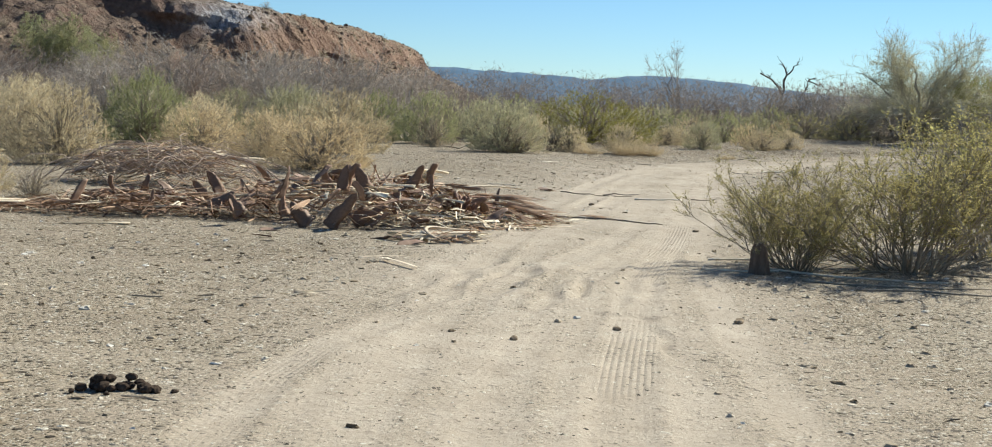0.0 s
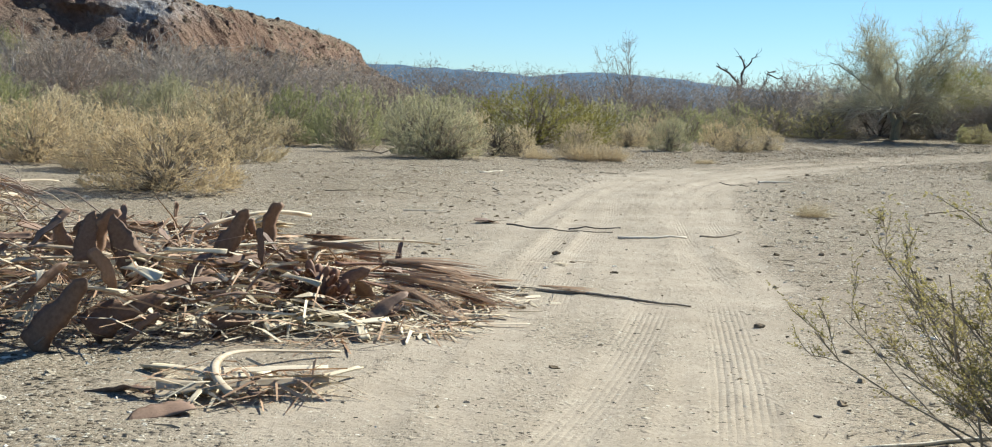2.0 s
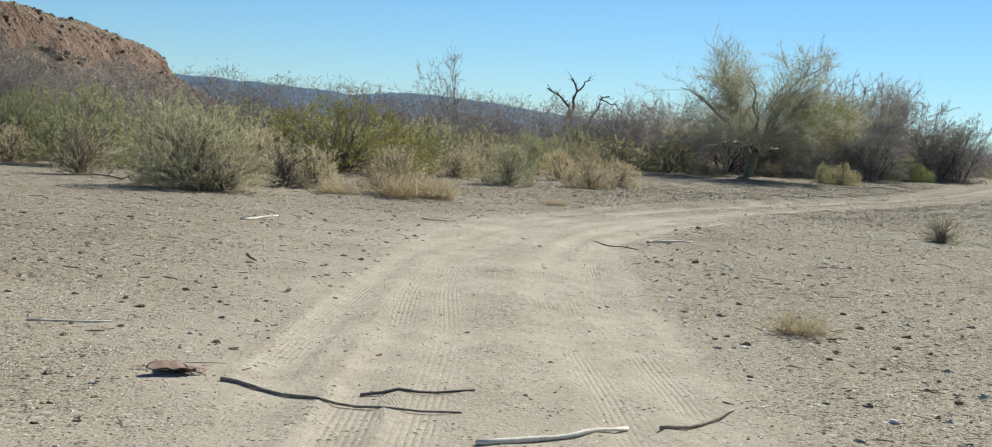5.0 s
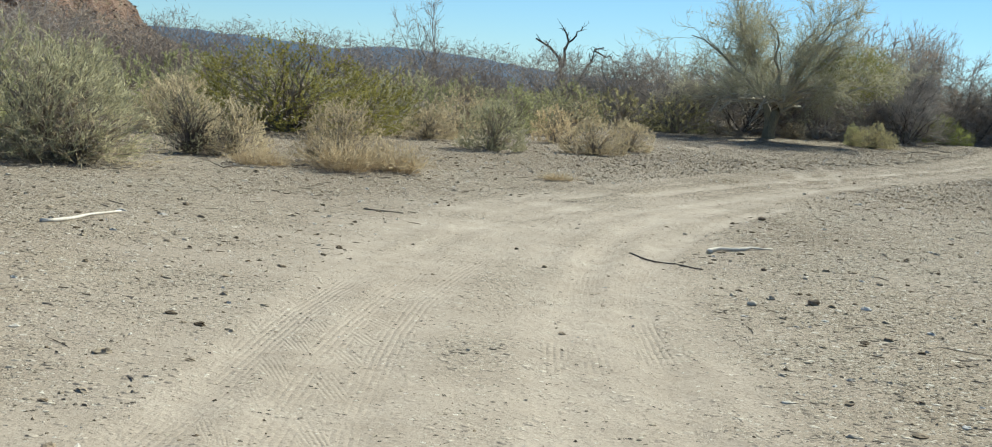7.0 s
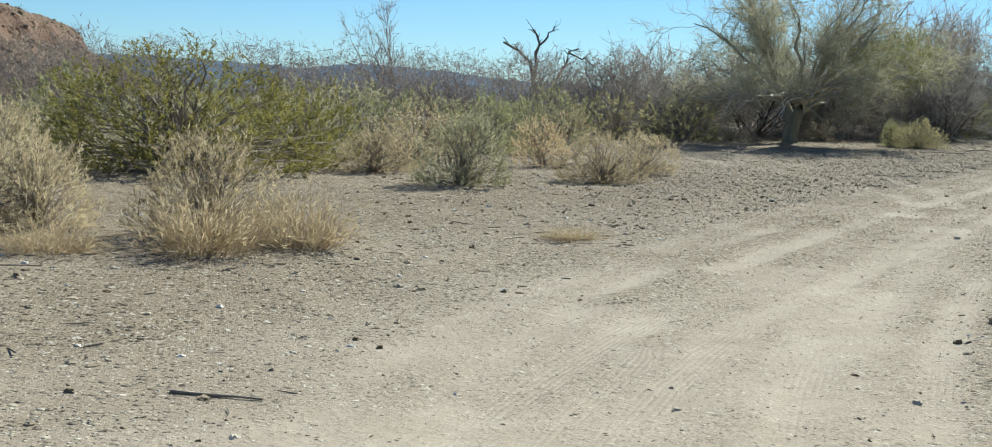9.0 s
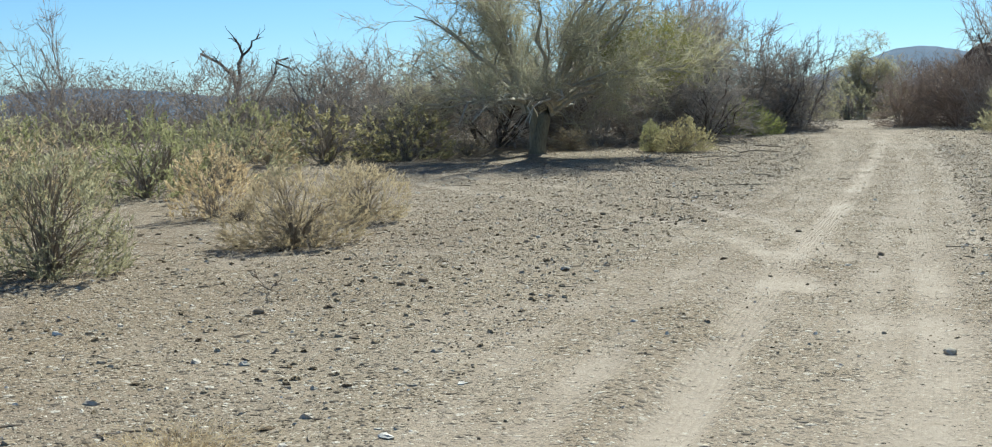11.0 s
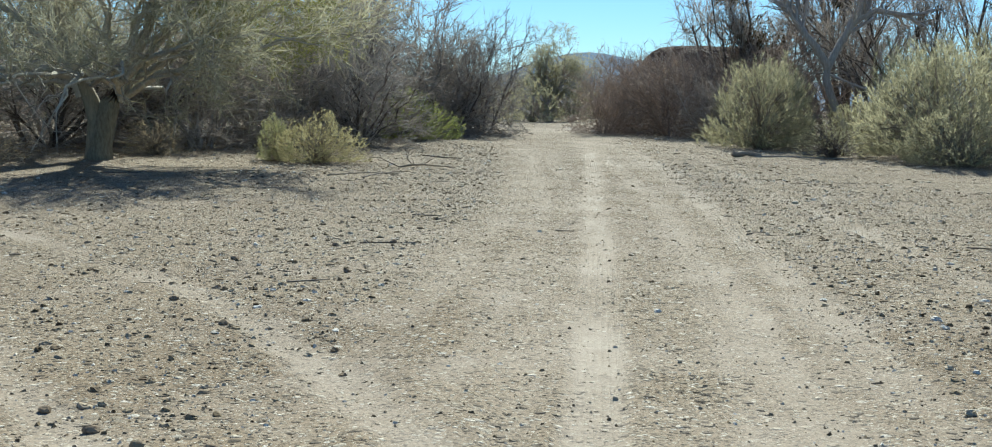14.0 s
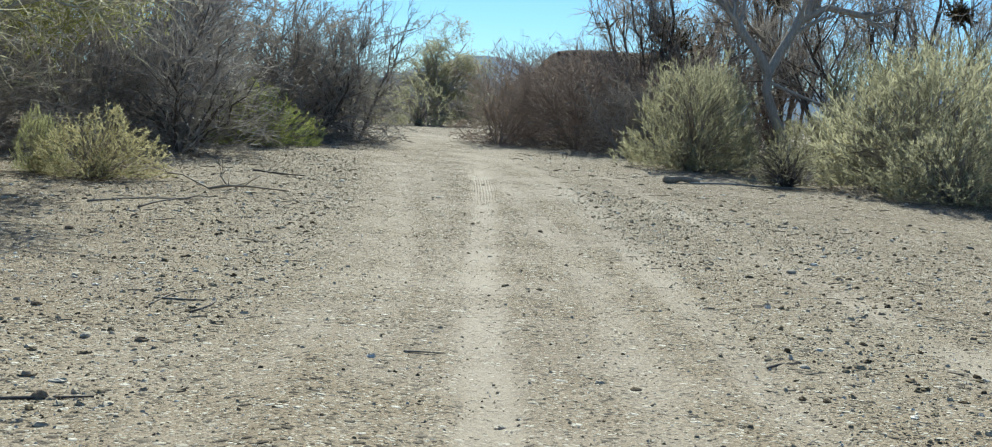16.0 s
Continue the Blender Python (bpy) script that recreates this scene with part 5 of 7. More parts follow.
    tagged(part("leafy_side", build_mesh("leafy_side", *joined([leaf, blades(rs, twigs, 0.007)])), L_PVLEAF, base, "dense yellow-green leafy side of the crown"), kind="stuff")


palo_verde(23.8, 73.2, 6.6, 11.4, 77)
crown_tree("palo_verde", "green palo verde on the slope of the hill", -38.3, 112.6, float(hill_height(np.array([-38.3]), np.array([112.6]))[0]) - 0.3, B_VERDE, L_GREEN, 16, 7.4, 10, 1.0, 78, 20000, 0.2, 1300, 0.0, 3.2)
crown_tree("mesquite_tree", "rounded green tree beyond the bend of the road", 60.8, 102.0, 0.45, B_GREY, L_SAGE, 14, 5.6, 5.2, 0.3, 79, 12000, 0.2, 1200, 0.0, 2.2)


def pale_tree():
    """The tree with pale crooked limbs right of the road."""
    rs = np.random.default_rng(15)
    x, y = 45.5, 71.9
    base = thing("pale_limbed_tree", "leafless tree with thick pale crooked limbs", "tree")
    base.matrix_basis = pose(x, y, ground_z(x, y), 0, 0, -44)
    P = np.array([[(0, 0, -0.1), (-0.1, 0, 0.6), (-0.4, 0, 1.2), (-0.62, 0, 1.8), (-0.6, 0, 2.3)],
                  [(-0.6, 0, 2.2), (-0.95, -0.1, 2.75), (-1.35, -0.1, 3.2), (-1.8, 0, 3.9), (-2.1, 0.1, 5.4)],
                  [(-0.6, 0, 2.2), (-0.3, 0.1, 2.8), (0.1, 0.1, 3.5), (0.7, 0.1, 3.85), (1.7, 0.2, 3.7)],
                  [(0.25, 0.1, 3.6), (0.4, 0.3, 4.3), (0.3, 0.5, 5.2), (0.7, 0.5, 6.2), (0.8, 0.6, 7.2)],
                  [(-0.55, 0, 2.0), (0.0, -0.3, 1.75), (0.5, -0.5, 1.55), (1.0, -0.6, 1.5), (1.4, -0.7, 1.2)]], float)
    R = np.array([0.15, 0.12, 0.12, 0.08, 0.04])[:, None] * np.linspace(1, 0.6, 5)
    Q, S = grow(rs, P[1:4], R[1:4], 46, (0.8, 2.0), 0.6, 0.45, 6, 0, 0.09, 0.35)
    T, U = grow(rs, Q, S, 260, (0.4, 1.0), 0.5, 0.4, 4, 0, 0.08, 0.2)
    V, W = grow(rs, T, U, 900, (0.2, 0.5), 0.5, 0.35, 3, 0, 0.08, 0.2)
    part("trunk", build_mesh("trunk", *tubes(P[:1], R[:1], 9), True), B_PALE, base)
    for one, rad in zip(P[1:], R[1:]):
        part("limb", build_mesh("limb", *tubes(one[None], rad[None], 9), True), B_PALE, base)
    tagged(part("branchwork", build_mesh("branchwork", *joined([tubes(Q, S, 4), tubes(T, np.maximum(U, 0.006)), blades(rs, V, 0.007)])), B_GREY, base), kind="stuff")


pale_tree()


def tall_tree(x, y, h, w, seed, clumps):
    """A tall leafless tree, with dark mistletoe clumps at (right, up, size) in its crown."""
    base = thing("mistletoe_tree", "tall leafless mesquite with dark mistletoe clumps", "tree", "tall trees beside the road")
    base.matrix_basis = pose(x, y, ground_z(x, y) - 0.05, 0, 0, -44)
    a, b = bare_meshes(seed, h, w, 8, 3400, False)
    part("trunk", build_mesh("trunk", *a), B_DARK, base)
    tagged(part("branchwork", build_mesh("branchwork", *b), L_TWIG, base), kind="stuff")
    rs = np.random.default_rng(seed)
    for cx, cz, sx, sz in clumps:
        P, R = stems_from(rs, 70, (0.25, 0.6), (0, 3.0), 0.008, 0.1, 4, 0.0, 0.1)
        P = P * np.array([sx, sx, sz]) + np.array([cx, 0, cz])
        leaf = leaves_on(rs, P, 3000, (0.05, 0.12), (0.009, 0.018), 1.0, 0.0)
        part("mistletoe", build_mesh("mistletoe", *joined([tubes(P, R), leaf])), L_MISTLE, base, "dark brown mistletoe clump")


tall_tree(47.8, 77.2, 7.2, 5.5, 201, [(-0.5, 3.4, 1.7, 2.2), (-1.0, 4.7, 1.5, 1.2), (0.5, 2.6, 1.9, 1.9), (0.0, 3.0, 1.8, 1.8)])
tall_tree(51.5, 76.0, 7.6, 5.5, 202, [(-0.3, 4.6, 1.0, 0.9)])
tall_tree(54.5, 72.5, 7.6, 5.0, 203, [(0.2, 4.4, 1.0, 0.8), (0.9, 5.3, 0.8, 0.7)])
tall_tree(53.0, 68.0, 7.4, 5.0, 204, [(0.3, 4.6, 0.9, 0.8)])
tall_tree(56.5, 80.5, 7.0, 6.0, 205, [])
tall_tree(51.0, 64.0, 7.2, 5.0, 206, [(0.2, 4.8, 0.8, 0.7)])
tall_tree(48.5, 72.0, 6.0, 5.0, 207, [])


def butte():
    """The dark flat-topped outcrop behind the thicket."""
    rs = np.random.default_rng(8)
    a = np.linspace(0, 2 * np.pi, 48, endpoint=False)
    rows = []
    for z, r in [(-0.5, 1.5), (2.0, 1.3), (4.2, 1.12), (5.6, 1.0), (6.5, 0.88), (6.8, 0.74), (6.85, 0.2)]:
        j = 1 + 0.05 * np.sin(5 * a + z) + rs.normal(0, 0.02, 48)
        rows.append(np.stack([np.cos(a) * 7.0 * r * j, np.sin(a) * 5.0 * r * j, np.full(48, z) + rs.normal(0, 0.08, 48)], axis=1))
    v = np.stack(rows)
    i = np.arange(v.shape[0] * 48).reshape(v.shape[0], 48)
    q = np.stack([i[:-1], np.roll(i, -1, 1)[:-1], np.roll(i, -1, 1)[1:], i[1:]], axis=-1).reshape(-1, 4)
    top = np.array([[i[-1, 0], i[-1, j], i[-1, j + 1]] for j in range(1, 47)])
    ob = part("rock_outcrop", build_mesh("rock_outcrop", v.reshape(-1, 3), [q, top]), M_UMBER)
    ob.matrix_basis = pose(110.3, 133.2, 0.4, 0, 0, -49)
    tagged(ob, "dark brown flat-topped rock outcrop behind the thicket", "rock", kind="structure")


M_UMBER = rock_material("umber_rock", (0.07, 0.045, 0.035), (0.17, 0.11, 0.08))
butte()

# scrub on the hill's slopes and crest
rs_h = np.random.default_rng(19)
for n, (x, y) in enumerate([(-17.5, 240), (-20, 215), (-22, 196), (-23.5, 176), (-24.5, 158), (-27, 146), (-33, 138), (-40, 134), (-26, 140), (-21, 180), (-18.5, 228), (-30, 126), (-24, 132),
                            (-36, 120), (-46, 118), (-52, 126), (-21, 150), (-19, 165), (-16, 200), (-57, 116), (-28, 118), (-33, 112)]):
    z = float(hill_height(np.array([x * 1.0]), np.array([y * 1.0]))[0]) + 0.1
    s = rs_h.uniform(0.6, 1.5)
    ob = shrub("hill_shrub", "twiggy", (L_SAGE, L_GREEN, L_TAN)[n % 3], B_STEM, x, y, s * 1.3, s, "small dry shrub on the rocky slope", "shrub", "scrub on the hill", n % 2)
    ob.location.z = max(z, 0.3) - 0.05


def hill_boulders():
    """Broken rock on the slopes and cliffs."""
    rs = np.random.default_rng(71)
    n = 9000
    x, y = rs.uniform(-95, -8, n), rs.uniform(98, 262, n)
    z = hill_height(x, y)
    ok = (z > 1.0)
    x, y, z = x[ok], y[ok], z[ok] + 0.2
    n = len(x)
    r = np.minimum(0.07 + rs.exponential(0.08, n), 0.4)
    t6, t5 = np.arange(6) * 1.0472, np.arange(5) * 1.2566 + 0.4
    block = np.concatenate([np.stack([np.cos(t6), np.sin(t6), 0 * t6 - 0.4], axis=1), np.stack([np.cos(t6 + 0.5), np.sin(t6 + 0.5), 0 * t6 + 0.3], axis=1), np.stack([0.6 * np.cos(t5), 0.6 * np.sin(t5), 0 * t5 + 0.65], axis=1)])
    tri = np.array([(i, (i + 1) % 6, 6 + i) for i in range(6)] + [((i + 1) % 6, 6 + (i + 1) % 6, 6 + i) for i in range(6)] + [(6, 7, 12), (7, 13, 12), (7, 8, 13), (8, 9, 13), (9, 14, 13), (9, 10, 14), (10, 15, 14), (10, 11, 15), (11, 16, 15), (11, 6, 16), (6, 12, 16), (12, 13, 14), (12, 14, 15), (12, 15, 16)])
    v = block[None] * r[:, None, None] * rs.uniform(0.7, 1.25, (n, 17, 3))
    a = rs.uniform(0, 6.283, n)
    ca, sa = np.cos(a)[:, None], np.sin(a)[:, None]
    v = np.stack([v[..., 0] * ca - v[..., 1] * sa, v[..., 0] * sa + v[..., 1] * ca, v[..., 2]], axis=-1) + np.stack([x, y, z + r * 0.1], axis=1)[:, None]
    f = tri[None] + (np.arange(n) * 17)[:, None, None]
    tagged(part("hill_boulders", build_mesh("hill_boulders", v.reshape(-1, 3), [f.reshape(-1, 3)]), M_BOULDER), "broken brown and rust-red boulders on the slope", "boulders", kind="stuff")


def boulder_material():
    m, n, l, b = material("hill_boulder", 0.9)
    g = n.new("ShaderNodeNewGeometry")
    co = n.new("ShaderNodeTexCoord").outputs["Object"]
    t = noise_at(n, l, co, 3.0, 5, 0.65)
    c = ramp(n, l, g.outputs["Random Per Island"], [(0.0, (0.12, 0.085, 0.064)), (0.4, (0.22, 0.15, 0.105)), (0.75, (0.32, 0.22, 0.15)), (1.0, (0.42, 0.33, 0.24))])
    l.new(mixed(n, l, 0.5, c, ramp(n, l, t, [(0.3, (0.4, 0.4, 0.4)), (0.7, (1, 1, 1))]), "MULTIPLY"), b.inputs["Base Color"])
    bump(n, l, t, 0.7, 0.2, b.inputs["Normal"])
    return m


M_BOULDER = boulder_material()
hill_boulders()


# ---------- palm debris ----------
def strap(P, side, width, thick, cup):
    """A long flat piece with a bowed cross-section, closed all round: P (k, 3), side (k, 3), widths and thickness (k)."""
    k = len(P)
    T = unit(np.gradient(P, axis=0))
    N = unit(np.cross(T, side))
    u = np.array([-1, -0.5, 0, 0.5, 1, 0.5, 0, -0.5])
    up = np.array([0, 0, 0, 0, 0, 1, 1, 1.0])
    bow = (u ** 2 - 0.4)
    ring = P[:, None] + side[:, None] * (u * 0.5)[None, :, None] * np.reshape(width, (k, 1, 1)) + N[:, None] * (
        bow[None, :, None] * np.reshape(width, (k, 1, 1)) * cup + (up - 0.5)[None, :, None] * np.reshape(thick, (k, 1, 1)))
    i = np.arange(k * 8).reshape(k, 8)
    nx = np.roll(i, -1, 1)
    q = np.stack([i[:-1], nx[:-1], nx[1:], i[1:]], axis=-1).reshape(-1, 4)
    ends = np.concatenate([[[r[0], r[1], r[7]], [r[1], r[2], r[6]], [r[1], r[6], r[7]], [r[2], r[3], r[5]], [r[2], r[5], r[6]], [r[3], r[4], r[5]]] for r in (i[0][::-1], i[-1])])
    return ring.reshape(-1, 3), [q, ends]


def stalk_geo(rs, length, base_w, tip_w, bow):
    t = np.linspace(0, 1, 9)
    P = np.stack([t * length, bow * 0.3 * np.sin(t * 2.5) * length * rs.uniform(-0.4, 0.4) + 0 * t, bow * length * t * (1 - t)], axis=1)
    tw = rs.uniform(-0.6, 0.6) * t
    side = np.stack([0 * t, np.cos(tw), np.sin(tw)], axis=1)
    w = np.interp(t, [0, 0.08, 0.22, 1], [base_w, base_w * 0.8, base_w * 0.45, tip_w])
    return strap(P, side, w, np.interp(t, [0, 1], [0.022, 0.010]), 0.28)


def fan_geo(rs, x0, spread, blades, length, droop, torn=0.2, ruffle=0.07):
    """The folded leaf of a fan palm: narrow pleated blades from one point."""
    vs, qs = [], []
    for j in range(blades):
        if rs.uniform() < torn:
            continue
        a = (j / (blades - 1) - 0.5) * 2 * spread + rs.normal(0, 0.03)
        ln = length * rs.uniform(0.75, 1.05) * (1 - 0.25 * abs(a) / max(spread, 1))
        d, s = np.array([math.cos(a), math.sin(a), 0]), np.array([-math.sin(a), math.cos(a), 0])
        wd = length * max(spread, 0.35) / blades * 1.0
        lift = rs.normal(0, ruffle)
        rows = []
        for f, ww in ((0.03, 0.25), (0.4, 0.9), (0.75, 0.7), (1.0, 0.08)):
            c = np.array([x0, 0, 0.01]) + d * ln * f + np.array([0, 0, lift * f * ln - droop * ln * f * f + 0.02 * math.sin(7 * j)])
            rows.append([c - s * wd * ww, c + np.array([0, 0, wd * ww * 0.9]), c + s * wd * ww])
        b = len(vs) * 12
        vs.append(np.array(rows).reshape(-1, 3))
        for r in range(3):
            qs += [[b + 3 * r, b + 3 * r + 1, b + 3 * r + 4, b + 3 * r + 3], [b + 3 * r + 1, b + 3 * r + 2, b + 3 * r + 5, b + 3 * r + 4]]
    return np.concatenate(vs), [np.array(qs)]


def boot_geo(rs, blunt):
    """The broad foot of a cut palm frond: a thin bowed brown tongue, fin-shaped or spoon-shaped."""
    ln = rs.uniform(0.32, 0.50)
    t = np.linspace(0, 1, 12)
    bend, hook = rs.uniform(0.2, 0.9), rs.uniform(0.1, 0.5)
    P = np.stack([bend * ln * 0.45 * t ** 2, hook * ln * 0.5 * t ** 3, t * ln], axis=1)
    tw = rs.uniform(-0.7, 0.7) * t
    side = np.stack([np.sin(tw), np.cos(tw), 0 * t], axis=1)
    shape = [0.10, 0.10, 0.12, 0.14, 0.13, 0.09] if blunt else [0.23, 0.21, 0.175, 0.13, 0.095, 0.035]
    w = np.interp(t, [0, 0.2, 0.5, 0.8, 0.93, 1], shape) * rs.uniform(0.8, 1.15) * (1 + rs.normal(0, 0.08, 12))
    P += side * (np.cumsum(rs.normal(0, 0.008, 12)) + rs.normal(0, 0.02) * t ** 3)[:, None]
    P[:, 0] += np.cumsum(rs.normal(0, 0.006, 12))
    return strap(P, side, w, np.interp(t, [0, 0.5, 1], [0.014, 0.016, 0.008]), rs.uniform(0.1, 0.35))


FRONDS, BOOTS, STALKS, BUNDLES, SPLINTERS, RUSTY = [], [], [], [], [], []


def make_palm_kit():
    rs = np.random.default_rng(55)
    for j in range(5):
        f = thing("palm_frond", "dry pale fan-palm frond with stalk, lying in the heap", "palm frond", "palm debris")
        ln = rs.uniform(0.6, 1.1)
        part("stalk", build_mesh("stalk", *stalk_geo(rs, ln, 0.15, 0.03, rs.uniform(0.02, 0.16)), True), M_STALK, f)
        part("fan", build_mesh("fan", *fan_geo(rs, ln, rs.uniform(0.7, 1.3), 22, rs.uniform(0.4, 0.6), rs.uniform(0.0, 0.3))), M_FAN, f)
        FRONDS.append(f)
    for j in range(4):
        f = thing("folded_palm_frond", "rust-brown folded palm frond in a long bundle", "palm frond", "palm debris")
        ln = rs.uniform(0.5, 0.9)
        part("stalk", build_mesh("stalk", *stalk_geo(rs, ln, 0.12, 0.03, rs.uniform(0.02, 0.1)), True), M_STALK, f)
        part("fan", build_mesh("fan", *fan_geo(rs, ln - 0.05, rs.uniform(0.08, 0.17), 20, rs.uniform(0.6, 0.85), 0.06, 0.2, 0.03)), M_RUST, f)
        BUNDLES.append(f)
    for j in range(5):
        f = thing("palm_stalk", "pale bare palm leaf stalk with a flared foot", "palm stalk", "palm debris")
        part("stalk", build_mesh("stalk", *stalk_geo(rs, rs.uniform(0.5, 1.3), rs.uniform(0.11, 0.18), 0.045, rs.uniform(0.0, 0.22)), True), M_STALK, f)
        STALKS.append(f)
    for j in range(6):
        f = thing("palm_splinter", "short broad splinter of pale palm stalk", "palm splinter", "palm debris")
        part("stalk", build_mesh("stalk", *stalk_geo(rs, rs.uniform(0.25, 0.6), rs.uniform(0.07, 0.13), rs.uniform(0.04, 0.09), rs.uniform(0.0, 0.12)), True), M_FAN, f)
        SPLINTERS.append(f)
    for j in range(6):
        f = thing("palm_boot", "dark brown curled foot of a palm frond, standing upright", "palm boot", "palm debris")
        part("tongue", build_mesh("tongue", *boot_geo(rs, j % 3 == 2), True), M_BOOT, f)
        BOOTS.append(f)

    for j in range(3):
        f = thing("rusty_palm_frond", "rust-brown half-spread palm frond on the heap", "palm frond", "palm debris")
        part("stalk", build_mesh("stalk", *stalk_geo(rs, 0.32, 0.10, 0.04, 0.05), True), M_SCALE, f)
        part("fan", build_mesh("fan", *fan_geo(rs, 0.26, (0.2, 0.3, 0.42)[j], 34, (0.75, 0.62, 0.5)[j], (0.1, 0.22, 0.35)[j], 0.08, 0.05)), M_RUST, f)
        RUSTY.append(f)


make_palm_kit()
used = set()


def lay(kit, m):
    """The kit's own piece the first time, a copy after that."""
    if kit.name in used:
        return copy_thing(kit, m)
    used.add(kit.name)
    kit.matrix_basis = m
    return kit


def mound(x, y):
    """Height of the debris above the ground."""
    h = 0.0
    for cx, cy, rx, ry, top in [(-2.0, 17.5, 1.9, 2.0, 0.52), (-0.8, 17.6, 1.2, 1.9, 0.17), (-4.6, 16.6, 1.7, 0.95, 0.24), (-5.9, 22.6, 1.75, 1.2, 0.70), (-0.65, 14.5, 0.6, 0.3, 0.08), (-2.6, 15.9, 1.2, 0.6, 0.22)]:
        q = 1 - ((x - cx) / rx) ** 2 - ((y - cy) / ry) ** 2
        if q > 0:
            h = max(h, top * math.sqrt(q))
    return h


def ribbons(rs, count, area, length, width, mat, name, label, flat=0.25):
    """Loose shreds of leaf and fibre, heaped."""
    cx, cy, rx, ry = area
    vs = []
    while len(vs) < count:
        x, y = cx + rx * rs.uniform(-1, 1), cy + ry * rs.uniform(-1, 1)
        if ((x - cx) / rx) ** 2 + ((y - cy) / ry) ** 2 > 1:
            continue
        top = mound(x, y)
        z = ground_z(x, y) + 0.012 + top * rs.uniform(0, 1) ** 0.6
        a, b = rs.uniform(0, 6.28), rs.normal(0, flat) * (0.3 + min(1, top * 3))
        d = np.array([math.cos(a) * math.cos(b), math.sin(a) * math.cos(b), math.sin(b)])
        s = unit(np.cross(d, np.array([0, 0, 1.0]) + rs.normal(0, 0.5, 3)))
        ln, w = rs.uniform(*length), rs.uniform(*width)
        c = np.array([x, y, z])
        sag = np.array([0, 0, rs.uniform(-0.05, 0.12) * ln])
        rows = [c - d * ln / 2 - s * w * 0.6, c - d * ln / 2 + s * w * 0.6, c + sag - s * w, c + sag + s * w, c + d * ln / 2 - s * w * 0.3, c + d * ln / 2 + s * w * 0.3]
        r = np.array(rows)
        r[:, 2] = np.maximum(r[:, 2], z - top * 0.3 - 0.008)
        vs.append(r)
    v = np.concatenate(vs)
    b = np.arange(count)[:, None] * 6
    q = np.concatenate([b + [0, 1, 3, 2], b + [2, 3, 5, 4]])
    return tagged(part(name, build_mesh(name, v, [q]), mat), label, "litter", kind="stuff")


rs_p = np.random.default_rng(66)
for area, n1, n2 in [((-2.0, 17.6, 2.0, 2.0), 160, 900), ((-0.5, 17.7, 1.4, 2.1), 420, 420), ((-4.7, 16.7, 1.9, 1.0), 160, 1100), ((-5.9, 22.6, 1.8, 1.25), 420, 420), ((-0.65, 14.45, 0.5, 0.3), 50, 40)]:
    ribbons(rs_p, n1, area, (0.12, 0.6), (0.004, 0.013), M_FAN, "palm_litter", "pale shredded palm leaf litter")
    ribbons(rs_p, n2, area, (0.2, 0.8), (0.004, 0.012), M_RUST, "palm_litter", "rusty brown palm fibre and shreds")


rs_f = np.random.default_rng(67)
for area, n1 in [((-1.2, 16.5, 1.4, 0.8), 140), ((-0.3, 16.6, 0.9, 0.7), 180), ((0.5, 18.0, 0.8, 0.9), 70)]:
    ribbons(rs_f, n1, area, (0.08, 0.34), (0.006, 0.022), M_FAN, "palm_litter", "broad pale shreds of palm leaf and stalk", 0.15)


def heap(rs, kits, count, area, tilt=10, deep=(0.3, 1.0), turn=None, scale=(0.9, 1.15), dip=-2):
    cx, cy, rx, ry = area
    n = 0
    while n < count:
        u, v = rs.uniform(-1, 1, 2)
        if u * u + v * v > 1:
            continue
        x, y = cx + rx * u, cy + ry * v
        if kits is not BOOTS and kits is not SPLINTERS and -2.1 < x < 0.4 and 15.9 < y < 17.25:          # low litter before the palm head
            n += 1
            continue
        z = ground_z(x, y) + mound(x, y) * rs.uniform(*deep)
        yaw = rs.uniform(0, 360) if turn is None else rs.normal(*turn)
        s = rs.uniform(*scale)
        lay(kits[rs.integers(0, len(kits))], pose(x, y, z + 0.02, rs.uniform(-25, 25), rs.normal(dip, tilt) if kits is BOOTS else max(-1.0, rs.normal(dip, tilt)), yaw) @ Matrix.Scale(s, 4))
        n += 1


A_MAIN, A_RIGHT, A_LEFT, A_BACK = (-2.0, 17.6, 1.8, 1.8), (-0.6, 17.5, 1.0, 1.7), (-4.7, 16.7, 1.6, 0.8), (-5.9, 22.6, 1.5, 1.0)
heap(rs_p, BUNDLES, 30, A_MAIN, 7, (0.4, 0.95), (0, 45), (0.6, 0.9))
heap(rs_p, STALKS, 12, A_MAIN, 9, (0.5, 1.1), (10, 40), (0.7, 1.1))
heap(rs_p, FRONDS, 15, A_MAIN, 12, (0.5, 1.0), None, (0.6, 0.9))
heap(rs_p, BUNDLES, 9, A_RIGHT, 5, (0.4, 1.0), (5, 25), (0.6, 0.9))
heap(rs_p, STALKS, 6, A_RIGHT, 7, (0.4, 1.1), (0, 60), (0.5, 0.9))
heap(rs_p, FRONDS, 12, A_RIGHT, 8, (0.4, 0.95), None, (0.5, 0.8))
heap(rs_p, BUNDLES, 30, A_LEFT, 5, (0.3, 1.0), (180, 30), (0.7, 1.0))
heap(rs_p, STALKS, 8, A_LEFT, 5, (0.3, 1.0), (170, 50))
heap(rs_p, STALKS, 12, A_BACK, 8, (0.4, 1.0), None)
heap(rs_p, BUNDLES, 6, A_BACK, 8, (0.4, 1.0), None)
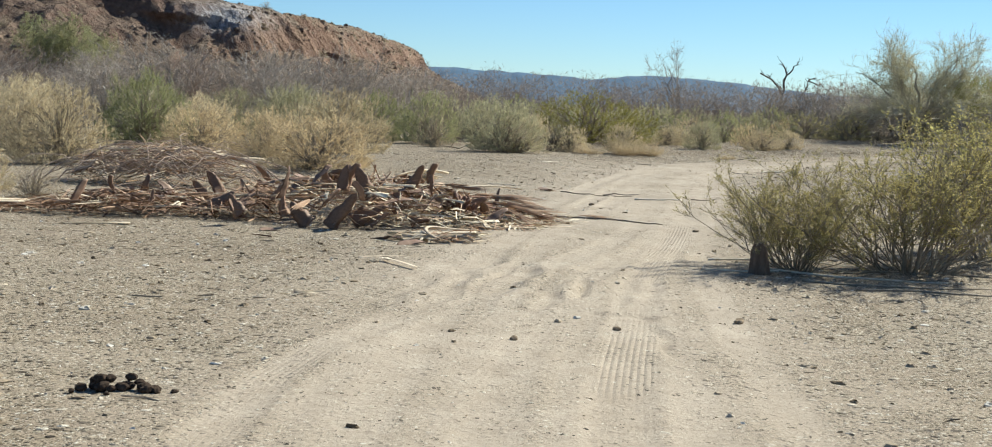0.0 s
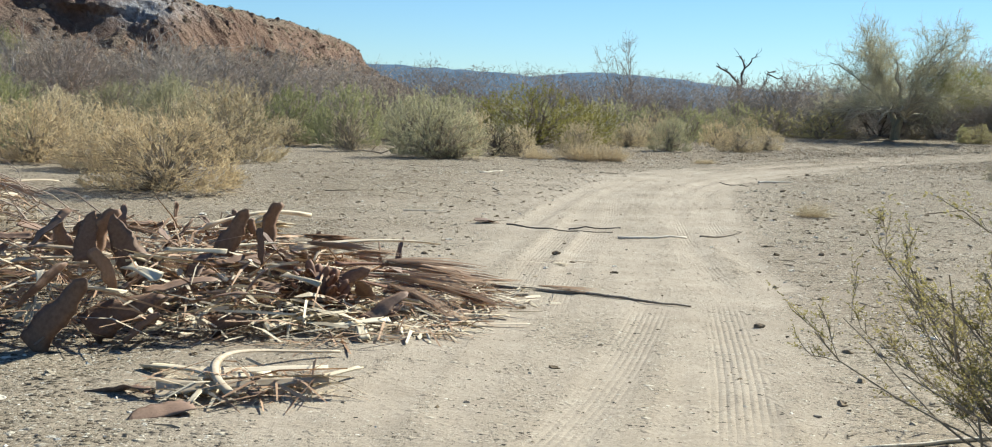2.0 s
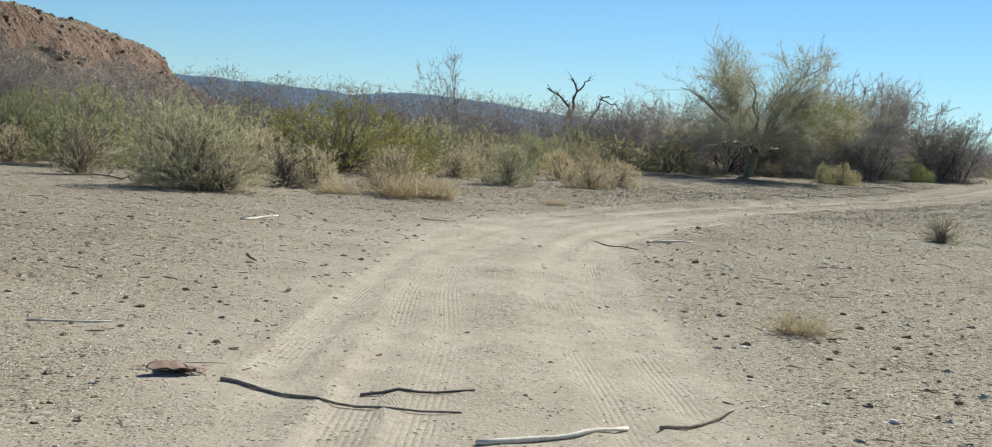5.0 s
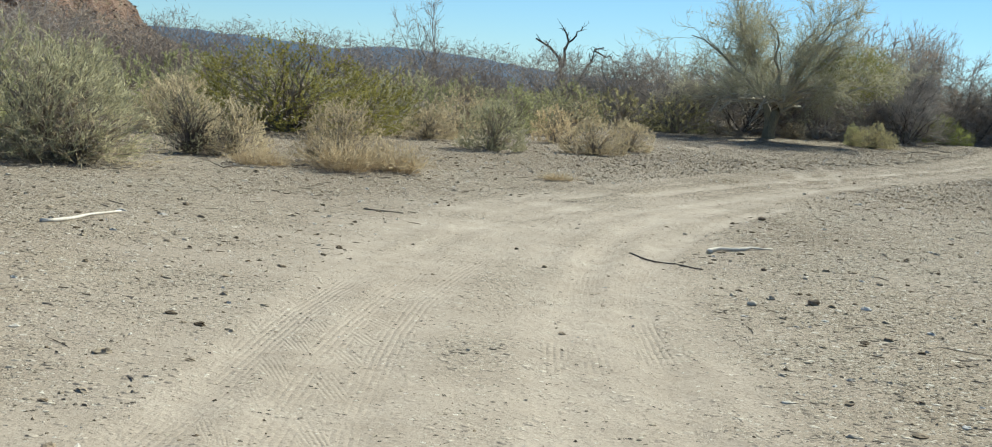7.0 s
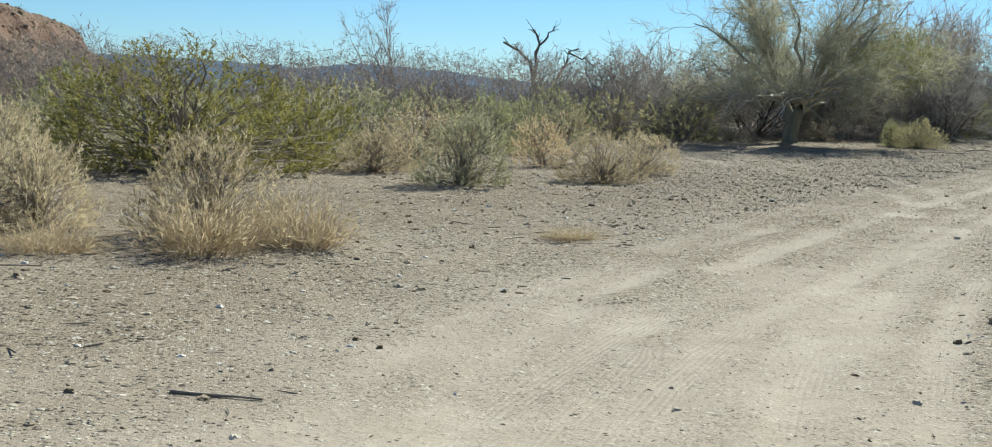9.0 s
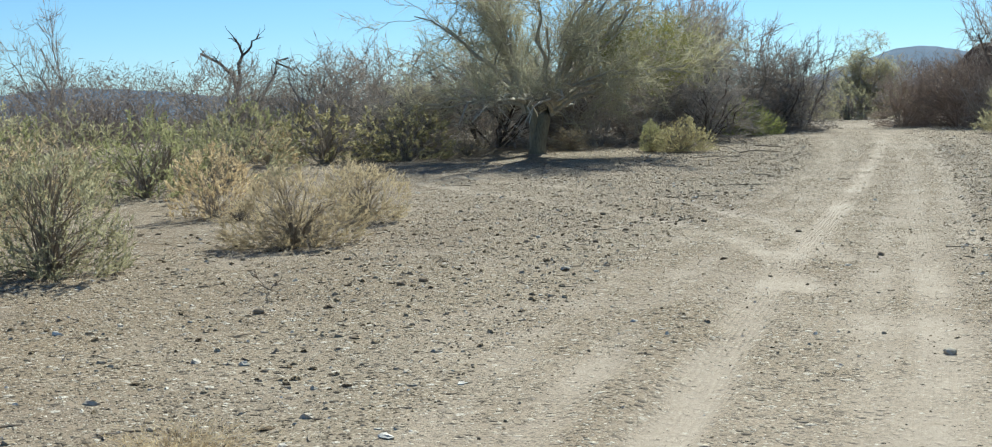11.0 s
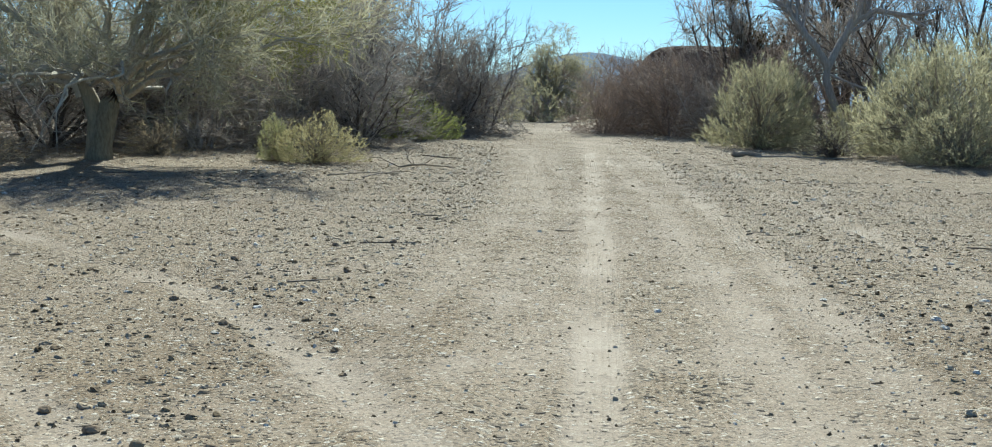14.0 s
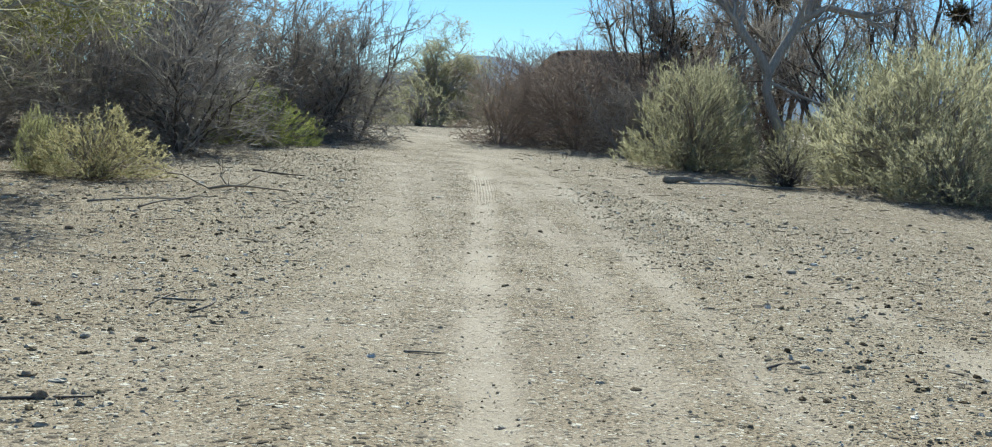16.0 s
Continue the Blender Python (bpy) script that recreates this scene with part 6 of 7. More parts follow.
# upright boots
def upright_boot(n, x, y, lean, yaw, s):
    s = s if y < 15.85 else min(s, 0.85)
    y = 15.1 + (y - 14.85) * 2.5
    lay(BOOTS[n % 6], pose(x, y, ground_z(x, y) + mound(x, y) * 0.95, (n * 37 % 50) - 25, lean * 1.3, yaw) @ Matrix.Scale(s * 0.72, 4))


upright_boot(0, -3.2, 15.0, 12, 200, 1.15)
upright_boot(1, -2.75, 15.25, -18, 150, 1.3)
upright_boot(2, -2.45, 15.5, 22, 30, 1.3)
upright_boot(3, -2.2, 15.1, 30, 10, 1.2)
upright_boot(4, -2.1, 15.9, 8, 80, 1.2)
upright_boot(5, -1.8, 16.1, -14, 170, 1.2)
upright_boot(6, -1.55, 15.7, 25, 20, 1.0)
upright_boot(7, -1.3, 16.3, -5, 100, 1.0)
upright_boot(8, -1.0, 15.9, 12, 250, 0.95)
upright_boot(9, -0.7, 16.3, 4, 300, 0.95)
upright_boot(10, -2.9, 16.0, -22, 190, 1.2)
upright_boot(11, -3.5, 15.8, 15, 60, 1.1)
upright_boot(12, -0.05, 16.61, 30, 20, 0.7)
upright_boot(13, -0.14, 16.6, -28, 30, 0.6)
upright_boot(14, -1.7, 15.2, -35, 90, 1.1)
upright_boot(15, -3.9, 15.6, 10, 120, 1.0)
upright_boot(16, -4.3, 16.2, 40, 140, 1.0)
upright_boot(17, -5.2, 16.0, -40, 40, 0.9)
upright_boot(18, -2.6, 14.85, 62, 200, 1.2)
upright_boot(19, -1.2, 15.2, 50, 330, 1.1)
upright_boot(20, -0.85, 15.5, -20, 20, 1.0)
upright_boot(21, -2.0, 15.4, -6, 300, 1.15)
upright_boot(22, -1.45, 15.95, 18, 210, 1.1)
upright_boot(23, -3.1, 15.6, 34, 95, 1.1)
# broad boots that stand on the face of the heap
def face_boot(n, x, y, lift, left, back, turn, s):
    lay(BOOTS[n % 6], pose(x, y, ground_z(x, y) + mound(x, y) * lift * 0.85, left * 1.15, back - 6, turn - 90) @ Matrix.Scale(s * 1.02, 4))


face_boot(0, -2.30, 15.6, 0.3, 42, -12, 8, 1.25)
face_boot(1, -2.05, 15.5, 0.2, -32, -10, -12, 1.2)
face_boot(3, -1.80, 15.8, 0.4, -48, -20, 15, 1.2)
face_boot(4, -2.65, 15.9, 0.5, 25, -8, 20, 1.15)
face_boot(5, -1.55, 15.7, 0.2, -25, -25, -20, 1.1)
face_boot(2, -1.95, 16.6, 0.9, -6, 5, 10, 1.1)
face_boot(0, -2.25, 16.9, 0.9, 14, 8, -15, 1.1)
face_boot(3, -1.60, 16.5, 0.8, 35, -6, 25, 1.15)
face_boot(1, -1.20, 16.9, 0.9, -22, 0, -5, 1.0)
face_boot(5, -2.90, 16.4, 0.8, -15, -6, 12, 1.1)
face_boot(4, -1.10, 16.0, 0.4, -60, -15, 18, 1.15)
face_boot(0, -3.20, 15.9, 0.6, 38, -10, -10, 1.1)
face_boot(2, -0.90, 17.6, 1.0, 3, 4, 0, 1.0)
face_boot(1, -0.55, 16.9, 0.5, -55, -10, 10, 1.0)
face_boot(3, -3.70, 16.3, 0.5, -35, -15, 5, 1.0)
face_boot(5, -4.40, 16.2, 0.5, 20, -10, -25, 0.95)
heap(rs_p, BOOTS, 52, A_MAIN, 28, (0.6, 1.05), None, (0.8, 1.1), 70)
A_INNER = (-2.5, 16.9, 1.2, 1.6)
heap(rs_p, STALKS, 3, A_INNER, 5, (0.7, 1.0), (5, 30), (0.8, 1.1))
heap(rs_p, STALKS, 2, (-0.9, 17.0, 0.8, 1.3), 5, (0.7, 1.1), (0, 40), (0.8, 1.1))
heap(rs_p, BUNDLES, 8, A_INNER, 6, (0.8, 1.05), (0, 25), (0.8, 1.0))
heap(rs_p, BUNDLES, 4, (-0.9, 17.6, 0.8, 1.5), 4, (0.7, 1.0), (0, 20), (0.7, 0.9))
heap(rs_f, SPLINTERS, 14, (-0.4, 16.7, 0.9, 0.8), 8, (0.5, 1.1), (25, 45))
heap(rs_f, SPLINTERS, 10, (-2.3, 16.3, 0.9, 0.6), 14, (0.7, 1.1), (10, 40))
heap(rs_f, SPLINTERS, 6, (-0.65, 14.5, 0.35, 0.25), 5, (0.3, 1.0), None)
heap(rs_p, BOOTS, 18, A_RIGHT, 25, (0.5, 1.0), None, (0.6, 0.9), 70)
heap(rs_p, BOOTS, 28, A_LEFT, 25, (0.4, 1.0), None, (0.6, 0.95), 66)
# pieces that lie apart from the heap
def loose(kit, x, y, z, rx, ry, yaw, s):
    flat = 1.0 if kit in BOOTS else 0.35          # trodden flat
    lay(kit, pose(x, y, ground_z(x, y) + z, rx, ry, yaw) @ Matrix.Diagonal((s, s, s * flat, 1)))


loose(STALKS[0], -1.05, 14.3, 0.05, 30, -3, 8, 0.95)
loose(STALKS[1], -0.95, 14.5, 0.05, -20, -4, -6, 0.95)
loose(STALKS[3], -0.9, 14.65, 0.06, 10, -3, 4, 1.0)
loose(BOOTS[2], -1.1, 14.3, 0.03, 0, 80, 150, 0.9)
loose(FRONDS[1], -0.9, 14.6, 0.04, 12, 0, -15, 0.7)
loose(STALKS[2], -1.6, 10.1, 0.02, 60, -2, 30, 0.5)
loose(FRONDS[2], -1.6, 9.95, 0.02, 0, 0, 50, 0.35)
loose(STALKS[4], -1.35, 12.5, 0.03, 10, 0, 24, 0.5)
loose(STALKS[1], -1.1, 12.5, 0.03, 0, 0, -59, 0.75)
loose(BOOTS[3], -0.8, 14.0, 0.03, 0, 88, 200, 0.8)
loose(BOOTS[4], -0.55, 14.2, 0.05, -10, 80, 40, 0.7)
loose(BOOTS[5], -2.75, 14.35, 0.03, 0, 90, 10, 0.9)
loose(BUNDLES[1], 0.05, 18.6, 0.04, 0, -1, 4, 0.8)
loose(BUNDLES[2], 0.75, 18.75, 0.03, 0, -1, -22, 1.05)
loose(BUNDLES[3], 1.05, 18.6, 0.03, 0, -1, -28, 0.8)
loose(BUNDLES[0], -0.4, 18.2, 0.06, 0, -2, 6, 1.0)
loose(FRONDS[2], -2.15, 16.0, 0.42, 10, 34, -80, 0.62)
loose(FRONDS[4], -1.4, 16.5, 0.36, -8, 28, -60, 0.55)
loose(FRONDS[0], -1.5, 19.0, 0.18, 20, 6, 20, 0.6)
loose(FRONDS[3], -0.7, 18.7, 0.22, 10, 4, 10, 0.5)
loose(STALKS[3], 0.6, 16.6, 0.02, 6, 0, 12, 0.6)
loose(FRONDS[3], 1.25, 20.55, 0.02, 0, 0, -12, 0.42)
loose(STALKS[4], 1.4, 20.65, 0.02, 0, 0, -4, 0.4)
loose(BOOTS[0], 1.05, 25.1, 0.03, 0, 80, 200, 1.0)
loose(BOOTS[1], 0.85, 25.15, 0.03, 15, 85, 20, 0.8)
loose(BUNDLES[3], 1.0, 25.15, 0.02, 0, 0, 175, 0.4)
loose(STALKS[0], -4.3, 14.9, 0.02, 0, 0, 200, 0.9)
loose(FRONDS[0], -5.7, 16.0, 0.04, 5, 0, 185, 0.8)
loose(STALKS[2], -5.3, 15.4, 0.03, 0, 0, 15, 0.7)


def cut_palm(x, y):
    """The cut head of a palm: a knot of scooped leaf bases that overlap like scales."""
    rs = np.random.default_rng(69)
    base = thing("cut_palm", "cut palm top with red-brown scooped leaf bases", "palm")
    base.matrix_basis = pose(x, y, ground_z(x, y), 8, 0, 0) @ Matrix.Scale(1.02, 4)
    t = np.linspace(0, 1, 9)
    w = np.array([0.8, 0.88, 0.95, 1.0, 1.0, 0.99, 0.95, 0.82, 0.5])
    bm = bmesh.new()
    bmesh.ops.create_cone(bm, cap_ends=True, segments=14, radius1=0.16, radius2=0.09, depth=0.28, matrix=Matrix.Translation((0, 0.06, 0.14)))
    part("core", bm, M_BOOT, base)
    for ring, (count, rad, z, lean, ln) in enumerate(((9, 0.17, 0.03, 30, 0.11), (9, 0.15, 0.09, 24, 0.11), (8, 0.125, 0.15, 18, 0.11), (6, 0.095, 0.205, 10, 0.11), (3, 0.04, 0.25, 4, 0.11))):
        for j in range(count):
            a = 6.283 * (j + 0.5 * (ring % 2)) / count + rs.normal(0, 0.08)
            L = ln * rs.uniform(0.8, 1.2)
            P = np.stack([0.05 * t * t, 0 * t, t * L], axis=1)
            v, f = strap(P, np.tile([0.0, 1.0, 0.0], (9, 1)), w * rs.uniform(0.075, 0.10), np.interp(t, [0, 1], [0.02, 0.009]), -0.4)
            ob = part("leaf_base", build_mesh("leaf_base", v, f, True), M_SCALE, base)
            ob.matrix_basis = pose(rad * math.cos(a), 0.06 + rad * math.sin(a), z, 0, lean + rs.normal(0, 5), math.degrees(a))


cut_palm(-0.5, 16.75)
# rusty fronds that spread from the palm head, pale ruffled ones before and behind it
for n, x, y, z, rx, ry, yaw, k in ((0, -0.35, 17.15, 0.26, 10, 4, 14, 1.1), (1, -0.3, 17.05, 0.24, -8, 10, -8, 1.05), (0, -0.4, 17.3, 0.32, 5, 2, 24, 1.15), (1, 0.05, 17.5, 0.16, 12, 6, 2, 1.0),
                                  (2, -0.65, 17.1, 0.22, -14, 14, 200, 0.9), (0, -0.7, 17.2, 0.30, 8, 4, 176, 1.2), (1, -1.1, 16.9, 0.24, 6, 12, 215, 1.0), (0, -0.2, 18.4, 0.14, 5, 3, 12, 1.1), (0, -1.5, 17.0, 0.34, 0, 6, 10, 1.1)):
    lay(RUSTY[n], pose(x, y, ground_z(x, y) + z, rx, ry, yaw) @ Matrix.Scale(k, 4))
loose(FRONDS[1], -1.05, 16.75, 0.30, 8, 42, -105, 0.62)
loose(FRONDS[3], -0.75, 16.6, 0.14, -6, 20, -70, 0.5)
loose(FRONDS[0], -1.45, 19.3, 0.12, 14, 3, 8, 0.6)
loose(FRONDS[2], -0.75, 19.2, 0.10, -10, 3, 4, 0.55)
loose(FRONDS[4], 0.55, 18.2, 0.03, 0, 0, 12, 0.5)
loose(STALKS[1], 0.15, 17.1, 0.05, 20, -3, 48, 0.85)
loose(STALKS[3], -0.55, 16.75, 0.10, 30, -12, 68, 0.55)
loose(SPLINTERS[2], 0.5, 17.0, 0.03, 0, 0, -3, 0.9)
loose(SPLINTERS[4], -0.05, 18.95, 0.10, 20, -2, 6, 0.8)
loose(BOOTS[4], 0.0, 17.35, 0.16, 30, 96, 20, 1.0)
loose(BOOTS[1], -0.95, 16.95, 0.24, 60, 98, 200, 1.3)
loose(BOOTS[0], -1.3, 16.85, 0.26, 70, 94, 190, 1.3)
loose(BOOTS[2], -1.4, 18.4, 0.16, 0, 6, 80, 0.9)
loose(BOOTS[1], -0.02, 18.8, 0.06, -30, 10, 20, 0.85)
loose(BOOTS[3], -0.14, 18.85, 0.05, 38, -10, 200, 0.8)


def brush_heap(x0, y0):
    """Arching dry stems thrown on a heap behind the palm debris."""
    rs = np.random.default_rng(83)
    n = 260
    a, ln = rs.normal(0, 0.8, n) + np.pi * rs.integers(0, 2, n), rs.uniform(0.7, 1.7, n)
    x, y = x0 + rs.normal(0, 0.75, n), y0 + rs.normal(0, 0.45, n)
    z = np.array([ground_z(u, v) + 0.75 * mound(u, v) * w for u, v, w in zip(x, y, rs.uniform(0.2, 1.0, n))])
    t = np.linspace(-0.5, 0.5, 7)[None, :]
    bow = rs.uniform(0.08, 0.42, n)[:, None]
    P = np.stack([x[:, None] + np.cos(a)[:, None] * ln[:, None] * t, y[:, None] + np.sin(a)[:, None] * ln[:, None] * t, z[:, None] + bow * ln[:, None] * (0.25 - t ** 2) * 3 + 0.0 * t], axis=-1)
    P[:, 1:-1] += rs.normal(0, 0.025, (n, 5, 3))
    low = np.array([[ground_z(*q[:2]) for q in row] for row in P])
    P[..., 2] = np.maximum(P[..., 2], low + 0.015)
    R = rs.uniform(0.005, 0.012, n)[:, None] * np.linspace(1, 0.5, 7)
    base = thing("brush_heap", "heap of dry brown arching stems beside palm debris", "brush heap")
    tagged(part("branchwork", build_mesh("branchwork", *tubes(P, R, 4), True), B_BROWN, base), kind="stuff")


brush_heap(-5.9, 22.6)


def bent_stalk():
    """The long pale stalk that curls back on itself before the heap."""
    plan = smooth_line([(-0.22, 15.4), (-0.45, 15.28), (-0.66, 15.12), (-0.82, 14.8), (-0.8, 14.45), (-0.62, 14.14)], 0.08)
    s = np.linspace(0, 1, len(plan))
    P = np.array([(x, y, ground_z(x, y) + 0.03 + 0.09 * math.sin(u * 2.6) ** 2) for (x, y), u in zip(plan, s)])
    T = unit(np.gradient(P, axis=0))
    side = unit(np.cross(T, np.array([0.3, 0.2, 1.0])))
    f = thing("palm_stalk", "pale palm leaf stalk curled back on itself", "palm stalk", "palm debris")
    part("stalk", build_mesh("stalk", *strap(P, side, np.interp(s, [0, 0.5, 0.8, 1], [0.03, 0.04, 0.06, 0.09]), np.full(len(s), 0.014), 0.3), True), M_STALK, f)


bent_stalk()


# ---------- sticks, stumps, stones ----------
def stick(name, label, pts, r0, r1, mat, category="stick", seed=0, lift=0.6):
    """A crooked stick on the ground through plan points; its thickness tapers."""
    rs = np.random.default_rng(seed + 900)
    line = smooth_line(pts, 0.12)
    P = np.array([(x, y, ground_z(x, y) + r0 * lift) for x, y in line])
    P[1:-1, 2] = np.maximum(P[1:-1, 2], (P[:-2, 2] + P[1:-1, 2] + P[2:, 2]) / 3)
    P[:, :2] += rs.normal(0, r0 * 0.3, (len(P), 2))
    P[:, 2] += np.abs(rs.normal(0, r0 * 0.2, len(P)))
    R = np.linspace(r0, r1, len(P)) * rs.uniform(0.8, 1.15, len(P))
    v, f = tubes(P[None], R[None], 6)
    c = len(P) * 6
    caps = np.array([[0, 5, 4], [0, 4, 3], [0, 3, 2], [0, 2, 1], [c - 6, c - 5, c - 4], [c - 6, c - 4, c - 3], [c - 6, c - 3, c - 2], [c - 6, c - 2, c - 1]])
    return tagged(part(name, build_mesh(name, v, f + [caps], True), mat), label, category)


stick("bleached_branch", "bleached crooked branch lying beside the wheel track", [(7.7, 37.05), (7.74, 37.3), (7.9, 37.42), (8.2, 37.5), (8.45, 37.72), (8.8, 37.8)], 0.027, 0.012, B_DRIFT, "branch", 1)
stick("bleached_branch", "bleached stick lying on the gravel", [(1.2, 35.85), (1.32, 36.0), (1.45, 36.35), (1.52, 36.6), (1.75, 37.05)], 0.02, 0.012, B_DRIFT, "branch", 2)
stick("long_stalk", "long dark palm stalk lying across the track", [(0.8, 18.72), (1.6, 18.3), (2.41, 17.75)], 0.016, 0.009, B_STEM, "stick", 31)
stick("thin_stick", "thin dark stick across the wheel track", [(6.7, 36.7), (6.9, 36.3), (7.2, 35.8)], 0.010, 0.006, B_DARK, "stick", 3)
stick("thin_stick", "thin dark stick on the track", [(4.3, 39.6), (4.8, 39.4)], 0.010, 0.006, B_STEM, "stick", 4)
stick("long_stalk", "long brown stalk lying across the track", [(1.25, 24.9), (1.8, 24.35), (2.7, 24.15)], 0.012, 0.007, B_STEM, "stick", 5)
stick("long_stalk", "dark thin stalk lying across the track", [(2.05, 24.65), (2.8, 24.8)], 0.010, 0.008, B_DARK, "stick", 6)
stick("pale_stick", "pale stick lying across the track", [(2.55, 23.5), (3.0, 23.65), (3.5, 24.0)], 0.018, 0.012, B_DRIFT, "stick", 7)
stick("brown_stick", "brown splintered stick on the track", [(3.65, 23.9), (4.0, 24.1), (4.35, 24.5)], 0.015, 0.006, B_STEM, "stick", 8)
stick("thin_stick", "thin dry stick on the gravel", [(-1.6, 29.5), (-1.0, 29.7)], 0.012, 0.006, B_STEM, "stick", 9)
stick("thin_stick", "thin dry stick on the gravel", [(-0.2, 26.9), (0.4, 27.0)], 0.010, 0.006, B_DRIFT, "stick", 10)
stick("thin_stick", "thin brown stick among the stones", [(21.3, 60.4), (21.6, 60.34), (21.9, 60.2)], 0.008, 0.005, B_DARK, "stick", 11)
stick("fallen_branch", "thin fallen grey branch at the road's edge", [(37.0, 68.3), (37.8, 68.1), (38.4, 67.6), (39.0, 67.0)], 0.022, 0.010, B_GREY, "branch", 12)
stick("fallen_log", "short weathered grey log at the road's edge", [(36.6, 68.55), (36.9, 68.5), (37.3, 68.3)], 0.065, 0.05, B_STEM, "log", 13)
for n, pts in enumerate([[(2.7, 13.1), (3.6, 12.6), (4.6, 12.5)], [(3.0, 12.3), (3.9, 12.0), (4.9, 12.3)], [(2.3, 13.6), (3.2, 13.9), (4.0, 13.5)], [(3.4, 11.8), (4.4, 11.9), (5.2, 11.6)], [(2.9, 12.9), (2.4, 12.7), (2.0, 12.9)],
                         [(3.6, 13.0), (4.4, 13.3), (5.3, 13.0)]]):
    stick("dry_branch", "dry pale branch on the ground under the bush", pts, 0.012, 0.005, (B_DRIFT, B_STEM)[n % 2], "branch", 20 + n)


# dead sticks under the palo verde and along the upper track
for n, (pts, r) in enumerate([([(25.85, 68.35), (26.6, 68.45), (27.35, 68.2)], 0.014), ([(30.05, 71.4), (30.3, 71.0), (30.55, 70.7)], 0.016), ([(23.45, 62.5), (23.6, 62.3), (23.8, 62.2)], 0.008),
                              ([(23.4, 61.95), (23.7, 62.1), (23.85, 62.4)], 0.007), ([(23.3, 62.3), (23.7, 62.65), (23.95, 62.6)], 0.007), ([(26.1, 67.65), (26.9, 68.3), (27.6, 68.7)], 0.013),
                              ([(23.8, 60.27), (23.9, 60.2), (23.97, 60.1)], 0.007), ([(25.3, 58.8), (25.45, 58.8), (25.6, 58.7)], 0.008), ([(19.35, 58.45), (19.55, 58.42), (19.78, 58.34)], 0.008),
                              ([(26.2, 56.7), (26.3, 56.5), (26.4, 56.2)], 0.007), ([(24.2, 69.6), (24.9, 69.9), (25.4, 69.6)], 0.012), ([(22.6, 70.2), (23.1, 70.0), (23.9, 70.3)], 0.012),
                              ([(26.6, 69.8), (27.1, 70.3), (27.2, 70.9)], 0.010), ([(0.25, 22.08), (0.34, 22.12), (0.42, 22.1)], 0.008), ([(1.34, 31.8), (1.36, 31.55), (1.45, 31.3)], 0.014)]):
    stick("dead_stick", ("dry grey-brown stick lying on the gravel", "dark dry stick lying on the gravel")[n % 2], pts, r, r * 0.5, (B_STEM, B_DARK)[n % 2], "stick", 40 + n)


def fallen_twigs(x, y, yaw, size, label):
    """A small forked dead branch lying on the ground."""
    rs = np.random.default_rng(abs(int(x * 10)))
    base = thing("forked_branch", label, "branch")
    base.matrix_basis = pose(x, y, ground_z(x, y) + 0.02, 0, 0, yaw)
    P = np.array([[(0, 0, 0), (0.3, 0.05, 0.05), (0.6, 0.0, 0.06), (0.95, 0.08, 0.03), (1.3, 0.02, 0.01)], [(0.3, 0.05, 0.05), (0.15, 0.2, 0.2), (0.2, 0.3, 0.32), (0.05, 0.4, 0.42), (0.1, 0.45, 0.5)],
                  [(0.0, 0, 0), (-0.25, 0.12, 0.10), (-0.45, 0.1, 0.2), (-0.7, 0.2, 0.22), (-0.95, 0.15, 0.3)]]) * size
    R = np.array([0.025, 0.014, 0.018])[:, None] * np.linspace(1, 0.4, 5) * size
    Q, S = grow(rs, P, R, 18, (0.15 * size, 0.4 * size), 0.6, 0.25, 4, 0.1, 0.08, 0.2)
    part("limb", build_mesh("limb", *tubes(P, R, 5), True), B_STEM, base)
    tagged(part("branchwork", build_mesh("branchwork", *tubes(Q, np.maximum(S, 0.004))), B_STEM, base), kind="stuff")


fallen_twigs(28.0, 69.3, -40, 0.8, "dead forked branch lying beside the rounded tuft")
fallen_twigs(10.12, 51.25, 100, 0.3, "small crooked dead branch standing out of the gravel")
fallen_twigs(2.6, 43.4, 20, 0.5, "dead forked branch lying by the dry shrubs")
fallen_twigs(-1.4, 45.2, 170, 1.0, "dead forked branch lying by the twiggy shrub")


def stump(x, y):
    rs = np.random.default_rng(4)
    a = np.linspace(0, 2 * np.pi, 14, endpoint=False)
    groove = 1 + rs.normal(0, 0.10, 14)
    rows = []
    for z, r in [(-0.05, 0.135), (0.04, 0.105), (0.14, 0.088), (0.23, 0.082), (0.28, 0.066), (0.25, 0.03)]:
        rows.append(np.stack([np.cos(a) * r * groove * (1 + rs.normal(0, 0.02, 14)), np.sin(a) * r * groove * (1 + rs.normal(0, 0.02, 14)), z + rs.normal(0, 0.02, 14)], axis=1))
    v = np.stack(rows)
    i = np.arange(6 * 14).reshape(6, 14)
    q = np.stack([i[:-1], np.roll(i, -1, 1)[:-1], np.roll(i, -1, 1)[1:], i[1:]], axis=-1).reshape(-1, 4)
    cap = np.array([[i[-1, 0], i[-1, j], i[-1, j + 1]] for j in range(1, 13)])
    ob = part("burnt_stump", build_mesh("burnt_stump", v.reshape(-1, 3), [q, cap]), B_BURNT)
    ob.matrix_basis = pose(x, y, ground_z(x, y), 4, -3, 0)
    tagged(ob, "short dark burnt stump beside the creosote bush", "stump")


stump(2.66, 12.7)


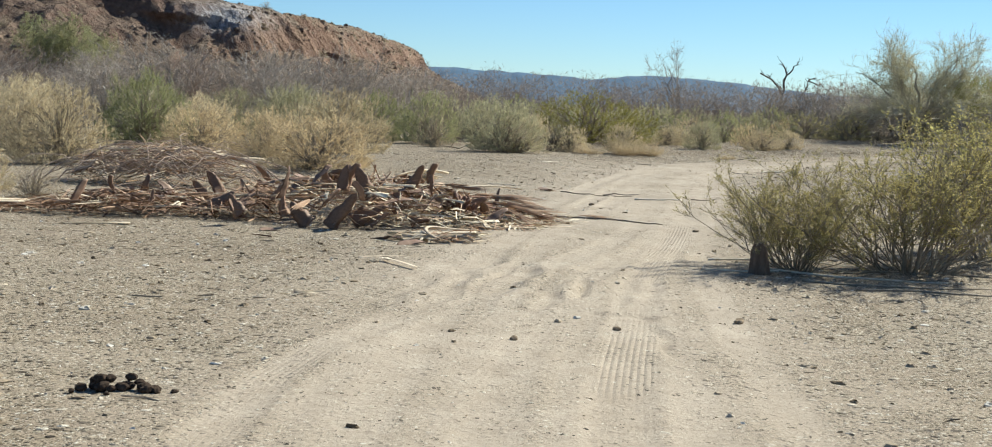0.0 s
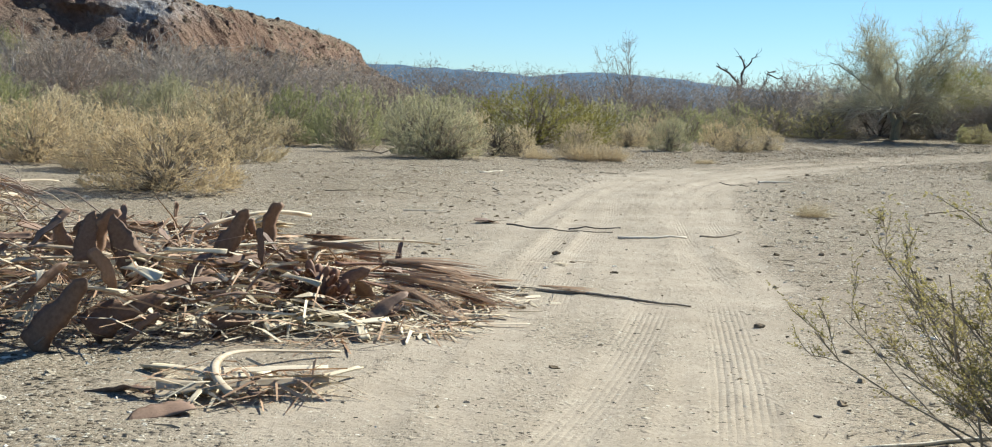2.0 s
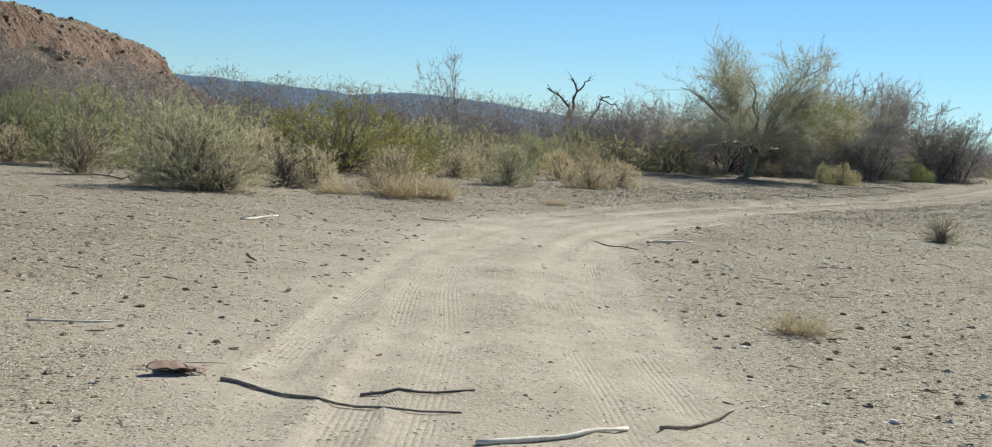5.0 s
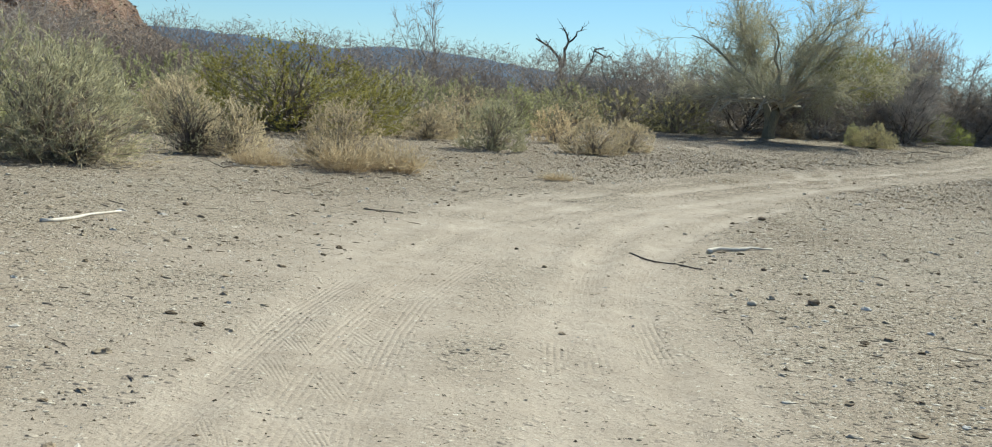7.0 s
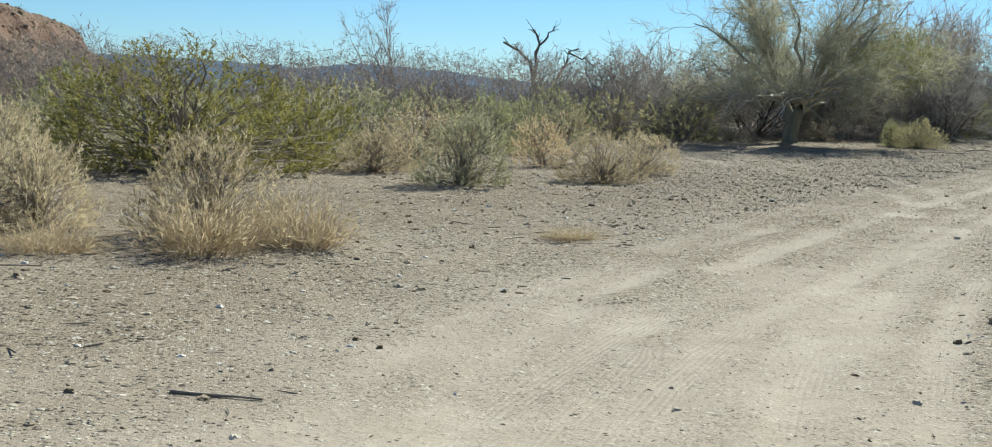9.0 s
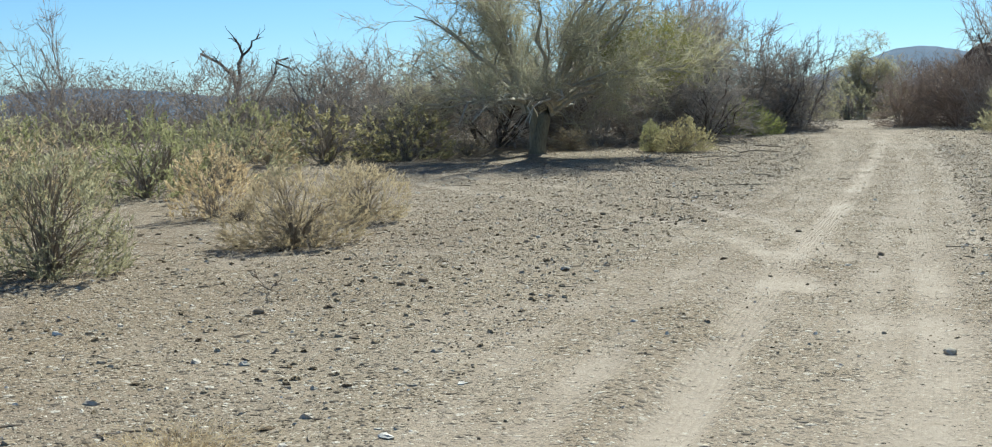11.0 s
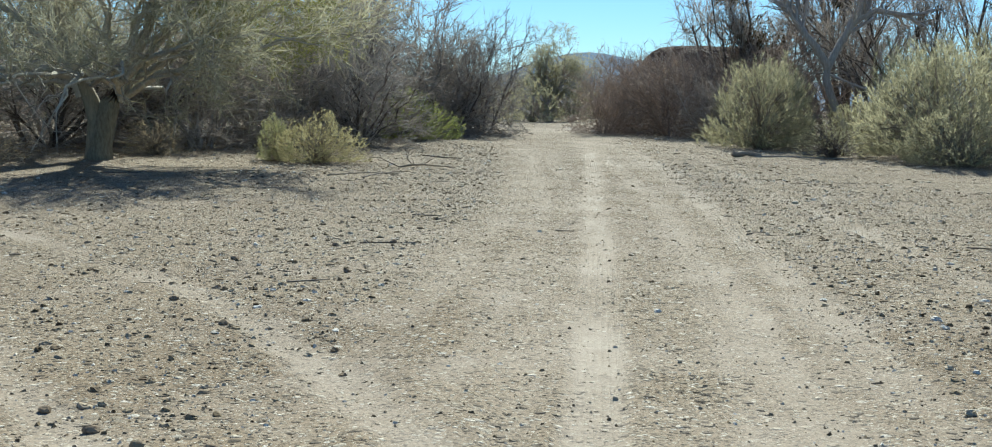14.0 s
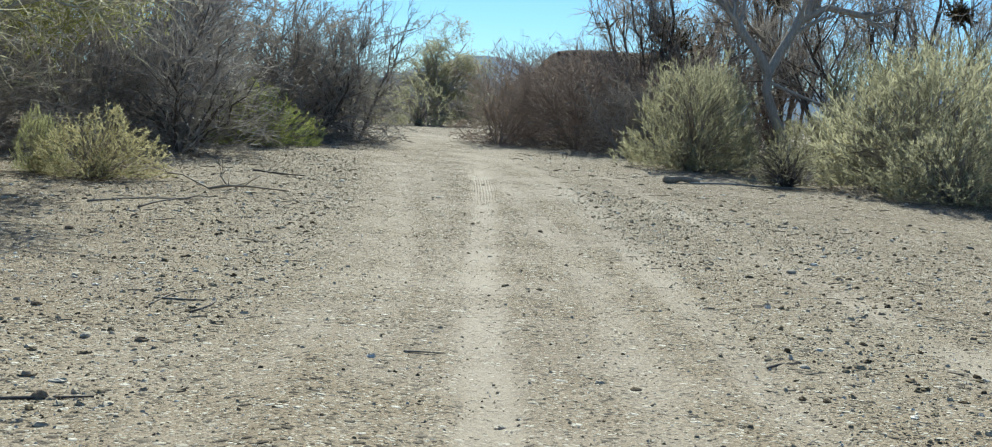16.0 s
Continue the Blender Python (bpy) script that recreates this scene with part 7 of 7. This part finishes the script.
def rock_geo(rs, r, flat=0.65):
    bm = bmesh.new()
    bmesh.ops.create_icosphere(bm, subdivisions=2, radius=r)
    k = rs.uniform(-9, 9, 3)
    for v in bm.verts:
        c = v.co / r
        f = 1 + 0.35 * noise.noise(Vector(c) * 1.3 + Vector(k)) + 0.14 * noise.noise(Vector(c) * 3.1 + Vector(k))
        v.co = Vector((c.x * f * 1.15, c.y * f * 0.9, c.z * f * flat)) * r
    return bm


def rock(x, y, r, mat, label, seed):
    rs = np.random.default_rng(seed)
    r *= 0.7
    ob = part("rock", rock_geo(rs, r), mat)
    ob.matrix_basis = pose(x, y, ground_z(x, y) + r * 0.28, 0, 0, rs.uniform(0, 360))
    return tagged(ob, label, "rock", "loose rocks on the track")


DR, PR = "dark brown loose rock on the sand", "pale loose rock on the gravel"
rock(1.6, 21.4, 0.065, M_ROCK, DR, 0)
rock(2.67, 16.95, 0.05, M_ROCK, DR, 1)
rock(7.43, 34.04, 0.075, M_ROCK, DR, 2)
rock(6.82, 33.84, 0.06, M_PALE_ROCK, PR, 3)
rock(9.99, 41.15, 0.07, M_ROCK, DR, 4)
rock(16.66, 54.38, 0.05, M_ROCK, DR, 5)
rock(12.89, 51.12, 0.06, M_PALE_ROCK, PR, 6)
rock(16.12, 50.49, 0.05, M_ROCK, DR, 7)
rock(16.92, 52.79, 0.05, M_ROCK, DR, 8)
rock(16.09, 55.99, 0.06, M_ROCK, DR, 9)
rock(20.08, 58.72, 0.05, M_ROCK, DR, 10)
rock(22.69, 62.65, 0.05, M_ROCK, DR, 11)
rock(18.2, 58.0, 0.05, M_ROCK, DR, 12)
rock(16.37, 55.43, 0.045, M_ROCK, DR, 13)
rock(16.4, 54.97, 0.05, M_ROCK, DR, 14)
rock(18.04, 56.96, 0.05, M_ROCK, DR, 15)
rock(19.74, 60.05, 0.05, M_ROCK, DR, 16)
rock(11.42, 51.0, 0.06, M_ROCK, DR, 17)
rock(22.5, 61.58, 0.045, M_PALE_ROCK, PR, 18)
rock(20.98, 60.34, 0.05, M_ROCK, DR, 19)
rock(15.22, 53.92, 0.05, M_ROCK, DR, 20)
rock(15.05, 54.36, 0.05, M_ROCK, DR, 21)
rock(14.24, 52.93, 0.05, M_ROCK, DR, 22)
rock(21.67, 60.34, 0.06, M_ROCK, DR, 23)
rock(9.78, 50.35, 0.06, M_ROCK, DR, 24)
rock(11.17, 50.9, 0.05, M_ROCK, DR, 25)
rock(7.51, 55.4, 0.06, M_ROCK, DR, 26)
rock(2.3, 38.24, 0.05, M_ROCK, DR, 27)
rock(7.8, 35.92, 0.04, M_ROCK, DR, 28)
rock(4.6, 21.87, 0.05, M_ROCK, DR, 29)
rock(6.11, 25.0, 0.05, M_ROCK, DR, 30)
rock(1.0, 17.6, 0.035, M_ROCK, DR, 31)
rock(0.9, 9.1, 0.045, M_ROCK, DR, 32)
rock(0.15, 8.5, 0.045, M_ROCK, DR, 33)
rock(1.9, 9.7, 0.06, M_ROCK, DR, 34)
rock(0.2, 20.9, 0.045, M_ROCK, DR, 35)
rock(-1.2, 21.0, 0.05, M_ROCK, DR, 36)
rock(13.1, 46.5, 0.06, M_PALE_ROCK, PR, 37)
rock(24.6, 66.2, 0.06, M_ROCK, DR, 38)
rock(29.4, 61.3, 0.06, M_PALE_ROCK, PR, 39)


def dung_pile():
    rs = np.random.default_rng(12)
    base = thing("dung_pile", "small heap of dry dark dung balls on the sand", "dung")
    base.matrix_basis = pose(-1.96, 6.54, ground_z(-1.96, 6.54))
    for x, y, z, r in ((-0.18, 0.0, 0.02, 0.034), (-0.21, -0.06, 0.012, 0.018), (-0.12, 0.05, 0.022, 0.034), (-0.07, 0.0, 0.028, 0.042), (-0.085, 0.03, 0.075, 0.036),
                       (-0.13, 0.07, 0.05, 0.03), (-0.04, 0.05, 0.07, 0.033), (-0.02, -0.01, 0.02, 0.026), (0.03, 0.02, 0.024, 0.036), (0.05, 0.06, 0.026, 0.034), (0.06, 0.09, 0.075, 0.03),
                       (0.14, 0.03, 0.028, 0.036), (0.17, -0.01, 0.024, 0.034), (0.20, 0.01, 0.022, 0.032), (0.225, -0.02, 0.014, 0.022), (0.31, 0.0, 0.012, 0.02), (0.11, 0.06, 0.05, 0.026), (-0.02, -0.09, 0.01, 0.016)):
        ob = part("dung_ball", rock_geo(rs, r, 0.68), M_DUNG, base)
        ob.matrix_basis = pose(x, y, z * 0.8, rs.uniform(-20, 20), 0, rs.uniform(0, 360))


dung_pile()


def gravel():
    """Loose stones on both sides of the wheel tracks, as one object."""
    rs = np.random.default_rng(91)
    line = ROAD[(ROAD[:, 1] > 2) & (ROAD[:, 0] < 46)]
    count = 84000
    c = line[rs.integers(0, len(line), count)]
    t = rs.uniform(0, 6.283, count)
    rad = 10.0 * rs.uniform(0, 1, count) ** 0.6
    x, y = c[:, 0] + rad * np.cos(t), c[:, 1] + rad * np.sin(t)
    d, _ = off_line(ROAD, x, y)
    keep = rs.uniform(0, 1, count) < np.where(np.abs(d) < 1.5, 0.3, 0.95)
    x, y, d = x[keep], y[keep], d[keep]
    n = len(x)
    # the gravel flat beside the upper track is far denser
    m = 150000
    c2 = line[(line[:, 1] > 47)][rs.integers(0, int((line[:, 1] > 47).sum()), m)]
    t2, rad2 = rs.uniform(0, 6.283, m), 7.5 * rs.uniform(0, 1, m) ** 0.75
    x2, y2 = c2[:, 0] + rad2 * np.cos(t2), c2[:, 1] + rad2 * np.sin(t2)
    ok = (y2 - 46.0 + 0.3 * (x2 - 10) > rs.normal(0, 1.5, m)) & (x2 < 34)
    x2, y2 = x2[ok], y2[ok]
    d2, _ = off_line(ROAD, x2, y2)
    ok = rs.uniform(0, 1, len(x2)) < np.where(np.abs(d2) < 1.4, 0.35, 1.0) * (0.55 + 0.45 * (lattice(rs, x2, y2, 0.9) > -0.2))
    x, y, d = np.concatenate([x, x2[ok]]), np.concatenate([y, y2[ok]]), np.concatenate([d, d2[ok]])
    # few stones stay in the wheel tracks
    worn = GRID["bare"][np.clip(np.searchsorted(GRID["y"], y), 0, len(GRID["y"]) - 1), np.clip(np.searchsorted(GRID["x"], x), 0, len(GRID["x"]) - 1)]
    late = np.arange(len(x)) >= len(x) - int(ok.sum())
    stay = rs.uniform(0, 1, len(x)) > worn * 0.8
    x, y, d, late = x[stay], y[stay], d[stay], late[stay]
    n = len(x)
    r = np.minimum(0.006 + np.where(late, 0.0050, 0.0064) * rs.exponential(1.0, n), np.where(late, 0.027, 0.042)) * np.interp(y, [30, 50], [0.9, 0.85]) * np.where(np.abs(d) < 1.6, 0.75, 1.0)
    z = on_ground(x, y)
    def shaped(sel, form, tri):
        m, count = len(form), int(sel.sum())
        a = rs.uniform(0, 6.283, count)
        v = form[None] * (r[sel][:, None, None] * rs.uniform(0.62, 1.3, (count, m, 1))) * np.stack([rs.uniform(1.0, 1.6, count), np.ones(count), np.where(late[sel], 1.0, 0.75) * rs.uniform(0.6, 1.25, count)], axis=1)[:, None]
        ca, sa = np.cos(a)[:, None], np.sin(a)[:, None]
        v = np.stack([v[..., 0] * ca - v[..., 1] * sa, v[..., 0] * sa + v[..., 1] * ca, v[..., 2]], axis=-1)
        v += np.stack([x[sel], y[sel], z[sel] + r[sel] * 0.05], axis=1)[:, None]
        f = tri[None] + (np.arange(count) * m)[:, None, None]
        return v.reshape(-1, 3), [f.reshape(-1, 3)]

    small = np.array([(1, 0, -0.3), (0.1, 0.95, -0.3), (-0.95, 0.2, -0.3), (-0.2, -0.95, -0.3), (0.35, 0.3, 0.62), (-0.4, -0.25, 0.55)], float)
    small_f = np.array([(0, 1, 4), (1, 2, 4), (2, 5, 4), (2, 3, 5), (3, 0, 5), (0, 4, 5)])
    t6, t5 = np.arange(6) * 1.0472, np.arange(5) * 1.2566 + 0.4
    large = np.concatenate([np.stack([np.cos(t6), np.sin(t6), 0 * t6 - 0.3], axis=1), np.stack([np.cos(t6 + 0.5), np.sin(t6 + 0.5), 0 * t6 + 0.25], axis=1), np.stack([0.55 * np.cos(t5), 0.55 * np.sin(t5), 0 * t5 + 0.72], axis=1)])
    large_f = np.array([(i, (i + 1) % 6, 6 + i) for i in range(6)] + [((i + 1) % 6, 6 + (i + 1) % 6, 6 + i) for i in range(6)] + [(6, 7, 12), (7, 13, 12), (7, 8, 13), (8, 9, 13), (9, 14, 13), (9, 10, 14), (10, 15, 14), (10, 11, 15), (11, 16, 15), (11, 6, 16), (6, 12, 16), (12, 13, 14), (12, 14, 15), (12, 15, 16)])
    for lot, mat, label in ((~late, M_STONE, "scattered pale and brown grit stones on the desert floor"), (late, M_BROWNSTONE, "dense brown, grey and white gravel beside the upper track")):
        v, f = joined([shaped(lot & (r < 0.021), small, small_f), shaped(lot & (r >= 0.021), large, large_f)])
        tagged(part("gravel", build_mesh("gravel", v, f), mat), label, "gravel", kind="stuff")


gravel()


def litter():
    """Bits of dry twig and leaf on the ground."""
    rs = np.random.default_rng(37)
    n = 2600
    line = ROAD[(ROAD[:, 1] > 3) & (ROAD[:, 0] < 42)]
    c = line[rs.integers(0, len(line), n)]
    t, rad = rs.uniform(0, 6.283, n), 2.0 + 10.0 * rs.uniform(0, 1, n) ** 0.8
    x, y = c[:, 0] + rad * np.cos(t), c[:, 1] + rad * np.sin(t)
    near = np.array([q for q in SPOTS if q[1] < 75])
    m = 3600
    q = near[rs.integers(0, len(near), m)]
    t, rad = rs.uniform(0, 6.283, m), q[:, 2] * rs.uniform(0.25, 1.1, m)
    x, y = np.concatenate([x, q[:, 0] + rad * np.cos(t)]), np.concatenate([y, q[:, 1] + rad * np.sin(t)])
    d, _ = off_line(ROAD, x, y)
    x, y, d = x[np.abs(d) > 1.4], y[np.abs(d) > 1.4], d[np.abs(d) > 1.4]
    n = len(x)
    z = on_ground(x, y) + 0.006
    a, ln = rs.uniform(0, 6.283, n), rs.uniform(0.02, 0.08, n)
    ln[: n // 25] *= 2.5
    w = np.stack([np.cos(a), np.sin(a), rs.normal(0, 0.08, n)], axis=1) * ln[:, None]
    k = np.array([-1, 0, 1])[None, :, None]
    P = np.stack([x, y, z], axis=1)[:, None] + w[:, None] * k
    P[:, 1, :2] += rs.normal(0, 0.012, (n, 2))
    R = np.tile([0.004, 0.0045, 0.002], (n, 1)) * rs.uniform(0.7, 1.5, (n, 1))
    tagged(part("twig_litter", build_mesh("twig_litter", *tubes(P, R)), B_STEM), "scattered dry twig and leaf litter on the ground", "litter", kind="stuff")


litter()
